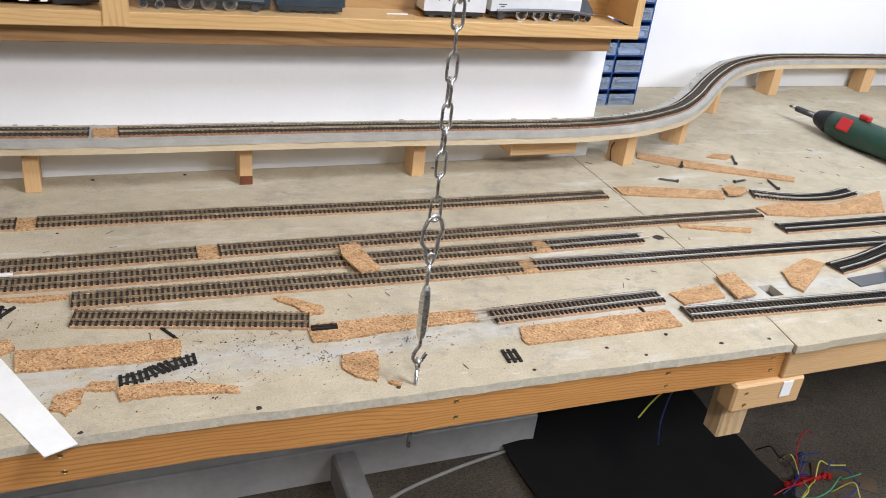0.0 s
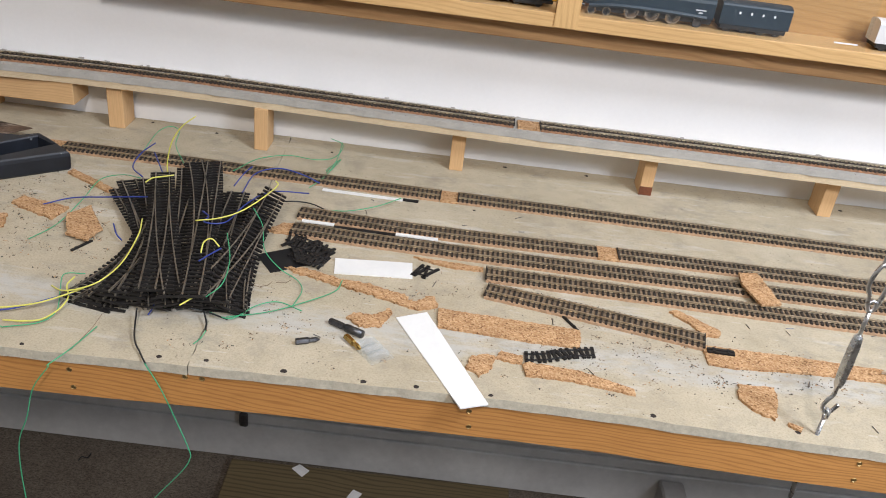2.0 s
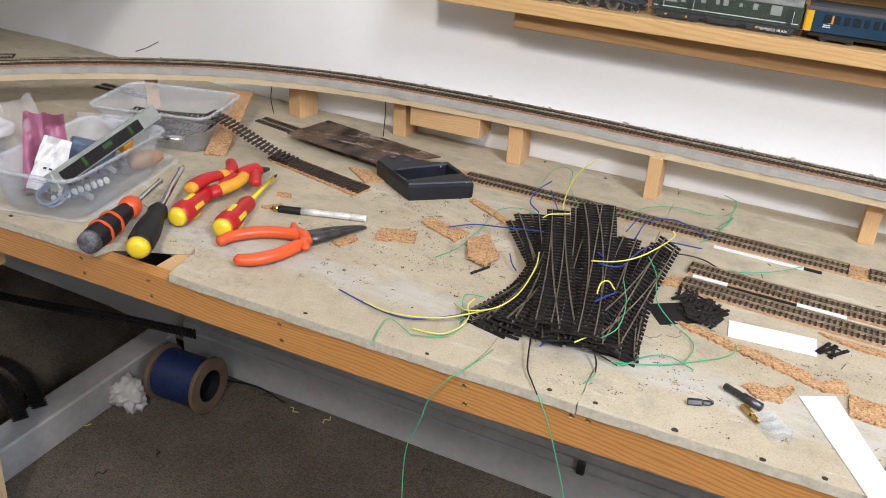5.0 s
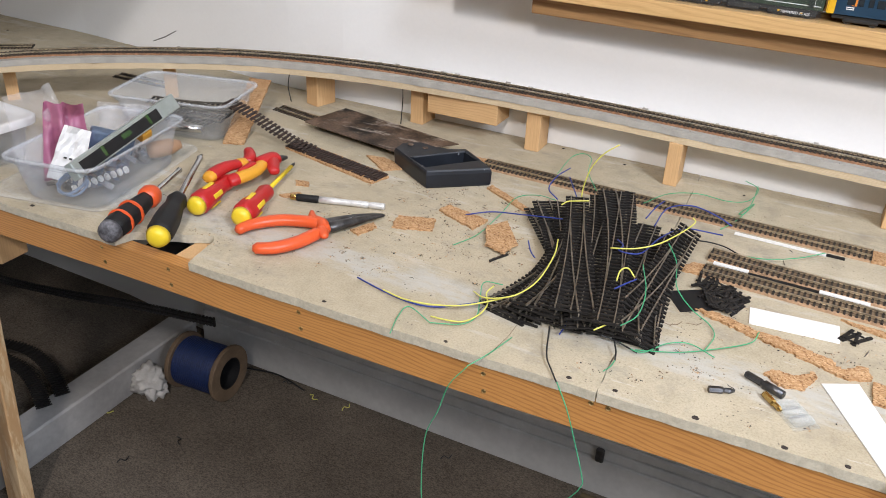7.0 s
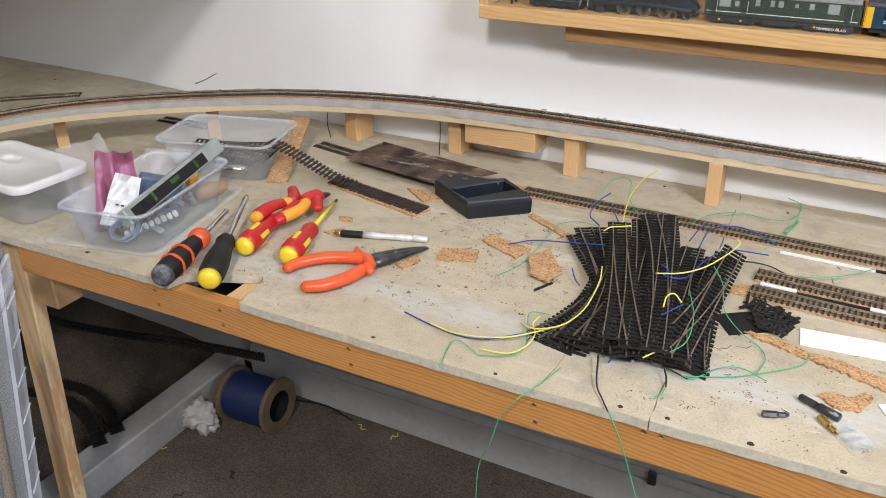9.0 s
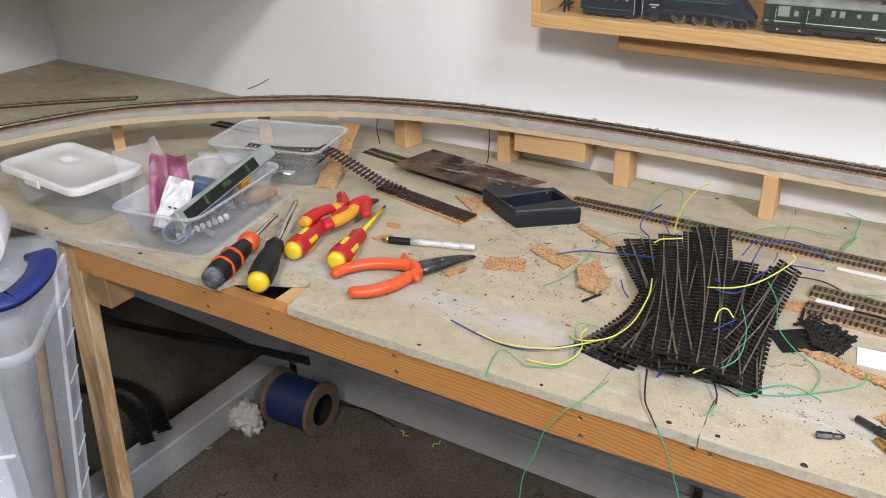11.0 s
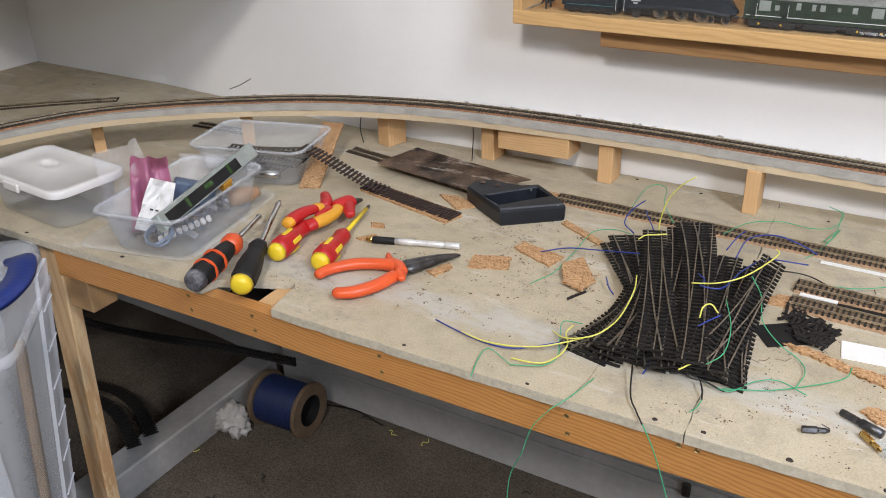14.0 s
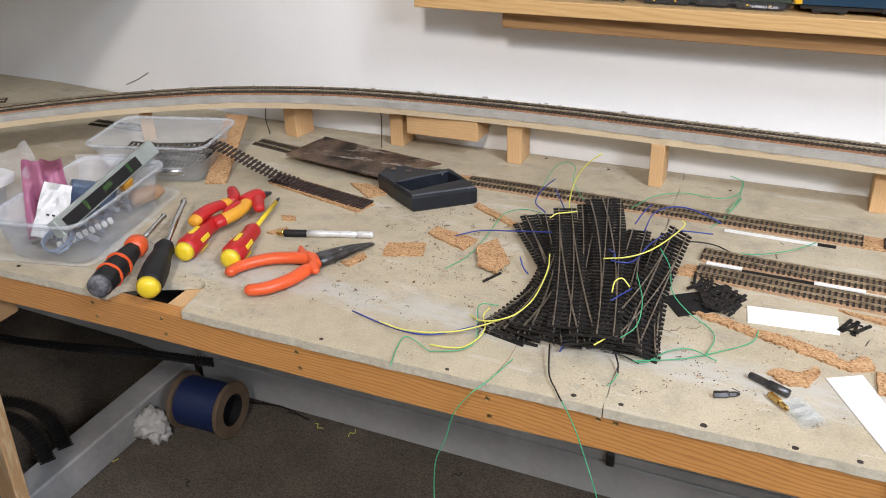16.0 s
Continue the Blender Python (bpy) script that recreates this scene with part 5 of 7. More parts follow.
def diesel(x, length, label):
    """A box-cab diesel engine: rounded ends, pale dusty roof, white lining, uneven windows."""
    t = thing("model_diesel_engine", label, "model train", hung(x, TY, SHELF), group="model trains in the cabinet")
    h, a, b = 0.0172, -length / 2, length / 2
    bm = hull(a + 0.004, b - 0.004, h, 0.0125, 0.0385, 0.0)
    for x0, x1 in ((a, a + 0.0039), (b - 0.0039, b)):
        hb = hull(x0, x1, h, 0.0125, 0.0385, 0.0)
        for v in hb.verts:
            if v.co.x in (x0, x1) and (abs(v.co.x) > b - 0.001):
                v.co.y *= 0.82
        me = bpy.data.meshes.new("end")
        hb.to_mesh(me)
        bm.from_mesh(me)
        bpy.data.meshes.remove(me)
    part("body", bm, LOCO_GREEN, t)
    part("roof", hull(a + 0.002, b - 0.002, h - 0.0003, 0.0387, 0.0400, 0.0085), LOCO_ROOF, t, "pale dusty grey roof")
    part("roof_panel", B(0.040, -0.010, 0.0470, 0.052, 0.010, 0.0492, 0.0006), ROOF, t, "black roof grille")
    for k in range(7):
        part("roof_rib", B(-0.0004, -h + 0.001, 0.0402, 0.0004, -h + 0.006, 0.0452, m=pose(a + 0.02 + 0.026 * k, 0, 0)), LOCO_ROOF, t)
    part("lining", B(a + 0.003, -h - 0.0003, 0.0170, b - 0.003, -h - 0.00005, 0.0179), WHITEMARK, t, "white waist line")
    for f, w, z0, z1 in ((-0.365, 0.0135, 0.0245, 0.0365), (-0.285, 0.0045, 0.026, 0.0315), (-0.15, 0.0045, 0.0285, 0.0365), (-0.055, 0.0035, 0.029, 0.0355), (0.0, 0.0050, 0.029, 0.0355), (0.10, 0.0030, 0.030, 0.0335), (0.195, 0.0050, 0.029, 0.0355), (0.33, 0.0125, 0.0255, 0.0365)):
        wx = f * length
        part("window_frame", B(wx - w / 2 - 0.0007, -h - 0.0004, z0 - 0.0007, wx + w / 2 + 0.0007, -h - 0.00005, z1 + 0.0007), LOCO_ROOF, t)
        part("window", B(wx - w / 2, -h - 0.0007, z0, wx + w / 2, -h + 0.0002, z1, 0.0003), LOCO_PANE, t, "pale glazed cab window")
    for f in (-0.235, 0.42, -0.44):
        part("door", B(f * length - 0.0035, -h - 0.0003, 0.0145, f * length + 0.0035, -h - 0.00005, 0.0365), TRAIN_GREEN, t)
        part("handrail", tube([(f * length + 0.0046, -h - 0.0009, 0.016), (f * length + 0.0046, -h - 0.0009, 0.033)], 0.0003, 4), WHITEMARK, t)
    part("underframe", B(a + 0.006, -h + 0.002, 0.0065, b - 0.006, h - 0.002, 0.0123, 0.001), UNDER, t)
    part("tank", B(-0.022, -h + 0.0005, 0.0035, 0.020, h - 0.0005, 0.0119, 0.0015), UNDER, t)
    for s in (-1, 1):
        part("bogie", B(-0.030, -h + 0.001, 0.003, 0.030, h - 0.001, 0.0085, 0.001, m=pose(s * length * 0.31, 0, 0)), UNDER, t)
        wheels(t, [s * length * 0.31 + d for d in (-0.019, 0.0, 0.019)], 0.0062)
        for d in (-0.016, 0.012):
            part("axlebox", B(-0.0013, -h - 0.0002, 0.0058, 0.0013, -h + 0.0012, 0.0080, m=pose(s * length * 0.31 + d, 0, 0)), YELLOWP, t, "yellow axlebox cover")
        part("buffer", tube([(s * (length / 2 - 0.001), -0.009, 0.0108), (s * (length / 2 + 0.004), -0.009, 0.0108)], 0.0016, 8), STEEL_DARK, t)
    return t


LOCO_GREEN = plain("faded_green_paint", (0.022, 0.040, 0.022), 0.4, fine=300, vary=0.15)
LOCO_ROOF = plain("dusty_grey_roof", (0.26, 0.27, 0.25), 0.7, fine=300, vary=0.2, coarse=60)
LOCO_PANE = plain("dusty_pane", (0.30, 0.33, 0.31), 0.2, vary=0.1)
TEALP = plain("teal_lining", (0.06, 0.22, 0.24), 0.4)
diesel(0.3365, 0.194, "dark green model diesel with pale grey roof and white lining")


def streamliner(x, length, body, skirt, label, flip=1):
    """A streamlined steam engine with its tender."""
    t = thing("model_steam_engine", label, "model train", hung(x, TY, SHELF) @ Matrix.Diagonal((flip, 1, 1, 1)), group="model trains in the cabinet")
    a, b = -length / 2, length / 2
    part("tender_body", hull(a, a + length * 0.34, 0.0165, 0.0105, 0.036, 0.006), body, t)
    part("tender_frame", B(a + 0.003, -0.0155, 0.004, a + length * 0.33, 0.0155, 0.0104, 0.0006), UNDER, t)
    wheels(t, [a + length * (0.05 + 0.08 * i) for i in range(4)], 0.0065)
    x0 = a + length * 0.37
    part("boiler_casing", hull(x0, b - 0.03, 0.0165, 0.0135, 0.034, 0.010), body, t)
    bm = bmesh.new()
    rows = []
    for i in range(7):
        f = i / 6
        y = 0.0165 * (1 - 0.55 * f ** 2)
        top = 0.044 - 0.027 * f ** 1.6
        rows.append([bm.verts.new((b - 0.03 + 0.03 * f, s * y, zz)) for s, zz in ((-1, 0.0135), (-1, 0.0135 + (top - 0.0135) * 0.75), (-0.5, top), (0.5, top), (1, 0.0135 + (top - 0.0135) * 0.75), (1, 0.0135))])
    for p, q in zip(rows, rows[1:]):
        for i in range(6):
            bm.faces.new((p[i], p[(i + 1) % 6], q[(i + 1) % 6], q[i]))
    bm.faces.new(rows[-1])
    bm.faces.new(rows[0][::-1])
    part("streamlined_nose", bm, skirt, t)
    # the valance sweeps down towards the front
    part("valance", tube(smooth_line([(x0 + 0.01, -0.0168, 0.0145), (x0 + 0.06, -0.0168, 0.0165), (b - 0.05, -0.0168, 0.0165), (b - 0.008, -0.014, 0.012)], 6), 0.003, 6), skirt, t)
    part("engine_frame", B(x0, -0.011, 0.005, b - 0.012, 0.011, 0.0134, 0.001), UNDER, t)
    wheels(t, [x0 + 0.055 + 0.029 * i for i in range(3)], 0.0105, True, -0.013)
    wheels(t, [b - 0.033, b - 0.012], 0.0062, True, -0.012)
    wheels(t, [x0 + 0.02], 0.0065, False, -0.012)
    part("buffer", tube([(b - 0.002, -0.009, 0.0115), (b + 0.004, -0.009, 0.0115)], 0.0016, 8), STEEL_DARK, t)
    for i in range(4):
        part("marking", B(a + 0.022 + 0.016 * i, -0.0169, 0.026, a + 0.0245 + 0.016 * i, -0.0166, 0.0295), TRAIN_GREY if body is TRAIN_SILVER else WHITEMARK, t, "lettering shown as a plain bar")
    for dx, dz, ww in ((0.012, 0.0235, 0.014), (0.016, 0.020, 0.006)):
        part("marking", B(x0 + dx, -0.0169, dz, x0 + dx + ww, -0.0166, dz + 0.0016), TRAIN_GREY if body is TRAIN_SILVER else WHITEMARK, t, "number shown as a plain bar")
    return t


streamliner(1.283, 0.296, TRAIN_SILVER, TRAIN_GREY, "silver-grey streamlined model steam engine and tender")
streamliner(0.872, 0.285, TRAIN_GARTER, TRAIN_GARTER, "dark blue streamlined model steam engine and tender", -1)
dark_engine = streamliner(0.104, 0.25, TRAIN_DARK, TRAIN_DARK, "dark blue-black model steam engine with teal lining")
for z in (0.0125, 0.0315):
    part("lining", B(-0.118, -0.0170, z, -0.045, -0.0166, z + 0.0006), TEALP, dark_engine, "thin teal line")
    part("lining", B(-0.026, -0.0170, z + 0.0015, 0.088, -0.0166, z + 0.0021), TEALP, dark_engine, "thin teal line")
for x in (-0.042, -0.030):
    part("handrail", tube([(x, -0.0172, 0.008), (x, -0.0172, 0.034)], 0.0004, 5), WHITEMARK, dark_engine)
stop = thing("buffer_stop", "small dark model buffer stop on the cabinet shelf", "model buffer stop", hung(-0.050, TY, SHELF))
for y in (-0.009, 0.007):
    part("post", B(-0.0015, y, 0.0, 0.0015, y + 0.002, 0.019, 0.0003), UNDER, stop)
    part("brace", B(-0.013, y, -0.001, 0.0, y + 0.002, 0.001, m=pose(0, 0, 0.017, 0, -48, 0)), UNDER, stop)
part("beam", B(0.0016, -0.014, 0.009, 0.005, 0.014, 0.014, 0.0004), UNDER, stop)


GLASS = clear("cabinet_glass", (0.96, 0.97, 0.97), 0.03, 0.012)
for gx0, gx1 in ((CX0 + 0.015, 0.434), (0.724, 1.111)):
    pane = part("glass_pane", B(gx0, CY + 0.004, CZ + 0.0125, gx1, CY + 0.008, CZ + 0.428), GLASS, cab, "sliding glass door")
    pane.visible_shadow = False
txt = bpy.data.curves.new("glass_mark", "FONT")
txt.body, txt.size, txt.extrude = "TEMPERED GLASS", 0.0045, 0.0001
tmp = new("glass_mark_curve", txt)
bpy.context.view_layer.update()
me = bpy.data.meshes.new_from_object(tmp.evaluated_get(bpy.context.evaluated_depsgraph_get()))
bpy.data.objects.remove(tmp)
me.materials.append(WHITEMARK)
mark = new("glass_marking", me)
mark.parent = cab
mark.matrix_basis = pose(0.3855, CY + 0.0036, 0.2665, 90, 0, 0)
tagged(mark, "white printed words on the glass")
part("glass_marking", B(1.067, CY + 0.0034, 0.2665, 1.099, CY + 0.0038, 0.2685), WHITEMARK, cab, "white printed mark on the glass")
part("bracket", B(0.13, CY + 0.03, CZ - 0.012, 0.142, CY + 0.05, CZ - 0.0045), ZINC, cab)
part("bracket", B(0.735, CY + 0.02, CZ - 0.010, 0.75, CY + 0.035, CZ - 0.0045), ZINC, cab)

# ---- blue drawer unit in the alcove ----
BLUEP = plain("blue_plastic", (0.012, 0.065, 0.25), 0.35, fine=300, vary=0.1)
CLEARP = clear("clear_drawer_plastic", (0.75, 0.82, 0.92), 0.15, 0.2)
dr = thing("drawer_unit", "blue plastic small-parts drawer unit with clear drawers", "drawer unit", pose(1.781, 0.875, -0.004))
DW, DD, DH = 0.245, 0.095, 0.46
part("back_panel", B(-DW, DD - 0.003, 0, 0, DD, DH), BLUEP, dr, "blue plastic back")
for xx in (-DW, -0.168, -0.0745, -0.003):
    part("upright", B(xx, 0, 0, xx + 0.003, DD - 0.003, DH), BLUEP, dr, "blue plastic upright")
for i in range(13):
    part("runner", B(-DW + 0.003, 0.0005, i * 0.0375, -0.003, DD - 0.003, i * 0.0375 + 0.0028), BLUEP, dr, "blue plastic runner")
for c, (xa, xb) in enumerate(((-0.242, -0.168), (-0.165, -0.0745), (-0.0715, -0.003))):
    for i in range(12):
        z0 = i * 0.0375 + 0.0036
        dp = part("drawer", B(xa + 0.002, -0.004, z0, xb - 0.002, 0.0, z0 + 0.026, 0.001), CLEARP, dr, "clear plastic drawer")
        part("lip", B(xa + 0.008, -0.012, z0 + 0.019, xb - 0.008, -0.004, z0 + 0.0215, 0.0005), CLEARP, dp)
        part("contents", B(xa + 0.006, 0.004, z0 + 0.001, xb - 0.006, 0.03, z0 + RC.uniform(0.006, 0.018), 0.002), (STEEL_DARK, WHITEP, BLACKP)[RC.randrange(3)], dr)

# ---- tools ----
RED = plain("red_grip_plastic", (0.50, 0.016, 0.018), 0.42, fine=500, vary=0.08)
YEL = plain("yellow_grip_plastic", (0.82, 0.60, 0.03), 0.4, fine=500, vary=0.06)
AMBER = plain("amber_grip_plastic", (0.76, 0.36, 0.03), 0.42, fine=500, vary=0.06)
ORA = plain("orange_grip_plastic", (0.72, 0.10, 0.025), 0.36, fine=500, vary=0.06)
BRASS = plain("brass", (0.72, 0.48, 0.16), 0.25, 1.0)


def lying(a, b, r0=0.0):
    """The pose of something turned round z that lies from a (its foot) to b."""
    a, b = Vector(a), Vector(b)
    return Matrix.Translation(a) @ (b - a).to_track_quat("Z", "Y").to_matrix().to_4x4()


def fluted(profile, n=24, depth=0.06, k=6):
    bm = lathe(profile, n)
    for v in bm.verts:
        a = math.atan2(v.co.y, v.co.x)
        s = 1 - depth * (0.5 + 0.5 * math.cos(k * a))
        v.co.x *= s
        v.co.y *= s
    return bm


# large screwdriver, black and orange
t = thing("screwdriver", "large black and orange screwdriver with worn grey end", "screwdriver", lying((-0.262, -0.020, 0.0165), (-0.322, 0.172, 0.018)))
part("grip", fluted([(0, 0.012), (0.013, 0.012), (0.0155, 0.02), (0.0165, 0.045), (0.015, 0.07), (0.0125, 0.092), (0.0115, 0.1), (0, 0.1)], 24, 0.08), BLACKP, t, "black rubber grip", smooth=True)
part("end_cap", lathe([(0, 0), (0.009, 0.001), (0.0135, 0.005), (0.0148, 0.013), (0, 0.013)], 20), plain("worn_grey_rubber", (0.16, 0.16, 0.18), 0.6, fine=250, vary=0.5, coarse=60), t, "scuffed grey end cap", smooth=True)
part("collar", lathe([(0, 0.1), (0.0125, 0.1), (0.0148, 0.108), (0.0148, 0.116), (0.011, 0.124), (0, 0.124)], 20), ORA, t, "orange collar", smooth=True)
for zz in (0.034, 0.06):
    part("ring", lathe([(0.0145, zz), (0.0172, zz + 0.001), (0.0172, zz + 0.0035), (0.0145, zz + 0.0045)], 24), ORA, t, "orange ring")
part("shaft", lathe([(0, 0.12), (0.0034, 0.12), (0.0034, 0.195), (0.0045, 0.2), (0.001, 0.206), (0, 0.206)], 10), STEEL, t, smooth=True)
# large screwdriver, black and yellow
t = thing("screwdriver", "large black screwdriver with a yellow domed end", "screwdriver", lying((-0.202, 0.000, 0.0165), (-0.316, 0.212, 0.028)))
part("grip", fluted([(0, 0.011), (0.0145, 0.011), (0.0165, 0.02), (0.0165, 0.05), (0.0145, 0.072), (0.012, 0.088), (0.0135, 0.1), (0.012, 0.106), (0, 0.106)], 24, 0.1), BLACKP, t, "black fluted grip", smooth=True)
part("end_cap", lathe([(0, 0), (0.008, 0.0008), (0.0125, 0.004), (0.0148, 0.011), (0, 0.0115)], 20), YEL, t, "yellow domed end", smooth=True)
part("stripe", B(0.0155, -0.002, 0.03, 0.0170, 0.002, 0.055, 0.0005), YEL, t)
part("shaft", lathe([(0, 0.1), (0.0038, 0.1), (0.0038, 0.222), (0.0048, 0.23), (0.0016, 0.241), (0, 0.241)], 10), STEEL, t, smooth=True)


def insulated_driver(a, b, shaft, label):
    t = thing("screwdriver", label, "screwdriver", lying(a, b), group="insulated screwdrivers")
    part("grip", fluted([(0, 0.008), (0.013, 0.008), (0.0158, 0.018), (0.0155, 0.035), (0.013, 0.055), (0.0105, 0.075), (0.012, 0.09), (0.009, 0.098), (0, 0.098)], 24, 0.08, 5), RED, t, "red insulated grip", smooth=True)
    part("end_cap", lathe([(0, 0), (0.006, 0.0006), (0.0115, 0.003), (0.0134, 0.009), (0, 0.0095)], 20), YEL, t, "yellow end", smooth=True)
    for aa in (0, 72, 144, 216, 288):
        part("inlay", B(-0.0032, 0.0135, 0.03, 0.0032, 0.0157, 0.052, 0.0008, m=Matrix.Rotation(radians(aa), 4, "Z")), YEL, t)
    part("sleeve", lathe([(0, 0.096), (0.0032, 0.096), (0.003, 0.096 + shaft), (0, 0.096 + shaft)], 12), YEL, t, "yellow shaft sleeve", smooth=True)
    part("tip", lathe([(0, 0.096 + shaft), (0.0022, 0.096 + shaft), (0.0024, 0.106 + shaft), (0.0008, 0.112 + shaft), (0, 0.112 + shaft)], 8), STEEL_DARK, t)
    return t


insulated_driver((-0.157, 0.097, 0.0155), (-0.214, 0.292, 0.009), 0.095, "red and yellow insulated screwdriver, yellow shaft")
insulated_driver((-0.226, 0.092, 0.0155), (-0.262, 0.250, 0.013), 0.06, "red and yellow insulated screwdriver under cutters")


def grip_bar(pts, r0, r1, bm=None, flat=0.75):
    """A plier handle: a swelling bar along points."""
    P = smooth_line(pts, 6)
    bm = bm or bmesh.new()
    rows = []
    for i, p in enumerate(P):
        f = i / (len(P) - 1)
        d = (P[min(i + 1, len(P) - 1)] - P[max(i - 1, 0)]).normalized()
        s = Vector((-d.y, d.x, 0)).normalized()
        r = (r0 + (r1 - r0) * f) * (0.55 if i in (0, len(P) - 1) else 1.0) * (1 + 0.1 * math.sin(math.pi * f))
        rows.append([bm.verts.new(p + r * math.cos(2 * math.pi * k / 10) * s + r * flat * math.sin(2 * math.pi * k / 10) * Vector((0, 0, 1))) for k in range(10)])
    for a, b in zip(rows, rows[1:]):
        for k in range(10):
            bm.faces.new((a[k], a[(k + 1) % 10], b[(k + 1) % 10], b[k]))
    bm.faces.new(rows[0][::-1])
    bm.faces.new(rows[-1])
    return bm


# side cutters with red and amber grips
t = thing("side_cutters", "side cutters with thick red and amber insulated grips", "pliers")
part("grip", grip_bar([(-0.2535, 0.158, 0.029), (-0.2545, 0.172, 0.0305), (-0.2535, 0.192, 0.031), (-0.2495, 0.216, 0.0285)], 0.0105, 0.0088), RED, t, "red grip", smooth=True)
part("grip_end", grip_bar([(-0.2525, 0.1505, 0.028), (-0.2535, 0.157, 0.029), (-0.254, 0.163, 0.0295)], 0.0082, 0.0098), AMBER, t, "amber grip end", smooth=True)
part("grip_ring", grip_bar([(-0.2500, 0.212, 0.0290), (-0.2490, 0.2185, 0.0282), (-0.2485, 0.225, 0.0275)], 0.0094, 0.0088), AMBER, t, "amber ring", smooth=True)
part("thumb_guard", grip_bar([(-0.272, 0.262, 0.0285), (-0.262, 0.252, 0.029), (-0.252, 0.240, 0.0285), (-0.2475, 0.226, 0.027)], 0.0072, 0.0086), RED, t, "flared red thumb guard", smooth=True)
part("grip", grip_bar([(-0.2345, 0.182, 0.0195), (-0.2285, 0.200, 0.0205), (-0.2275, 0.222, 0.021), (-0.2335, 0.246, 0.0215)], 0.0108, 0.0092), AMBER, t, "amber grip", smooth=True)
part("grip_end", grip_bar([(-0.2375, 0.173, 0.0185), (-0.2350, 0.180, 0.0195), (-0.2320, 0.188, 0.020)], 0.0092, 0.0112), RED, t, "red grip end", smooth=True)
part("grip_inlay", grip_bar([(-0.2370, 0.196, 0.0255), (-0.2345, 0.212, 0.027), (-0.2360, 0.230, 0.0265)], 0.0046, 0.0062), RED, t, "red inlay", smooth=True)
part("head", grip_bar([(-0.2400, 0.240, 0.0225), (-0.2370, 0.254, 0.0225), (-0.2345, 0.268, 0.0215), (-0.2330, 0.277, 0.020)], 0.0098, 0.0118), RED, t, "red insulated head", smooth=True)
part("thumb_guard", grip_bar([(-0.2020, 0.231, 0.0205), (-0.2110, 0.240, 0.021), (-0.2220, 0.254, 0.021), (-0.2320, 0.264, 0.021)], 0.0072, 0.0092), RED, t, smooth=True)
part("jaw", grip_bar([(-0.2340, 0.272, 0.018), (-0.2320, 0.286, 0.016), (-0.2300, 0.298, 0.014)], 0.0085, 0.003), STEEL_DARK, t, "steel cutting jaw", smooth=True)

# long-nose pliers with orange grips
t = thing("long_nose_pliers", "dark steel long-nose pliers with orange dipped grips", "pliers")
part("grip", grip_bar([(-0.1475, 0.080, 0.0092), (-0.1415, 0.103, 0.0096), (-0.1205, 0.129, 0.0098), (-0.0890, 0.1445, 0.0098), (-0.0640, 0.148, 0.0098)], 0.0074, 0.0086, flat=0.85), ORA, t, "orange grip", smooth=True)
part("grip", grip_bar([(-0.1020, 0.054, 0.0092), (-0.0800, 0.068, 0.0096), (-0.0640, 0.096, 0.0098), (-0.0575, 0.131, 0.0098)], 0.0080, 0.0088, flat=0.85), ORA, t, "orange grip", smooth=True)
part("grip_flange", grip_bar([(-0.0790, 0.1490, 0.0105), (-0.0880, 0.158, 0.0115), (-0.0975, 0.1705, 0.0125)], 0.0085, 0.0022, flat=0.7), ORA, t, "orange finger guard", smooth=True)
part("grip_flange", grip_bar([(-0.0580, 0.134, 0.0105), (-0.0500, 0.1265, 0.011), (-0.0420, 0.119, 0.0115)], 0.0090, 0.0042, flat=0.8), ORA, t, smooth=True)
part("grip_collar", grip_bar([(-0.0810, 0.1525, 0.0100), (-0.0660, 0.1475, 0.0105), (-0.0520, 0.134, 0.0100)], 0.0078, 0.0078, flat=0.95), ORA, t, smooth=True)
part("joint", lathe([(0, -0.005), (0.0105, -0.005), (0.0108, 0.002), (0.009, 0.0042), (0, 0.0042)], 18, m=pose(-0.0555, 0.1575, 0.0095)), STEEL_DARK, t, smooth=True)
part("pivot", lathe([(0, 0.0012), (0.0036, 0.0010), (0.0042, 0), (0, 0)], 14, m=pose(-0.043, 0.1785, 0.0142)), STEEL_DARK, t)
part("jaw", grip_bar([(-0.0650, 0.1500, 0.0095), (-0.0470, 0.1790, 0.0090), (-0.0320, 0.2010, 0.0080), (-0.0175, 0.2200, 0.0060)], 0.0092, 0.0026, flat=0.75), STEEL_DARK, t, "tapering steel jaw", smooth=True)
part("jaw", grip_bar([(-0.0560, 0.1440, 0.0095), (-0.0405, 0.1740, 0.0090), (-0.0280, 0.1990, 0.0080), (-0.0160, 0.2195, 0.0060)], 0.0090, 0.0024, flat=0.75), STEEL_DARK, t, smooth=True)

# craft knife
ALU = plain("bright_aluminium", (0.84, 0.84, 0.84), 0.42, 0.45, fine=1500, vary=0.15, coarse=60, bump=0.3)
t = thing("craft_knife", "silver craft knife with black grip and brass collar", "knife", lying((-0.156, 0.2035, 0.0052), (-0.030, 0.2435, 0.0052)))
part("blade_collar", lathe([(0, 0), (0.003, 0), (0.0042, 0.002), (0.0042, 0.0075), (0.0035, 0.009), (0, 0.009)], 14), BRASS, t, "brass collar")
part("grip", lathe([(0, 0.009), (0.0048, 0.009), (0.0052, 0.012), (0.0052, 0.038), (0.0046, 0.041), (0, 0.041)], 16), BLACKP, t, "black rubber grip", smooth=True)
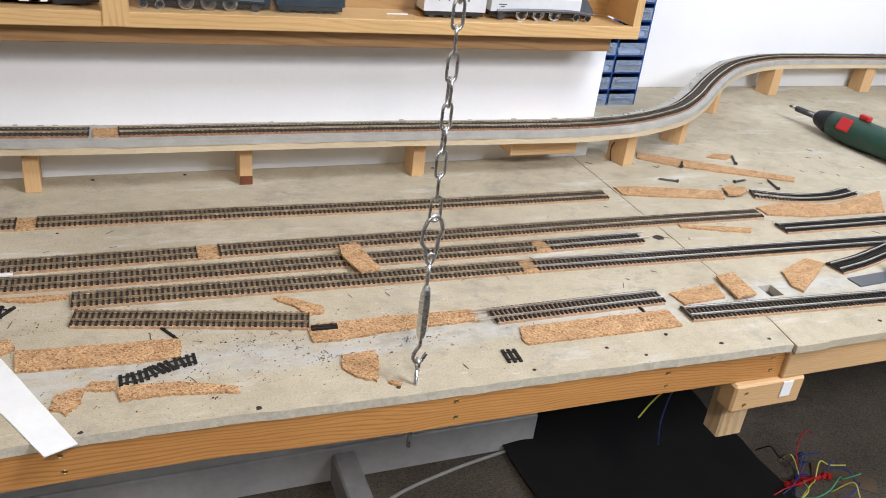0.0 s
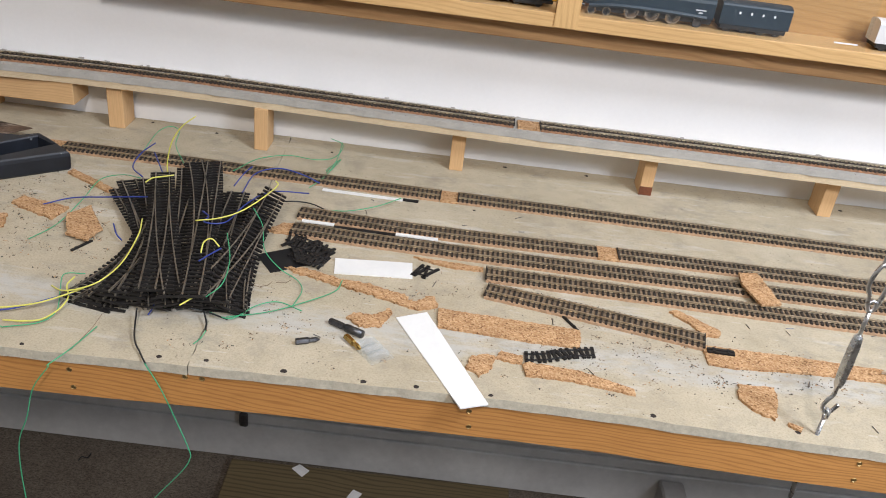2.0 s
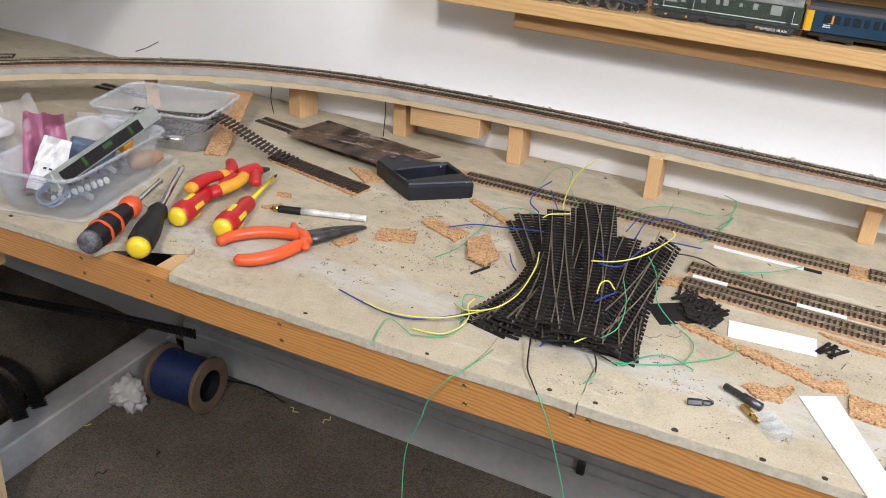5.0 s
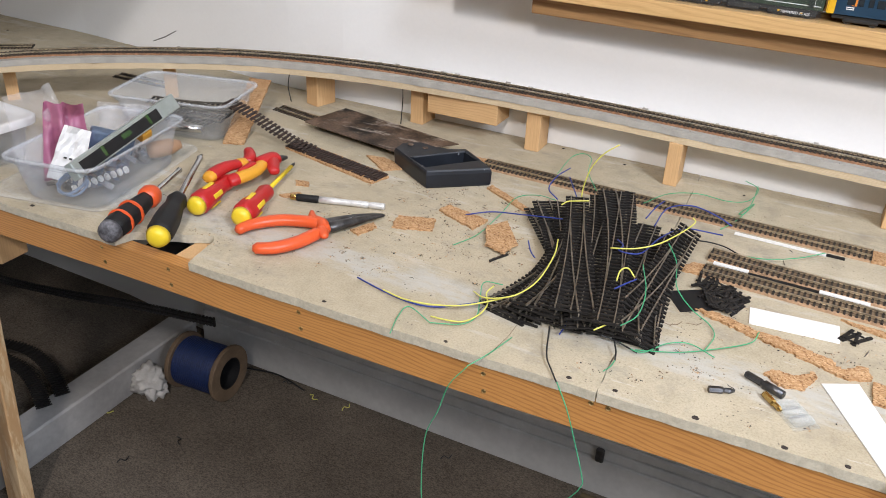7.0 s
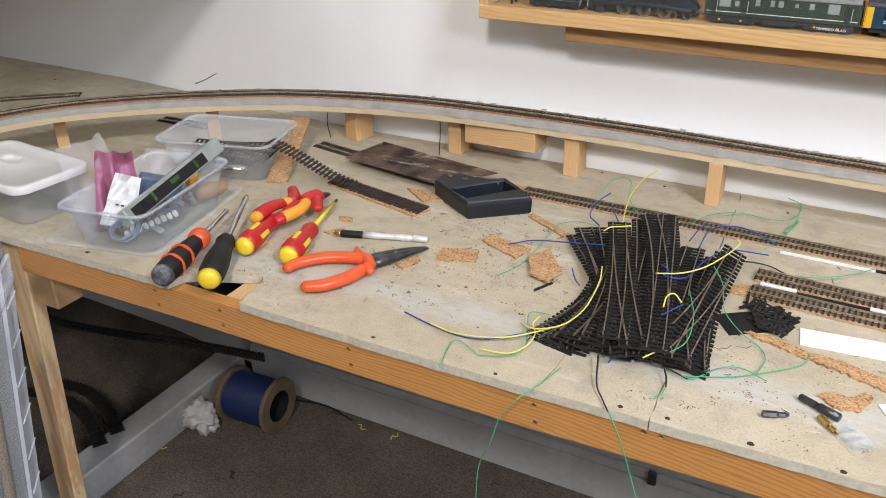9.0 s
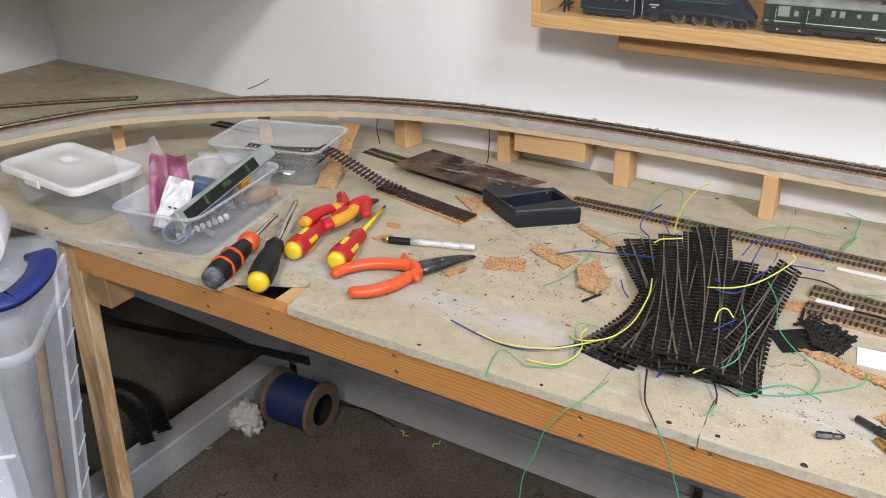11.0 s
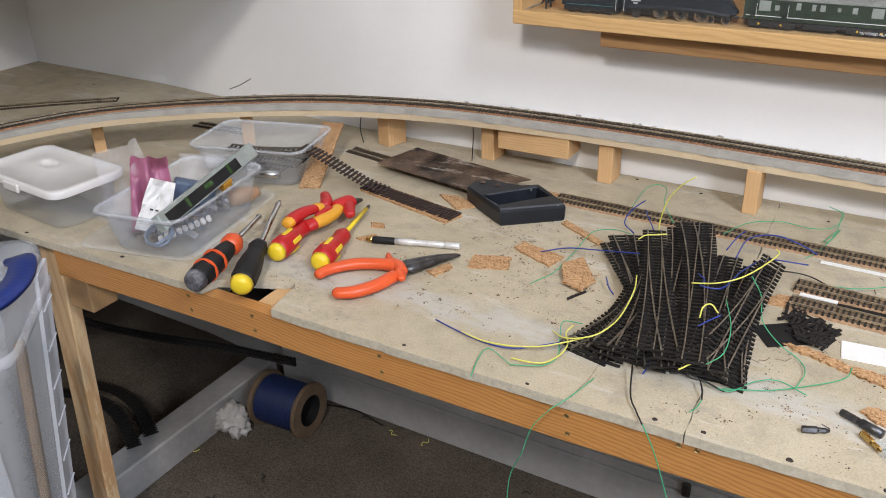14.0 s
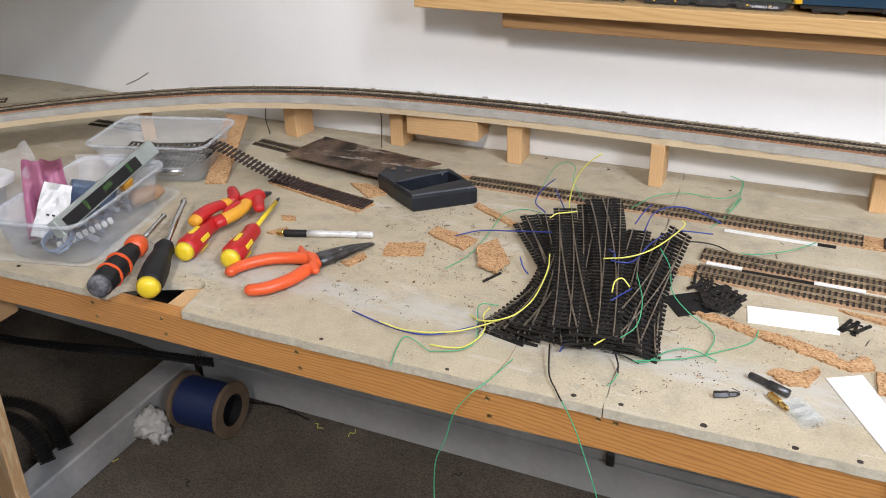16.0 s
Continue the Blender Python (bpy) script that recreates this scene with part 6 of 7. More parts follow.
part("barrel", lathe([(0, 0.041), (0.0046, 0.041), (0.0046, 0.064), (0.0042, 0.066), (0.0042, 0.094), (0.0046, 0.096), (0.0046, 0.108), (0.0036, 0.109), (0.0036, 0.111), (0.0045, 0.112), (0.0045, 0.13), (0.004, 0.132), (0, 0.132)], 16), ALU, t, "knurled aluminium barrel", smooth=True)

# tenon saw
RUST = plain("rusty_saw_steel", (0.19, 0.125, 0.088), 0.5, 0.3, fine=260, vary=0.6, coarse=22)


def patched(m, color, scale, lo, hi, vec):
    """Adds blotches of another colour to a material."""
    n, l = m.node_tree.nodes, m.node_tree.links
    b = n["Principled BSDF"]
    old = b.inputs["Base Color"].links[0].from_socket
    t = noise_tex(n, l, scale, 5, 0.7, stretched(n, l, vec))
    r = ramp(n, [(lo, (0, 0, 0)), (hi, (0.8, 0.8, 0.8))])
    l.new(t.outputs[0], r.inputs[0])
    l.new(mixed(n, l, old, color, r.outputs[0]), b.inputs["Base Color"])


patched(PINE_LEG, (0.55, 0.32, 0.15), 9, 0.56, 0.59, (2.2, 2.2, 0.40))
patched(RUST, (0.52, 0.46, 0.40), 34, 0.55, 0.66, (0.5, 1.6, 1))
NAVY = plain("dark_navy_plastic", (0.010, 0.013, 0.020), 0.45, fine=350, vary=0.25, coarse=30)
patched(NAVY, (0.35, 0.37, 0.40), 45, 0.66, 0.72, (1, 1, 1))
t = thing("hand_saw", "tenon saw with rusty blade and dark plastic handle", "saw")
bm = bmesh.new()
teeth = [(-0.104 - 0.191 * k / 60, 0.402 + 0.033 * k / 60 - (0.0025 if k % 2 else 0)) for k in range(61)]
slab([(-0.036, 0.482), (-0.100, 0.402)] + teeth[1:] + [(-0.275, 0.527)], 0.014, 0.0155, bm)
part("blade", bm, RUST, t, "rust-brown toothed blade")
for x, y in ((-0.083, 0.410), (-0.058, 0.410)):
    part("rivet", lathe([(0, 0.0012), (0.004, 0.0008), (0.0045, 0), (0, 0)], 14, m=pose(x, y, 0.0283)), RUST, t)
# a chunky closed grip round a deep trough
outer = [(-0.099, 0.388), (-0.100, 0.412), (-0.078, 0.430), (-0.052, 0.426), (-0.026, 0.428), (-0.004, 0.443), (0.028, 0.420), (0.060, 0.393), (0.035, 0.373), (0.010, 0.353), (-0.015, 0.333), (-0.057, 0.360)]
inner = [(-0.058, 0.367), (-0.056, 0.373), (-0.047, 0.383), (-0.036, 0.396), (-0.020, 0.414), (-0.003, 0.432), (0.014, 0.422), (0.030, 0.411), (0.016, 0.395), (-0.004, 0.371), (-0.023, 0.348), (-0.040, 0.357)]
bm = bmesh.new()
rings = []
for pts, zz, sc in ((outer, 0.0, 0.95), (outer, 0.003, 0.985), (outer, 0.021, 1.0), (outer, 0.0255, 0.985), (outer, 0.0275, 0.955), (inner, 0.0275, 1.05), (inner, 0.0255, 1.0), (inner, 0.005, 0.94)):
    cx, cy = sum(p[0] for p in pts) / 12, sum(p[1] for p in pts) / 12
    rings.append([bm.verts.new((cx + (x - cx) * sc, cy + (y - cy) * sc, zz)) for x, y in pts])
for a, b in zip(rings, rings[1:]):
    for k in range(12):
        bm.faces.new((a[k], a[(k + 1) % 12], b[(k + 1) % 12], b[k]))
bm.faces.new(rings[0][::-1]), bm.faces.new(rings[-1])
part("handle", bm, NAVY, t, "dark navy plastic closed handle, paint-flecked")

# driver bits
t = thing("bit_holder", "steel magnetic bit holder", "tool bit", lying((0.466, 0.105, 0.0042), (0.503, 0.087, 0.0042)))
part("shank", lathe([(0, 0), (0.0032, 0), (0.0036, 0.001), (0.0036, 0.018), (0, 0.018)], 6), STEEL_DARK, t)
part("sleeve", lathe([(0, 0.018), (0.0032, 0.018), (0.0032, 0.020), (0.0045, 0.021), (0.0045, 0.042), (0, 0.042)], 14), STEEL_DARK, t, smooth=True)
t = thing("screwdriver_bit", "short dark steel screwdriver bit", "tool bit", lying((0.438, 0.061, 0.0036), (0.461, 0.0705, 0.0036)))
part("bit", lathe([(0, 0), (0.0034, 0.0), (0.0036, 0.001), (0.0036, 0.013), (0.0026, 0.015), (0.0028, 0.021), (0.0012, 0.025), (0, 0.025)], 6), STEEL_DARK, t)
t = thing("screwdriver_bit", "gold-coloured steel screwdriver bit", "tool bit", lying((0.487, 0.081, 0.0036), (0.505, 0.062, 0.0036)))
part("bit", lathe([(0, 0), (0.0034, 0.0), (0.0036, 0.001), (0.0036, 0.014), (0.0026, 0.016), (0.0028, 0.023), (0.0012, 0.026), (0, 0.026)], 6), BRASS, t)
FILM = clear("clear_film", (0.97, 0.98, 0.98), 0.08, 0.13)
t = thing("blister_pack", "small clear plastic blister pack, empty", "packaging", pose(0.517, 0.066, 0.0, 0, 0, -50))
for i in range(3):
    part("blister", B(-0.018 + 0.012 * i, -0.011, 0.0, -0.007 + 0.012 * i, 0.011, 0.007, 0.003, seg=2), FILM, t, "clear moulded blister")
part("card", B(-0.021, -0.014, 0.0, 0.021, 0.014, 0.0006), FILM, t)

# screws and pins strewn about
for (x0, y0), (x1, y1) in (((1.582, 0.481), (1.614, 0.467)), ((1.754, 0.456), (1.725, 0.451)), ((1.801, 0.452), (1.792, 0.412)), ((1.812, 0.568), (1.789, 0.528)), ((1.677, 0.544), (1.659, 0.522))):
    t = thing("wood_screw", "dark wood screw lying on the board", "screw", lying((x0, y0, 0.0026 if x0 != 1.677 else 0.006), (x1, y1, 0.0022 if x0 != 1.677 else 0.006)), group="loose wood screws")
    L = math.hypot(x1 - x0, y1 - y0)
    part("shank", lathe([(0, 0), (0.0008, 0.0), (0.0016, 0.004)] + [(0.0016 + 0.0004 * (k % 2), 0.004 + (L - 0.010) * k / 14) for k in range(1, 15)] + [(0.0022, L - 0.004), (0, L - 0.004)], 8), STEEL_DARK, t)
    part("head", lathe([(0, L - 0.004), (0.002, L - 0.004), (0.004, L), (0.0012, L), (0, L - 0.001)], 10), STEEL_DARK, t)
t = thing("track_pins", "scatter of fine steel track pins and clippings", "pins", kind="stuff")
bm = bmesh.new()
for i in range(120):
    x, y = RC.uniform(0.05, 2.1), RC.uniform(0.03, 0.42)
    if i % 3 == 0:
        x, y = RC.uniform(1.48, 2.2), RC.uniform(0.38, 0.62)
    a, L = RC.uniform(0, 6.28), RC.uniform(0.004, 0.013)
    tube([(x, y, 0.0005), (x + L * math.cos(a), y + L * math.sin(a), 0.0008)], 0.00045, 4, bm)
part("pins", bm, STEEL_DARK, t)
t = thing("debris", "crumbs of black plastic and cork dust on the board", "debris", kind="stuff")
bm, bc, bb = bmesh.new(), bmesh.new(), bmesh.new()


def crumb(b, x, y, r, z=0.0):
    """A tiny four-sided chip."""
    a = RC.uniform(0, 6.28)
    q = [b.verts.new((x + r * RC.uniform(0.6, 1.4) * math.cos(a + k * 2.1), y + r * RC.uniform(0.6, 1.4) * math.sin(a + k * 2.1), z)) for k in range(3)] + [b.verts.new((x, y, z + r * 0.8))]
    for f in ((0, 1, 3), (1, 2, 3), (2, 0, 3)):
        b.faces.new([q[k] for k in f])


def clipping(b, x, y, length):
    """A thin curled shaving."""
    a = RC.uniform(0, 6.28)
    bend = RC.uniform(-0.4, 0.4) * length
    tube([(x, y, 0.0004), (x + 0.5 * length * math.cos(a) - bend * math.sin(a), y + 0.5 * length * math.sin(a) + bend * math.cos(a), 0.0006), (x + length * math.cos(a), y + length * math.sin(a), 0.0005)], RC.uniform(0.0002, 0.0004), 4, b)


SPOTS = ((0.10, 0.27, 0.06, 0.04), (0.0, 0.12, 0.05, 0.03), (0.05, 0.24, 0.05, 0.04), (-0.03, 0.37, 0.04, 0.02), (0.42, 0.10, 0.06, 0.03), (0.06, 0.20, 0.10, 0.06), (0.04, 0.16, 0.08, 0.045), (0.10, 0.33, 0.06, 0.03), (0.45, 0.13, 0.07, 0.05), (0.84, 0.128, 0.10, 0.014), (0.90, 0.10, 0.10, 0.03), (0.80, 0.135, 0.07, 0.012), (0.86, 0.10, 0.06, 0.02), (0.98, 0.095, 0.06, 0.02), (0.72, 0.10, 0.05, 0.03), (0.16, 0.22, 0.08, 0.05), (-0.02, 0.34, 0.05, 0.025), (0.60, 0.20, 0.09, 0.02), (1.5, 0.24, 0.25, 0.12), (-0.18, 0.16, 0.1, 0.08))
for i in range(640):
    cx, cy, sx, sy = SPOTS[i % len(SPOTS)]
    gx, gy, spread = RC.gauss(cx, sx), RC.gauss(cy, sy), RC.choice((0.002, 0.004, 0.008, 0.015))
    for k in range(RC.choice((1, 2, 4, 6, 10, 22))):
        x, y, size = RC.gauss(gx, spread), RC.gauss(gy, spread * 0.7), RC.choice((0.0003, 0.0004, 0.0005, 0.0006, 0.0008, 0.0010, 0.0013))
        if 0.008 < y < 0.55:
            crumb((bm, bb, bb, bc, bb, bm)[(i + k) % 6], x, y, size)
    if i % 7 == 0 and 0.01 < gy < 0.55:
        clipping((bm, bb, bc)[i % 3], gx, gy, RC.uniform(0.003, 0.009))
for i in range(260):
    p = RP[RC.randrange(20, len(RP) - 1)]
    crumb(bm if i % 2 else bc, p.x, p.y - RC.uniform(0.02, 0.026), RC.uniform(0.0003, 0.0008), RZ)
part("crumb", bm, SLEEPER_NEW, t, "dark crumbs")
part("crumb", bc, CORK, t, "cork crumbs")
part("crumb", bb, BALLAST, t, "brown crumbs")
# ---- plastic tubs ----
TUB = clear("clear_polypropylene", (0.955, 0.968, 0.985), 0.2, 0.15)
RIMP = clear("milky_rim_plastic", (0.93, 0.945, 0.965), 0.25, 0.22)
LIDM = clear("milky_polypropylene", (0.86, 0.85, 0.84), 0.3, 0.8)


def rounded(w, d, r, n=5):
    out = []
    for cx, cy, a0 in ((w / 2 - r, d / 2 - r, 0), (-w / 2 + r, d / 2 - r, 90), (-w / 2 + r, -d / 2 + r, 180), (w / 2 - r, -d / 2 + r, 270)):
        for k in range(n + 1):
            a = radians(a0 + 90 * k / n)
            out.append((cx + r * math.cos(a), cy + r * math.sin(a)))
    return out


def shell(levels, r=0.022, close_bottom=True, close_top=False):
    """A moulded shell: (width, depth, height) rings of rounded rectangles."""
    bm = bmesh.new()
    rings = [[bm.verts.new((x, y, z)) for x, y in rounded(w, d, min(r, w / 2.01, d / 2.01))] for w, d, z in levels]
    for a, b in zip(rings, rings[1:]):
        for i in range(len(a)):
            j = (i + 1) % len(a)
            bm.faces.new((a[i], a[j], b[j], b[i]))
    if close_bottom:
        bm.faces.new(rings[0][::-1])
    if close_top:
        bm.faces.new(rings[-1])
    return bm


def tub(label, w, d, h, m, lid=False):
    t = thing("plastic_tub", label, "tub", m, group="plastic food tubs")
    part("body", shell([(w * 0.80, d * 0.78, 0.0), (w * 0.84, d * 0.83, 0.004), (w * 0.93, d * 0.92, h * 0.8), (w * 0.94, d * 0.93, h * 0.82), (w * 0.97, d * 0.96, h * 0.83), (w * 0.985, d * 0.98, h - 0.003), (w * 1.02, d * 1.02, h - 0.003), (w * 1.02, d * 1.02, h - 0.001),
                        (w * 0.975, d * 0.97, h - 0.001), (w * 0.96, d * 0.95, h * 0.835), (w * 0.92, d * 0.91, h * 0.8), (w * 0.83, d * 0.82, 0.005), (w * 0.79, d * 0.77, 0.0015)], 0.022), TUB, t, smooth=True)
    part("rim", shell([(w * 0.99, d * 0.985, h - 0.0045), (w * 1.025, d * 1.025, h - 0.0045), (w * 1.03, d * 1.03, h - 0.002), (w * 1.02, d * 1.02, h), (w * 0.985, d * 0.98, h), (w * 0.98, d * 0.975, h - 0.003)], 0.022, False), RIMP, t, "milky moulded rim", smooth=True)
    if lid:
        part("lid", shell([(w * 1.05, d * 1.05, h - 0.007), (w * 1.06, d * 1.06, h + 0.003), (w * 1.03, d * 1.03, h + 0.0045), (w * 0.95, d * 0.94, h + 0.0045), (w * 0.92, d * 0.91, h + 0.0015), (w * 0.36, d * 0.30, h + 0.0105), (w * 0.20, d * 0.20, h + 0.0110), (w * 0.16, d * 0.16, h + 0.0095), (w * 0.12, d * 0.13, h + 0.0065)], 0.022, False, True), LIDM, t, "milky white snap-on lid", smooth=True)
        part("tab", B(-0.02, -d * 0.53 - 0.004, h - 0.012, 0.02, -d * 0.53 + 0.001, h + 0.002, 0.002), LIDM, t)
    return t


tub("clear plastic tub closed with a milky lid", 0.203, 0.118, 0.064, pose(-0.652, 0.082, 0.0, 0, 0, -5), True)
tub("clear plastic tub full of tools and bags", 0.139, 0.220, 0.066, pose(-0.412, 0.119, 0.0028, 0, 0, 10))
tub("clear plastic tub holding track pieces", 0.20, 0.138, 0.064, pose(-0.468, 0.350, 0.0, 0, 0, 14))
t = thing("tub_lid", "loose clear tub lid lying under a tub", "lid", pose(-0.45, 0.145, 0.0, 0, 0, 12))
part("lid", shell([(0.19, 0.25, 0.0), (0.192, 0.252, 0.0008), (0.19, 0.25, 0.0022), (0.17, 0.23, 0.0022), (0.165, 0.225, 0.0012)], 0.024, True, True), TUB, t, smooth=True).visible_shadow = False


def crumpled(seed, w, d, h, n=14, sharp=0.35):
    """A soft bag or paper: a grid pushed about by noise."""
    bm = bmesh.new()
    bmesh.ops.create_icosphere(bm, subdivisions=4, radius=1)
    for v in bm.verts:
        k = 1 + sharp * (noise.noise(v.co * 1.7 + Vector((seed, 0, 0))) + 0.6 * noise.noise(v.co * 4.1 + Vector((0, seed, 0))) + 0.45 * noise.noise(v.co * 9 + Vector((seed, seed, 0))))
        v.co = Vector((v.co.x * w / 2 * k, v.co.y * d / 2 * k, v.co.z * h / 2 * k))
    return bm


def sheet(seed, w, h, n=12, wave=0.006):
    """A limp sheet standing in x-z."""
    bm = bmesh.new()
    g = [[bm.verts.new((w * (i / n - 0.5) * (1 - 0.25 * j / n * (1 if seed % 2 else 0.3)), wave * 2.2 * noise.noise(Vector((i * 0.35, j * 0.3, seed * 7.1))) + wave * noise.noise(Vector((i * 0.9, j * 0.8, seed * 3.3))), h * j / n)) for j in range(n + 1)] for i in range(n + 1)]
    for i in range(n):
        for j in range(n):
            bm.faces.new((g[i][j], g[i + 1][j], g[i + 1][j + 1], g[i][j + 1]))
    return bm


PINKF = clear("pink_antistatic_film", (0.62, 0.24, 0.40), 0.25, 0.45)
PAPER = plain("white_paper", (0.78, 0.78, 0.78), 0.8, fine=200, vary=0.04)
CLEARF = clear("clear_bag_film", (0.93, 0.93, 0.95), 0.12, 0.2)
BLUEGREY = plain("blue_grey_plastic", (0.12, 0.17, 0.26), 0.4, vary=0.2)
SKIN = plain("tan_plastic", (0.45, 0.27, 0.16), 0.5, vary=0.15)
TZ = 0.008
t = thing("antistatic_bag", "crumpled pink antistatic bag standing in a tub", "bag", pose(-0.447, 0.088, TZ, -8, 6, 55))
part("film", sheet(3, 0.064, 0.104, 12, 0.016), PINKF, t, smooth=True)
t = thing("plastic_bag", "crumpled clear plastic bag sticking out of a tub", "bag", pose(-0.478, 0.090, TZ, -6, -6, 60))
part("film", sheet(5, 0.085, 0.118, 12, 0.012), CLEARF, t, smooth=True)
t = thing("plastic_bag", "clear plastic bag of parts in a tub", "bag", pose(-0.425, 0.165, TZ, -20, 6, 35))
part("film", sheet(6, 0.075, 0.085, 12, 0.012), CLEARF, t, smooth=True)
t = thing("paper_slip", "white folded paper slip in a tub", "paper", pose(-0.418, 0.058, TZ + 0.012, -24, 18, 36))
part("paper", sheet(9, 0.046, 0.074, 8, 0.007), PAPER, t)
for i in range(3):
    part("print", B(-0.008 + 0.007 * i, -0.0042, 0.030, -0.004 + 0.007 * i, -0.0036, 0.0325), UNDER, t)
# torpedo level
t = thing("spirit_level", "black and grey torpedo spirit level across a tub", "spirit level", lying((-0.352, 0.020, 0.062), (-0.398, 0.245, 0.080)) @ pose(0, 0, 0, 0, 0, -30))
part("frame", B(-0.007, -0.0115, 0, 0.007, 0.0115, 0.238, 0.0012), plain("pale_grey_alloy", (0.42, 0.47, 0.45), 0.35, 0.4), t, "pale grey alloy frame")
for s in (-1, 1):
    part("panel", B(s * 0.0072 - 0.0006, -0.0095, 0.012, s * 0.0072 + 0.0006, 0.0065, 0.19, 0.0004), BLACKP, t, "black plastic panel")
VIAL = plain("green_vial", (0.035, 0.085, 0.025), 0.15, vary=0.1)
for zz in (0.06, 0.11, 0.165):
    part("vial", tube([(0, -0.007 if zz != 0.11 else 0, zz - (0.010 if zz == 0.11 else 0)), (0, 0.007 if zz != 0.11 else 0, zz + (0.010 if zz == 0.11 else 0))], 0.0088, 10), VIAL, t, "green bubble vial")
t = thing("battery_pack", "dark grey device in a clear bag in the tub", "device", pose(-0.442, 0.150, TZ, 0, 20, 50))
part("case", B(-0.03, -0.012, 0, 0.03, 0.012, 0.05, 0.004, seg=2), BLUEGREY, t)
t = thing("plastic_part", "orange plastic part in the tub", "plastic part", pose(-0.402, 0.185, TZ + 0.04, 20, 30, 0))
part("case", B(-0.014, -0.009, 0, 0.014, 0.009, 0.022, 0.004, seg=2), AMBER, t)
t = thing("connector_strip", "row of white terminal beads in the tub", "connector", group="tub contents")
for i in range(9):
    part("bead", lathe([(0, -0.005), (0.0032, -0.004), (0.004, 0), (0.0032, 0.004), (0, 0.005)], 10, m=pose(-0.393 + 0.003 * i, 0.052 + 0.0085 * i, TZ + 0.010 + 0.001 * i, 20, 0, 0)), WHITEP, t)
t = thing("wire_coil", "coil of pale blue wire in the tub", "wire coil", pose(-0.400, 0.062, TZ, 30, 0, 20))
part("coil", tube([((0.018 + 0.002 * math.sin(k)) * math.cos(k * 0.5), (0.018 + 0.002 * math.cos(k * 1.3)) * math.sin(k * 0.5), 0.018 + 0.004 * math.sin(k * 0.21)) for k in range(60)], 0.0016, 5), plain("pale_blue_wire", (0.25, 0.36, 0.55), 0.4), t, smooth=True)
t = thing("tool_roll", "tan plastic handle in the tub", "tool", lying((-0.40, 0.19, TZ + 0.014), (-0.372, 0.235, TZ + 0.018)))
part("grip", lathe([(0, 0), (0.010, 0.002), (0.013, 0.012), (0.012, 0.035), (0.006, 0.05), (0, 0.05)], 14), SKIN, t, smooth=True)
t = thing("parts_pile", "assorted small parts at the bottom of the tub", "parts", kind="stuff")
bm, b2 = bmesh.new(), bmesh.new()
for i in range(60):
    q = pose(-0.424, 0.125, 0.0028, 0, 0, 10) @ pose(RC.uniform(-0.045, 0.045), RC.uniform(-0.08, 0.08), 0.008 + RC.uniform(0, 0.012), RC.uniform(0, 90), RC.uniform(0, 90), RC.uniform(0, 180))
    s = RC.uniform(0.004, 0.012)
    box(bm if i % 2 else b2, -s, -s * 0.4, -s * 0.3, s, s * 0.4, s * 0.3, 0, m=q)
part("piece", bm, BLUEGREY, t)
part("piece", b2, STEEL_DARK, t)
# track bits inside the back tub
for k, (dx, dy, dz, a, tl) in enumerate(((0.01, 0.0, 0.018, 5, -4), (-0.01, 0.02, 0.026, 8, 6), (0.03, -0.01, 0.034, 2, -3), (-0.02, -0.01, 0.012, -10, 2))):
    q = pose(-0.468, 0.350, 0, 0, 0, 14) @ pose(dx, dy, dz, 0, tl, a)
    turnout("short track piece kept in a tub", 0.12, 1 if k % 2 else -1, q, 16)
t = thing("steel_tube", "short bright steel tube in a tub", "tube", lying((-0.455, 0.295, 0.018), (-0.400, 0.312, 0.018)))
part("tube", lathe([(0.004, 0), (0.0065, 0), (0.0065, 0.055), (0.004, 0.055), (0.004, 0)], 14), STEEL, t, smooth=True)

KRAFT0 = plain("cardboard_core", (0.30, 0.21, 0.13), 0.8)
# ---- clear storage box beside the table ----
BOXP = clear("clear_storage_box_plastic", (0.92, 0.94, 0.97), 0.16, 0.27)
BOXM = clear("milky_storage_box_plastic", (0.92, 0.94, 0.98), 0.25, 0.42)
st = thing("storage_box", "tall clear plastic storage box with blue handle", "storage box", pose(-0.633, -0.232, FLOOR, 0, 0, -47.5))
SW, SD, SH = 0.250, 0.40, 0.69


def box_at(z):
    """Half width and half depth of the box at a height."""
    f = 0.625 + 0.355 * z / SH
    return SW * f / 2, SD * f / 2


part("body", shell([(2 * box_at(z)[0], 2 * box_at(z)[1], z) for z in (0.0, 0.012, 0.2, 0.4, 0.60)] + [(SW * 0.985, SD * 0.985, SH * 0.96), (SW * 0.975, SD * 0.98, SH * 0.99), (SW * 0.94, SD * 0.96, SH)], 0.028, True, True), BOXP, st, smooth=True)
part("rim", shell([(SW * 0.98, SD * 0.985, SH * 0.90), (SW * 1.01, SD * 1.01, SH * 0.905), (SW * 1.01, SD * 1.01, SH * 0.92), (SW * 0.98, SD * 0.985, SH * 0.925)], 0.03, False, False), BOXP, st, smooth=True)
for i in range(10):
    z0 = 0.045 + 0.062 * i
    hw, hd = box_at(z0)
    # short ribs on the strip at the far corner, long steps across the broad face
    part("rib", B(-hw + 0.012, hd + 0.0065, z0, -hw + 0.064, hd + 0.009, z0 + 0.003, 0.001), BOXM, st)
    if i % 2:
        part("rib", B(hw - 0.001, -hd + 0.03, z0, hw + 0.004, hd - 0.03, z0 + 0.006, 0.002), BOXM, st)
lo, hi = box_at(0.02), box_at(0.60)
bm = bmesh.new()
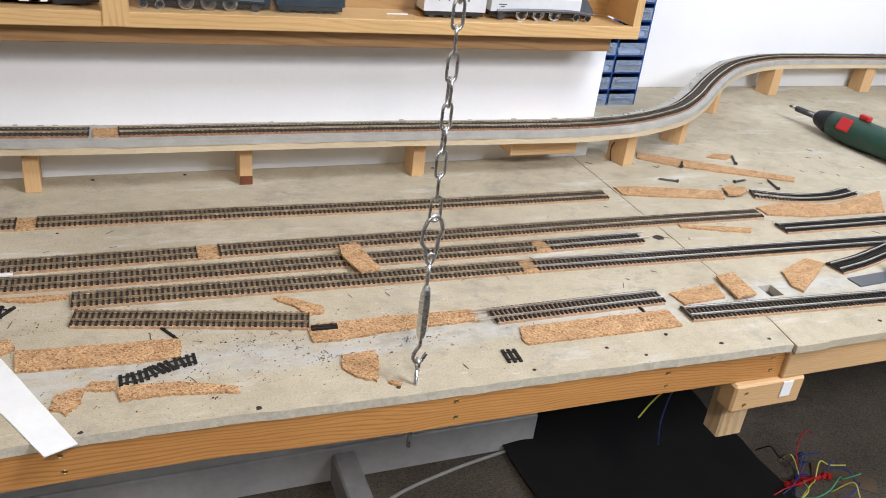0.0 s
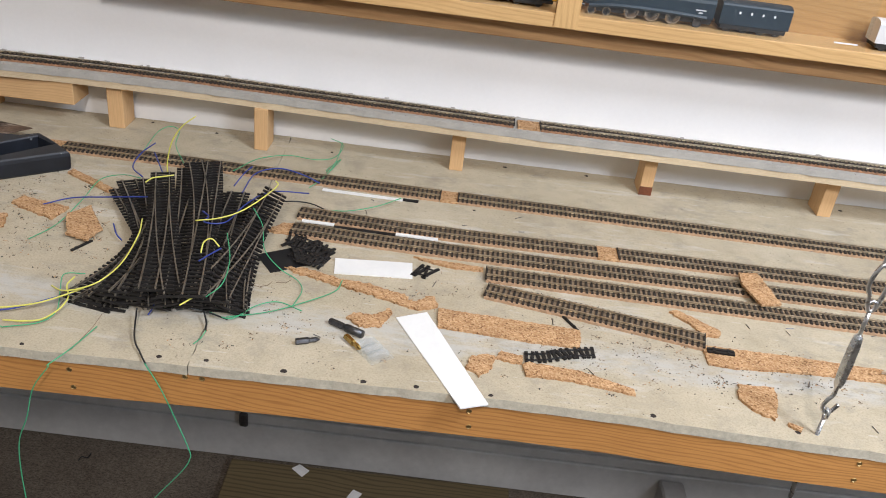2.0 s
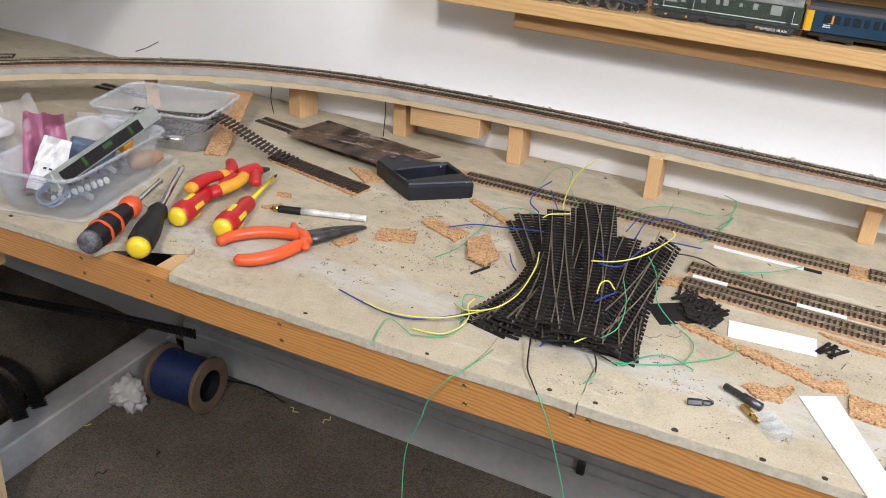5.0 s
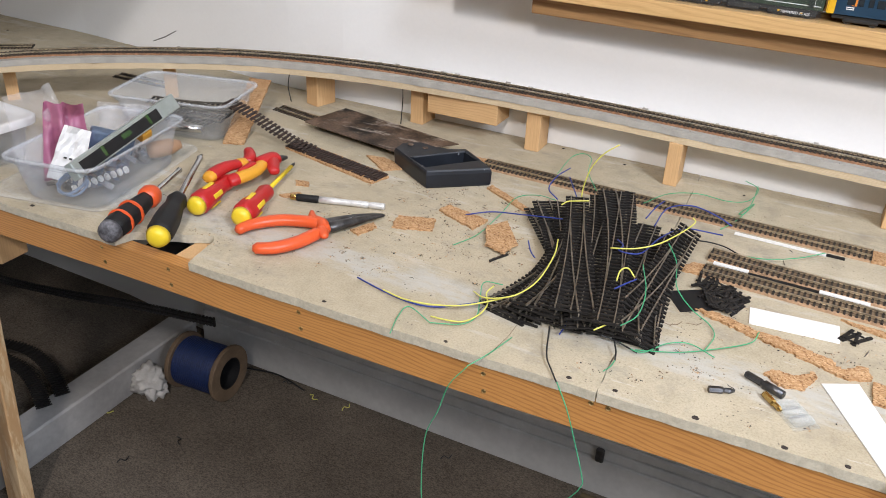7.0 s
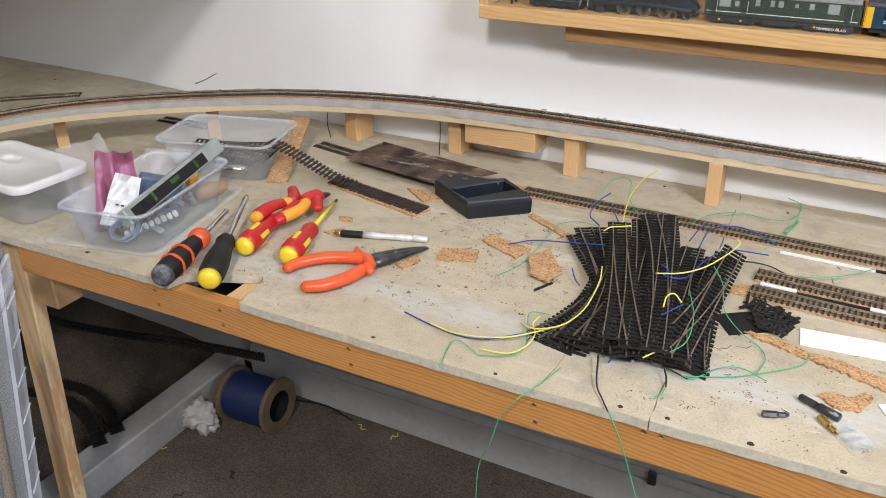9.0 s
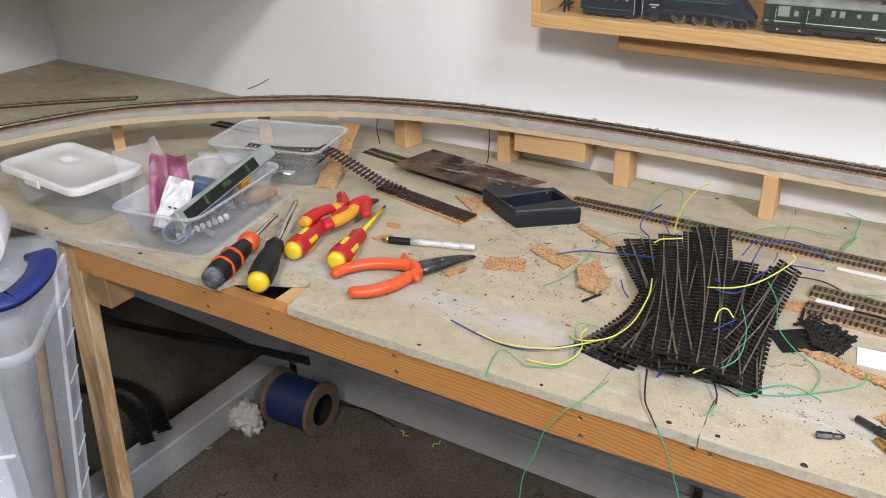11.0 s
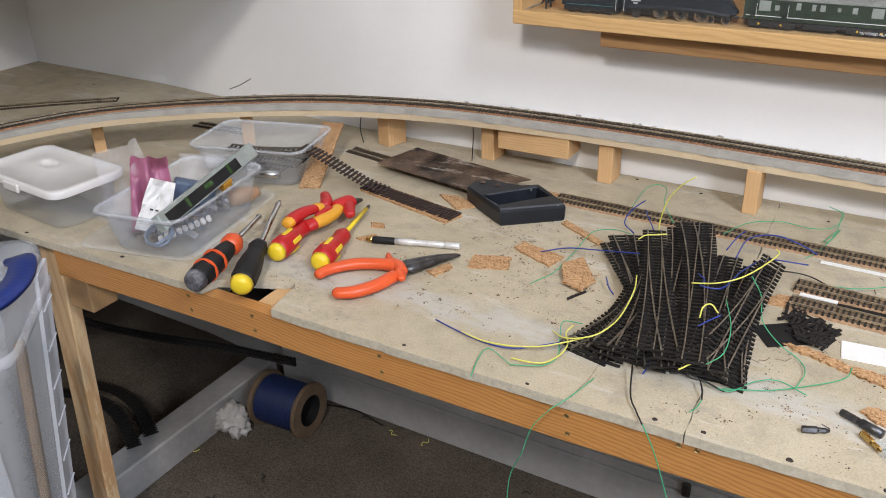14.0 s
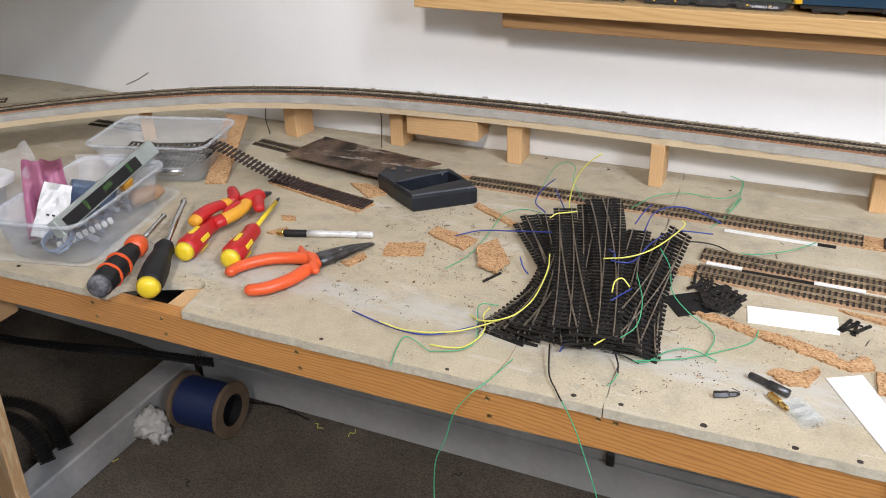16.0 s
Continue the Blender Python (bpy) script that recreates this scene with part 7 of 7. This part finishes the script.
ring = [[bm.verts.new((-h[0] + d, h[1] + o, z)) for d, o in ((0.010, 0.0005), (0.010, 0.006), (0.066, 0.006), (0.066, 0.0005))] for h, z in ((lo, 0.02), (hi, 0.60), (box_at(0.66), 0.66))]
for a, b in zip(ring, ring[1:]):
    for k in range(4):
        bm.faces.new((a[k], a[(k + 1) % 4], b[(k + 1) % 4], b[k]))
bm.faces.new(ring[0][::-1]), bm.faces.new(ring[-1])
part("corner_column", bm, BOXM, st, "milky ribbed corner of the box")
for clear_part in st.children:
    clear_part.visible_shadow = False
inv = st.matrix_basis.inverted()
grip = [tuple(inv @ Vector(p)) for p in ((-0.437, -0.222, 0.022), (-0.418, -0.210, 0.033), (-0.406, -0.186, 0.036), (-0.429, -0.140, 0.036), (-0.469, -0.104, 0.035), (-0.510, -0.089, 0.022))]
GP = smooth_line(grip, 6)
bm = ribbon(bmesh.new(), GP, sides(GP), -0.017, 0.015, -0.005, 0.006)
bmesh.ops.bevel(bm, geom=[e for e in bm.edges if e.calc_length() > 0.0], offset=0.002, segments=2, affect="EDGES")
part("handle", bm, plain("royal_blue_plastic", (0.010, 0.032, 0.20), 0.5, fine=300, vary=0.1), st, "royal blue carrying handle", smooth=True)
PALEBOX = plain("pale_blue_white_card", (0.82, 0.85, 0.90), 0.6, fine=100, vary=0.1, coarse=12)
for y0, y1, z1 in ((-0.112, -0.042, 0.56), (-0.037, 0.035, 0.60), (0.040, 0.108, 0.58)):
    part("contents", B(0.005, y0, 0.012, 0.066, y1, z1, 0.006), PALEBOX, st, "pale boxes stored inside")
bm = B(-0.030, 0.098, 0.012, -0.012, 0.112, 0.58, 0.003)
for v in bm.verts:
    v.co.y += 0.10 * v.co.z
part("contents", bm, KRAFT0, st, "brown wooden strip stored inside")
part("contents", B(-0.068, -0.10, 0.012, -0.034, 0.08, 0.42, 0.006), STEEL_DARK, st, "dark things stored inside")
rollp = thing("paper_roll", "white paper roll lying on the storage box", "paper roll", lying((-0.613, -0.095, FLOOR + SH + 0.040), (-0.548, -0.147, FLOOR + SH + 0.040)))
part("core", lathe([(0.0145, 0.001), (0.016, 0.001), (0.016, 0.082), (0.0145, 0.082), (0.0145, 0.001)], 24), KRAFT0, rollp, "cardboard core")
part("roll", lathe([(0.016, 0), (0.037, 0), (0.039, 0.003), (0.039, 0.080), (0.037, 0.083), (0.016, 0.083), (0.016, 0)], 28), PAPER, rollp, smooth=True)

# ---- under the table ----
KRAFT = plain("brown_cardboard", (0.17, 0.115, 0.07), 0.8, fine=200, vary=0.15)
SPOOLB = plain("blue_wire_winding", (0.010, 0.027, 0.11), 0.5, fine=900, vary=0.3, coarse=200, bump=0.8)
sp = thing("wire_spool", "cardboard spool wound with blue wire on the carpet", "wire spool", lying((-0.670, 0.466, FLOOR + 0.063), (-0.546, 0.473, FLOOR + 0.063)))
part("winding", lathe([(0.036, 0.010), (0.054, 0.010)] + [(0.054 + 0.0007 * (k % 2), 0.010 + 0.105 * k / 40) for k in range(41)] + [(0.036, 0.115)], 36), SPOOLB, sp, "blue wire wound tight")
for z0 in (0.0, 0.115):
    part("flange", lathe([(0.036, z0), (0.062, z0), (0.063, z0 + 0.002), (0.063, z0 + 0.008), (0.062, z0 + 0.010), (0.036, z0 + 0.010), (0.036, z0)], 36), KRAFT, sp, "brown cardboard flange")
part("core", lathe([(0.034, 0.001), (0.036, 0.001), (0.036, 0.124), (0.034, 0.124), (0.034, 0.001)], 30), BLACKP, sp)
TISSUE = plain("grubby_tissue", (0.58, 0.56, 0.53), 0.9, fine=240, vary=0.12, coarse=40, bump=0.5)
ts = thing("tissue", "crumpled white tissue on the carpet", "tissue", pose(-0.712, 0.398, FLOOR + 0.03, 10, 20, 0))
part("paper", crumpled(4, 0.078, 0.066, 0.064, sharp=0.5), TISSUE, ts, smooth=True)
for x, y, c, a in ((-0.738, 0.299, "yellow", 20), (-0.392, 0.555, "yellow", -30), (-0.308, 0.562, "yellow", 70), (-0.60, 0.21, "black", 60), (-0.469, 0.569, "black", 10), (-0.544, 0.308, "black", 130), (-0.05, 0.53, "black", 40)):
    q = pose(x, y, FLOOR, 0, 0, a)
    wire(c, [tuple(q @ Vector(p)) for p in ((-0.012, 0, 0.002), (-0.004, 0.004, 0.005), (0.004, -0.002, 0.003), (0.013, 0.006, 0.003))], 0.0012, f"snipped end of {c} wire on the carpet")
wire("black", [(-0.62, 0.55, FLOOR + 0.008), (-0.5, 0.565, FLOOR + 0.02), (-0.42, 0.565, FLOOR + 0.004)], 0.002, "loose black wire on the carpet")
# flexible track hung under the table
t = thing("flexible_track", "long flexible track slung under the table", "model track")
P = resample(smooth_line([(-1.15, 0.34, -0.462), (-0.99, 0.31, -0.434), (-0.79, 0.30, -0.400), (-0.593, 0.30, -0.365), (-0.41, 0.30, -0.340)], 10), 0.008)
me = mesh_of("sleeper", B(-0.002, -0.003, -0.009, 0.002, 0.001, 0.009), SLEEPER_NEW)
for p in P:
    ob = new("sleeper", me)
    ob.parent = t
    ob.matrix_basis = pose(p.x, p.y, p.z, 0, 0, 0)
for o in (-0.0045, 0.0045):
    part("rail", tube([p + Vector((0, -0.004, o)) for p in P], 0.0016, 5), UNDER, t)
# curved track on the floor beam
for k, dy in enumerate((0.0, -0.045)):
    t = thing("curved_track", "curved black track piece lying on the floor beam", "model track", group="curved track under the table")
    P = resample(smooth_line([(-1.07, 0.285 + dy, FLOOR + 0.078), (-1.0, 0.302 + dy, FLOOR + 0.078), (-0.94, 0.303 + dy, FLOOR + 0.078), (-0.86, 0.28 + dy, FLOOR + 0.078), (-0.775, 0.235 + dy, FLOOR + 0.078)], 8), 0.0085)
    part("strip", ribbon(bmesh.new(), P, sides(P), -0.012, 0.012, 0.0, 0.0015), SLEEPER_NEW, t)
    for p, n in zip(P, sides(P)):
        ob = new("sleeper", SLEEPER_ME)
        ob.parent = t
        ob.matrix_basis = Matrix.Translation(p + Vector((0, 0, 0.0016))) @ Matrix.Rotation(math.atan2(n.y, n.x) - math.pi / 2, 4, "Z")
sock = thing("wall_clip", "small dark clip fixed above the skirting", "clip", pose(0.243, WALL - 0.021, -0.578, 90, 0, 0))
part("stub", B(-0.008, -0.016, 0.0, 0.008, 0.016, 0.01, 0.003), STEEL_DARK, sock)
pk = thing("floor_plank", "old greenish-brown plank lying on the carpet", "plank", pose(0.49, 0.49, FLOOR, 0, 0, 1))
part("plank", B(-0.265, -0.08, 0, 0.275, 0.075, 0.018, 0.002), wood("old_plank", (0.17, 0.135, 0.07), (0.07, 0.05, 0.025), 0, 60, 0.7, 0.6), pk)
for x, y, s in ((0.36, 0.55, 0.03), (0.47, 0.50, 0.028), (0.83, 0.53, 0.05)):
    c = thing("paper_scrap", "scrap of pale paper and card on the floor", "paper", pose(x, y, FLOOR + (0.0185 if x < 0.7 else 0.0005), 0, 0, x * 900), group="scraps on the floor")
    part("paper", slab([(-s * 0.5, -s * 0.3), (s * 0.5, -s * 0.35), (s * 0.45, s * 0.35), (-s * 0.4, s * 0.3)], 0, 0.001), PAPER if s < 0.04 else KRAFT, c)
wire("grey", [(1.05, 0.44, FLOOR + 0.004), (1.16, 0.51, FLOOR + 0.004), (1.30, 0.552, FLOOR + 0.004), (1.44, 0.578, FLOOR + 0.004), (1.60, 0.60, FLOOR + 0.006)], 0.004, "pale grey mains cable across the floor")
wire("grey", [(1.9, 0.86, FLOOR + 0.004), (2.1, 0.80, FLOOR + 0.004), (2.4, 0.83, FLOOR + 0.004)], 0.0035, "pale grey mains cable across the floor")
wire("yellow", [(1.385, 0.06, -0.06), (1.375, 0.09, -0.12), (1.358, 0.10, -0.158), (1.3424, 0.10, -0.182)], 0.0012, "yellow wire hanging under the board")
wire("blue", [(1.40, 0.06, -0.06), (1.395, 0.10, -0.13), (1.384, 0.10, -0.19), (1.3914, 0.10, -0.241)], 0.0011, "dark blue wire hanging under the board")
# black cloth over the floor in the alcove
bm = bmesh.new()
nx, ny = 26, 34
grid = [[bm.verts.new((1.43 + 0.55 * i / nx + 0.012 * noise.noise(Vector((i * 0.3, j * 0.3, 9))), -0.05 + 1.03 * j / ny, FLOOR + 0.006 + 0.010 * (1 + noise.noise(Vector((i * 0.22, j * 0.22, 4)))))) for j in range(ny + 1)] for i in range(nx + 1)]
for i in range(nx):
    for j in range(ny):
        bm.faces.new((grid[i][j], grid[i + 1][j], grid[i + 1][j + 1], grid[i][j + 1]))
cloth = thing("black_cloth", "rumpled black cloth spread on the floor", "cloth")
part("cloth", bm, BLACKCLOTH, cloth, smooth=True)
# wiring loom on the floor at the side
for k in range(11):
    c = ("red", "blue", "yellow", "blue", "black", "yellow", "green", "blue")[k % 8]
    r2 = random.Random(60 + k)
    p = Vector((1.93 + 0.013 * k + r2.uniform(-0.02, 0.02), 0.29 + r2.uniform(-0.03, 0.04), FLOOR + 0.01))
    h, pts = r2.uniform(-1.2, 0.9), []
    for i in range(6):
        pts.append(tuple(p))
        h += r2.uniform(-1.0, 1.0)
        p = p + Vector((0.035 * math.cos(h), 0.03 * math.sin(h), 0))
        p.z = FLOOR + 0.006 + r2.uniform(0.0, 0.05)
    wire(c, pts, 0.0016, f"tangled {c} wire in a loom on the floor")
for k in range(9):
    cn = thing("wire_connector", "red crimp connector on the floor wiring", "connector", pose(1.985 + 0.014 * k, 0.318 - 0.002 * (k % 3), FLOOR + 0.020 + 0.003 * (k % 2), 20 * k, 10, 30 * k), group="red connectors")
    part("shell", B(-0.008, -0.005, -0.005, 0.008, 0.005, 0.005, 0.002), RED, cn)
cb = thing("brown_board_offcut", "brown hardboard offcut on the carpet", "offcut", pose(2.15, 0.315, FLOOR, 0, 0, -38))
part("board", B(-0.07, -0.022, 0, 0.07, 0.022, 0.004, 0.001), KRAFT, cb)

# ---- cordless driver on the far board ----
DGREEN = plain("dark_green_tool_plastic", (0.012, 0.055, 0.035), 0.42, fine=400, vary=0.12)
dv = thing("electric_screwdriver", "green and black electric screwdriver with red buttons", "power tool", lying((2.122, 0.768, 0.030), (2.165, 0.44, 0.032)))
part("bit", lathe([(0, 0), (0.0015, 0), (0.003, 0.003), (0.003, 0.016), (0, 0.016)], 6), STEEL_DARK, dv)
part("bit_collar", lathe([(0, 0.010), (0.0045, 0.010), (0.0045, 0.022), (0, 0.022)], 12), STEEL, dv)
part("bit_sleeve", lathe([(0, 0.020), (0.006, 0.020), (0.0065, 0.022), (0.0065, 0.068), (0, 0.068)], 16), STEEL_DARK, dv, smooth=True)
part("chuck", lathe([(0, 0.066), (0.0055, 0.066), (0.0055, 0.075), (0, 0.075)], 14), STEEL, dv)
part("nose", lathe([(0, 0.074), (0.012, 0.075), (0.017, 0.082), (0.0225, 0.10), (0.027, 0.122), (0, 0.122)], 24), BLACKP, dv, "black nose cone", smooth=True)
part("body", lathe([(0, 0.118), (0.0265, 0.118), (0.029, 0.14), (0.031, 0.18), (0.030, 0.23), (0.027, 0.29), (0.025, 0.34), (0, 0.345)], 24), DGREEN, dv, "dark green body", smooth=True)
facing = dv.matrix_basis.to_3x3().inverted() @ Vector((-0.72, -0.45, 0.45))
facing.z = 0
q = facing.normalized().to_track_quat("X", "Z").to_matrix().to_4x4()
part("button", B(0.022, -0.014, 0.148, 0.0318, 0.014, 0.178, 0.003, seg=2), RED, dv, "red side panel", m=q)
part("switch", B(-0.006, 0.030, 0.175, 0.006, 0.041, 0.20, 0.002), RED, dv, "red switch")
# brown board and black part among the far tracks
pb = thing("grey_plate", "dark grey metal strip between the tracks", "plate", pose(1.72, 0.108, 0.0, 0, 0, 4))
part("plate", B(-0.055, -0.012, 0, 0.12, 0.012, 0.002), TRAIN_GREY, pb)
pm = thing("point_motor", "small black point motor on the board", "motor", pose(1.76, 0.118, 0.0022, 0, 0, 10))
part("case", B(-0.012, -0.008, 0, 0.012, 0.008, 0.014, 0.001), BLACKP, pm)
wk = thing("wire_twig", "thin twig of wire lying against the wall", "wire", kind="")
part("twig", tube([(-0.775, 0.598, 0.040), (-0.745, 0.599, 0.052), (-0.715, 0.600, 0.068)], 0.0009, 5), STEEL_DARK, wk)
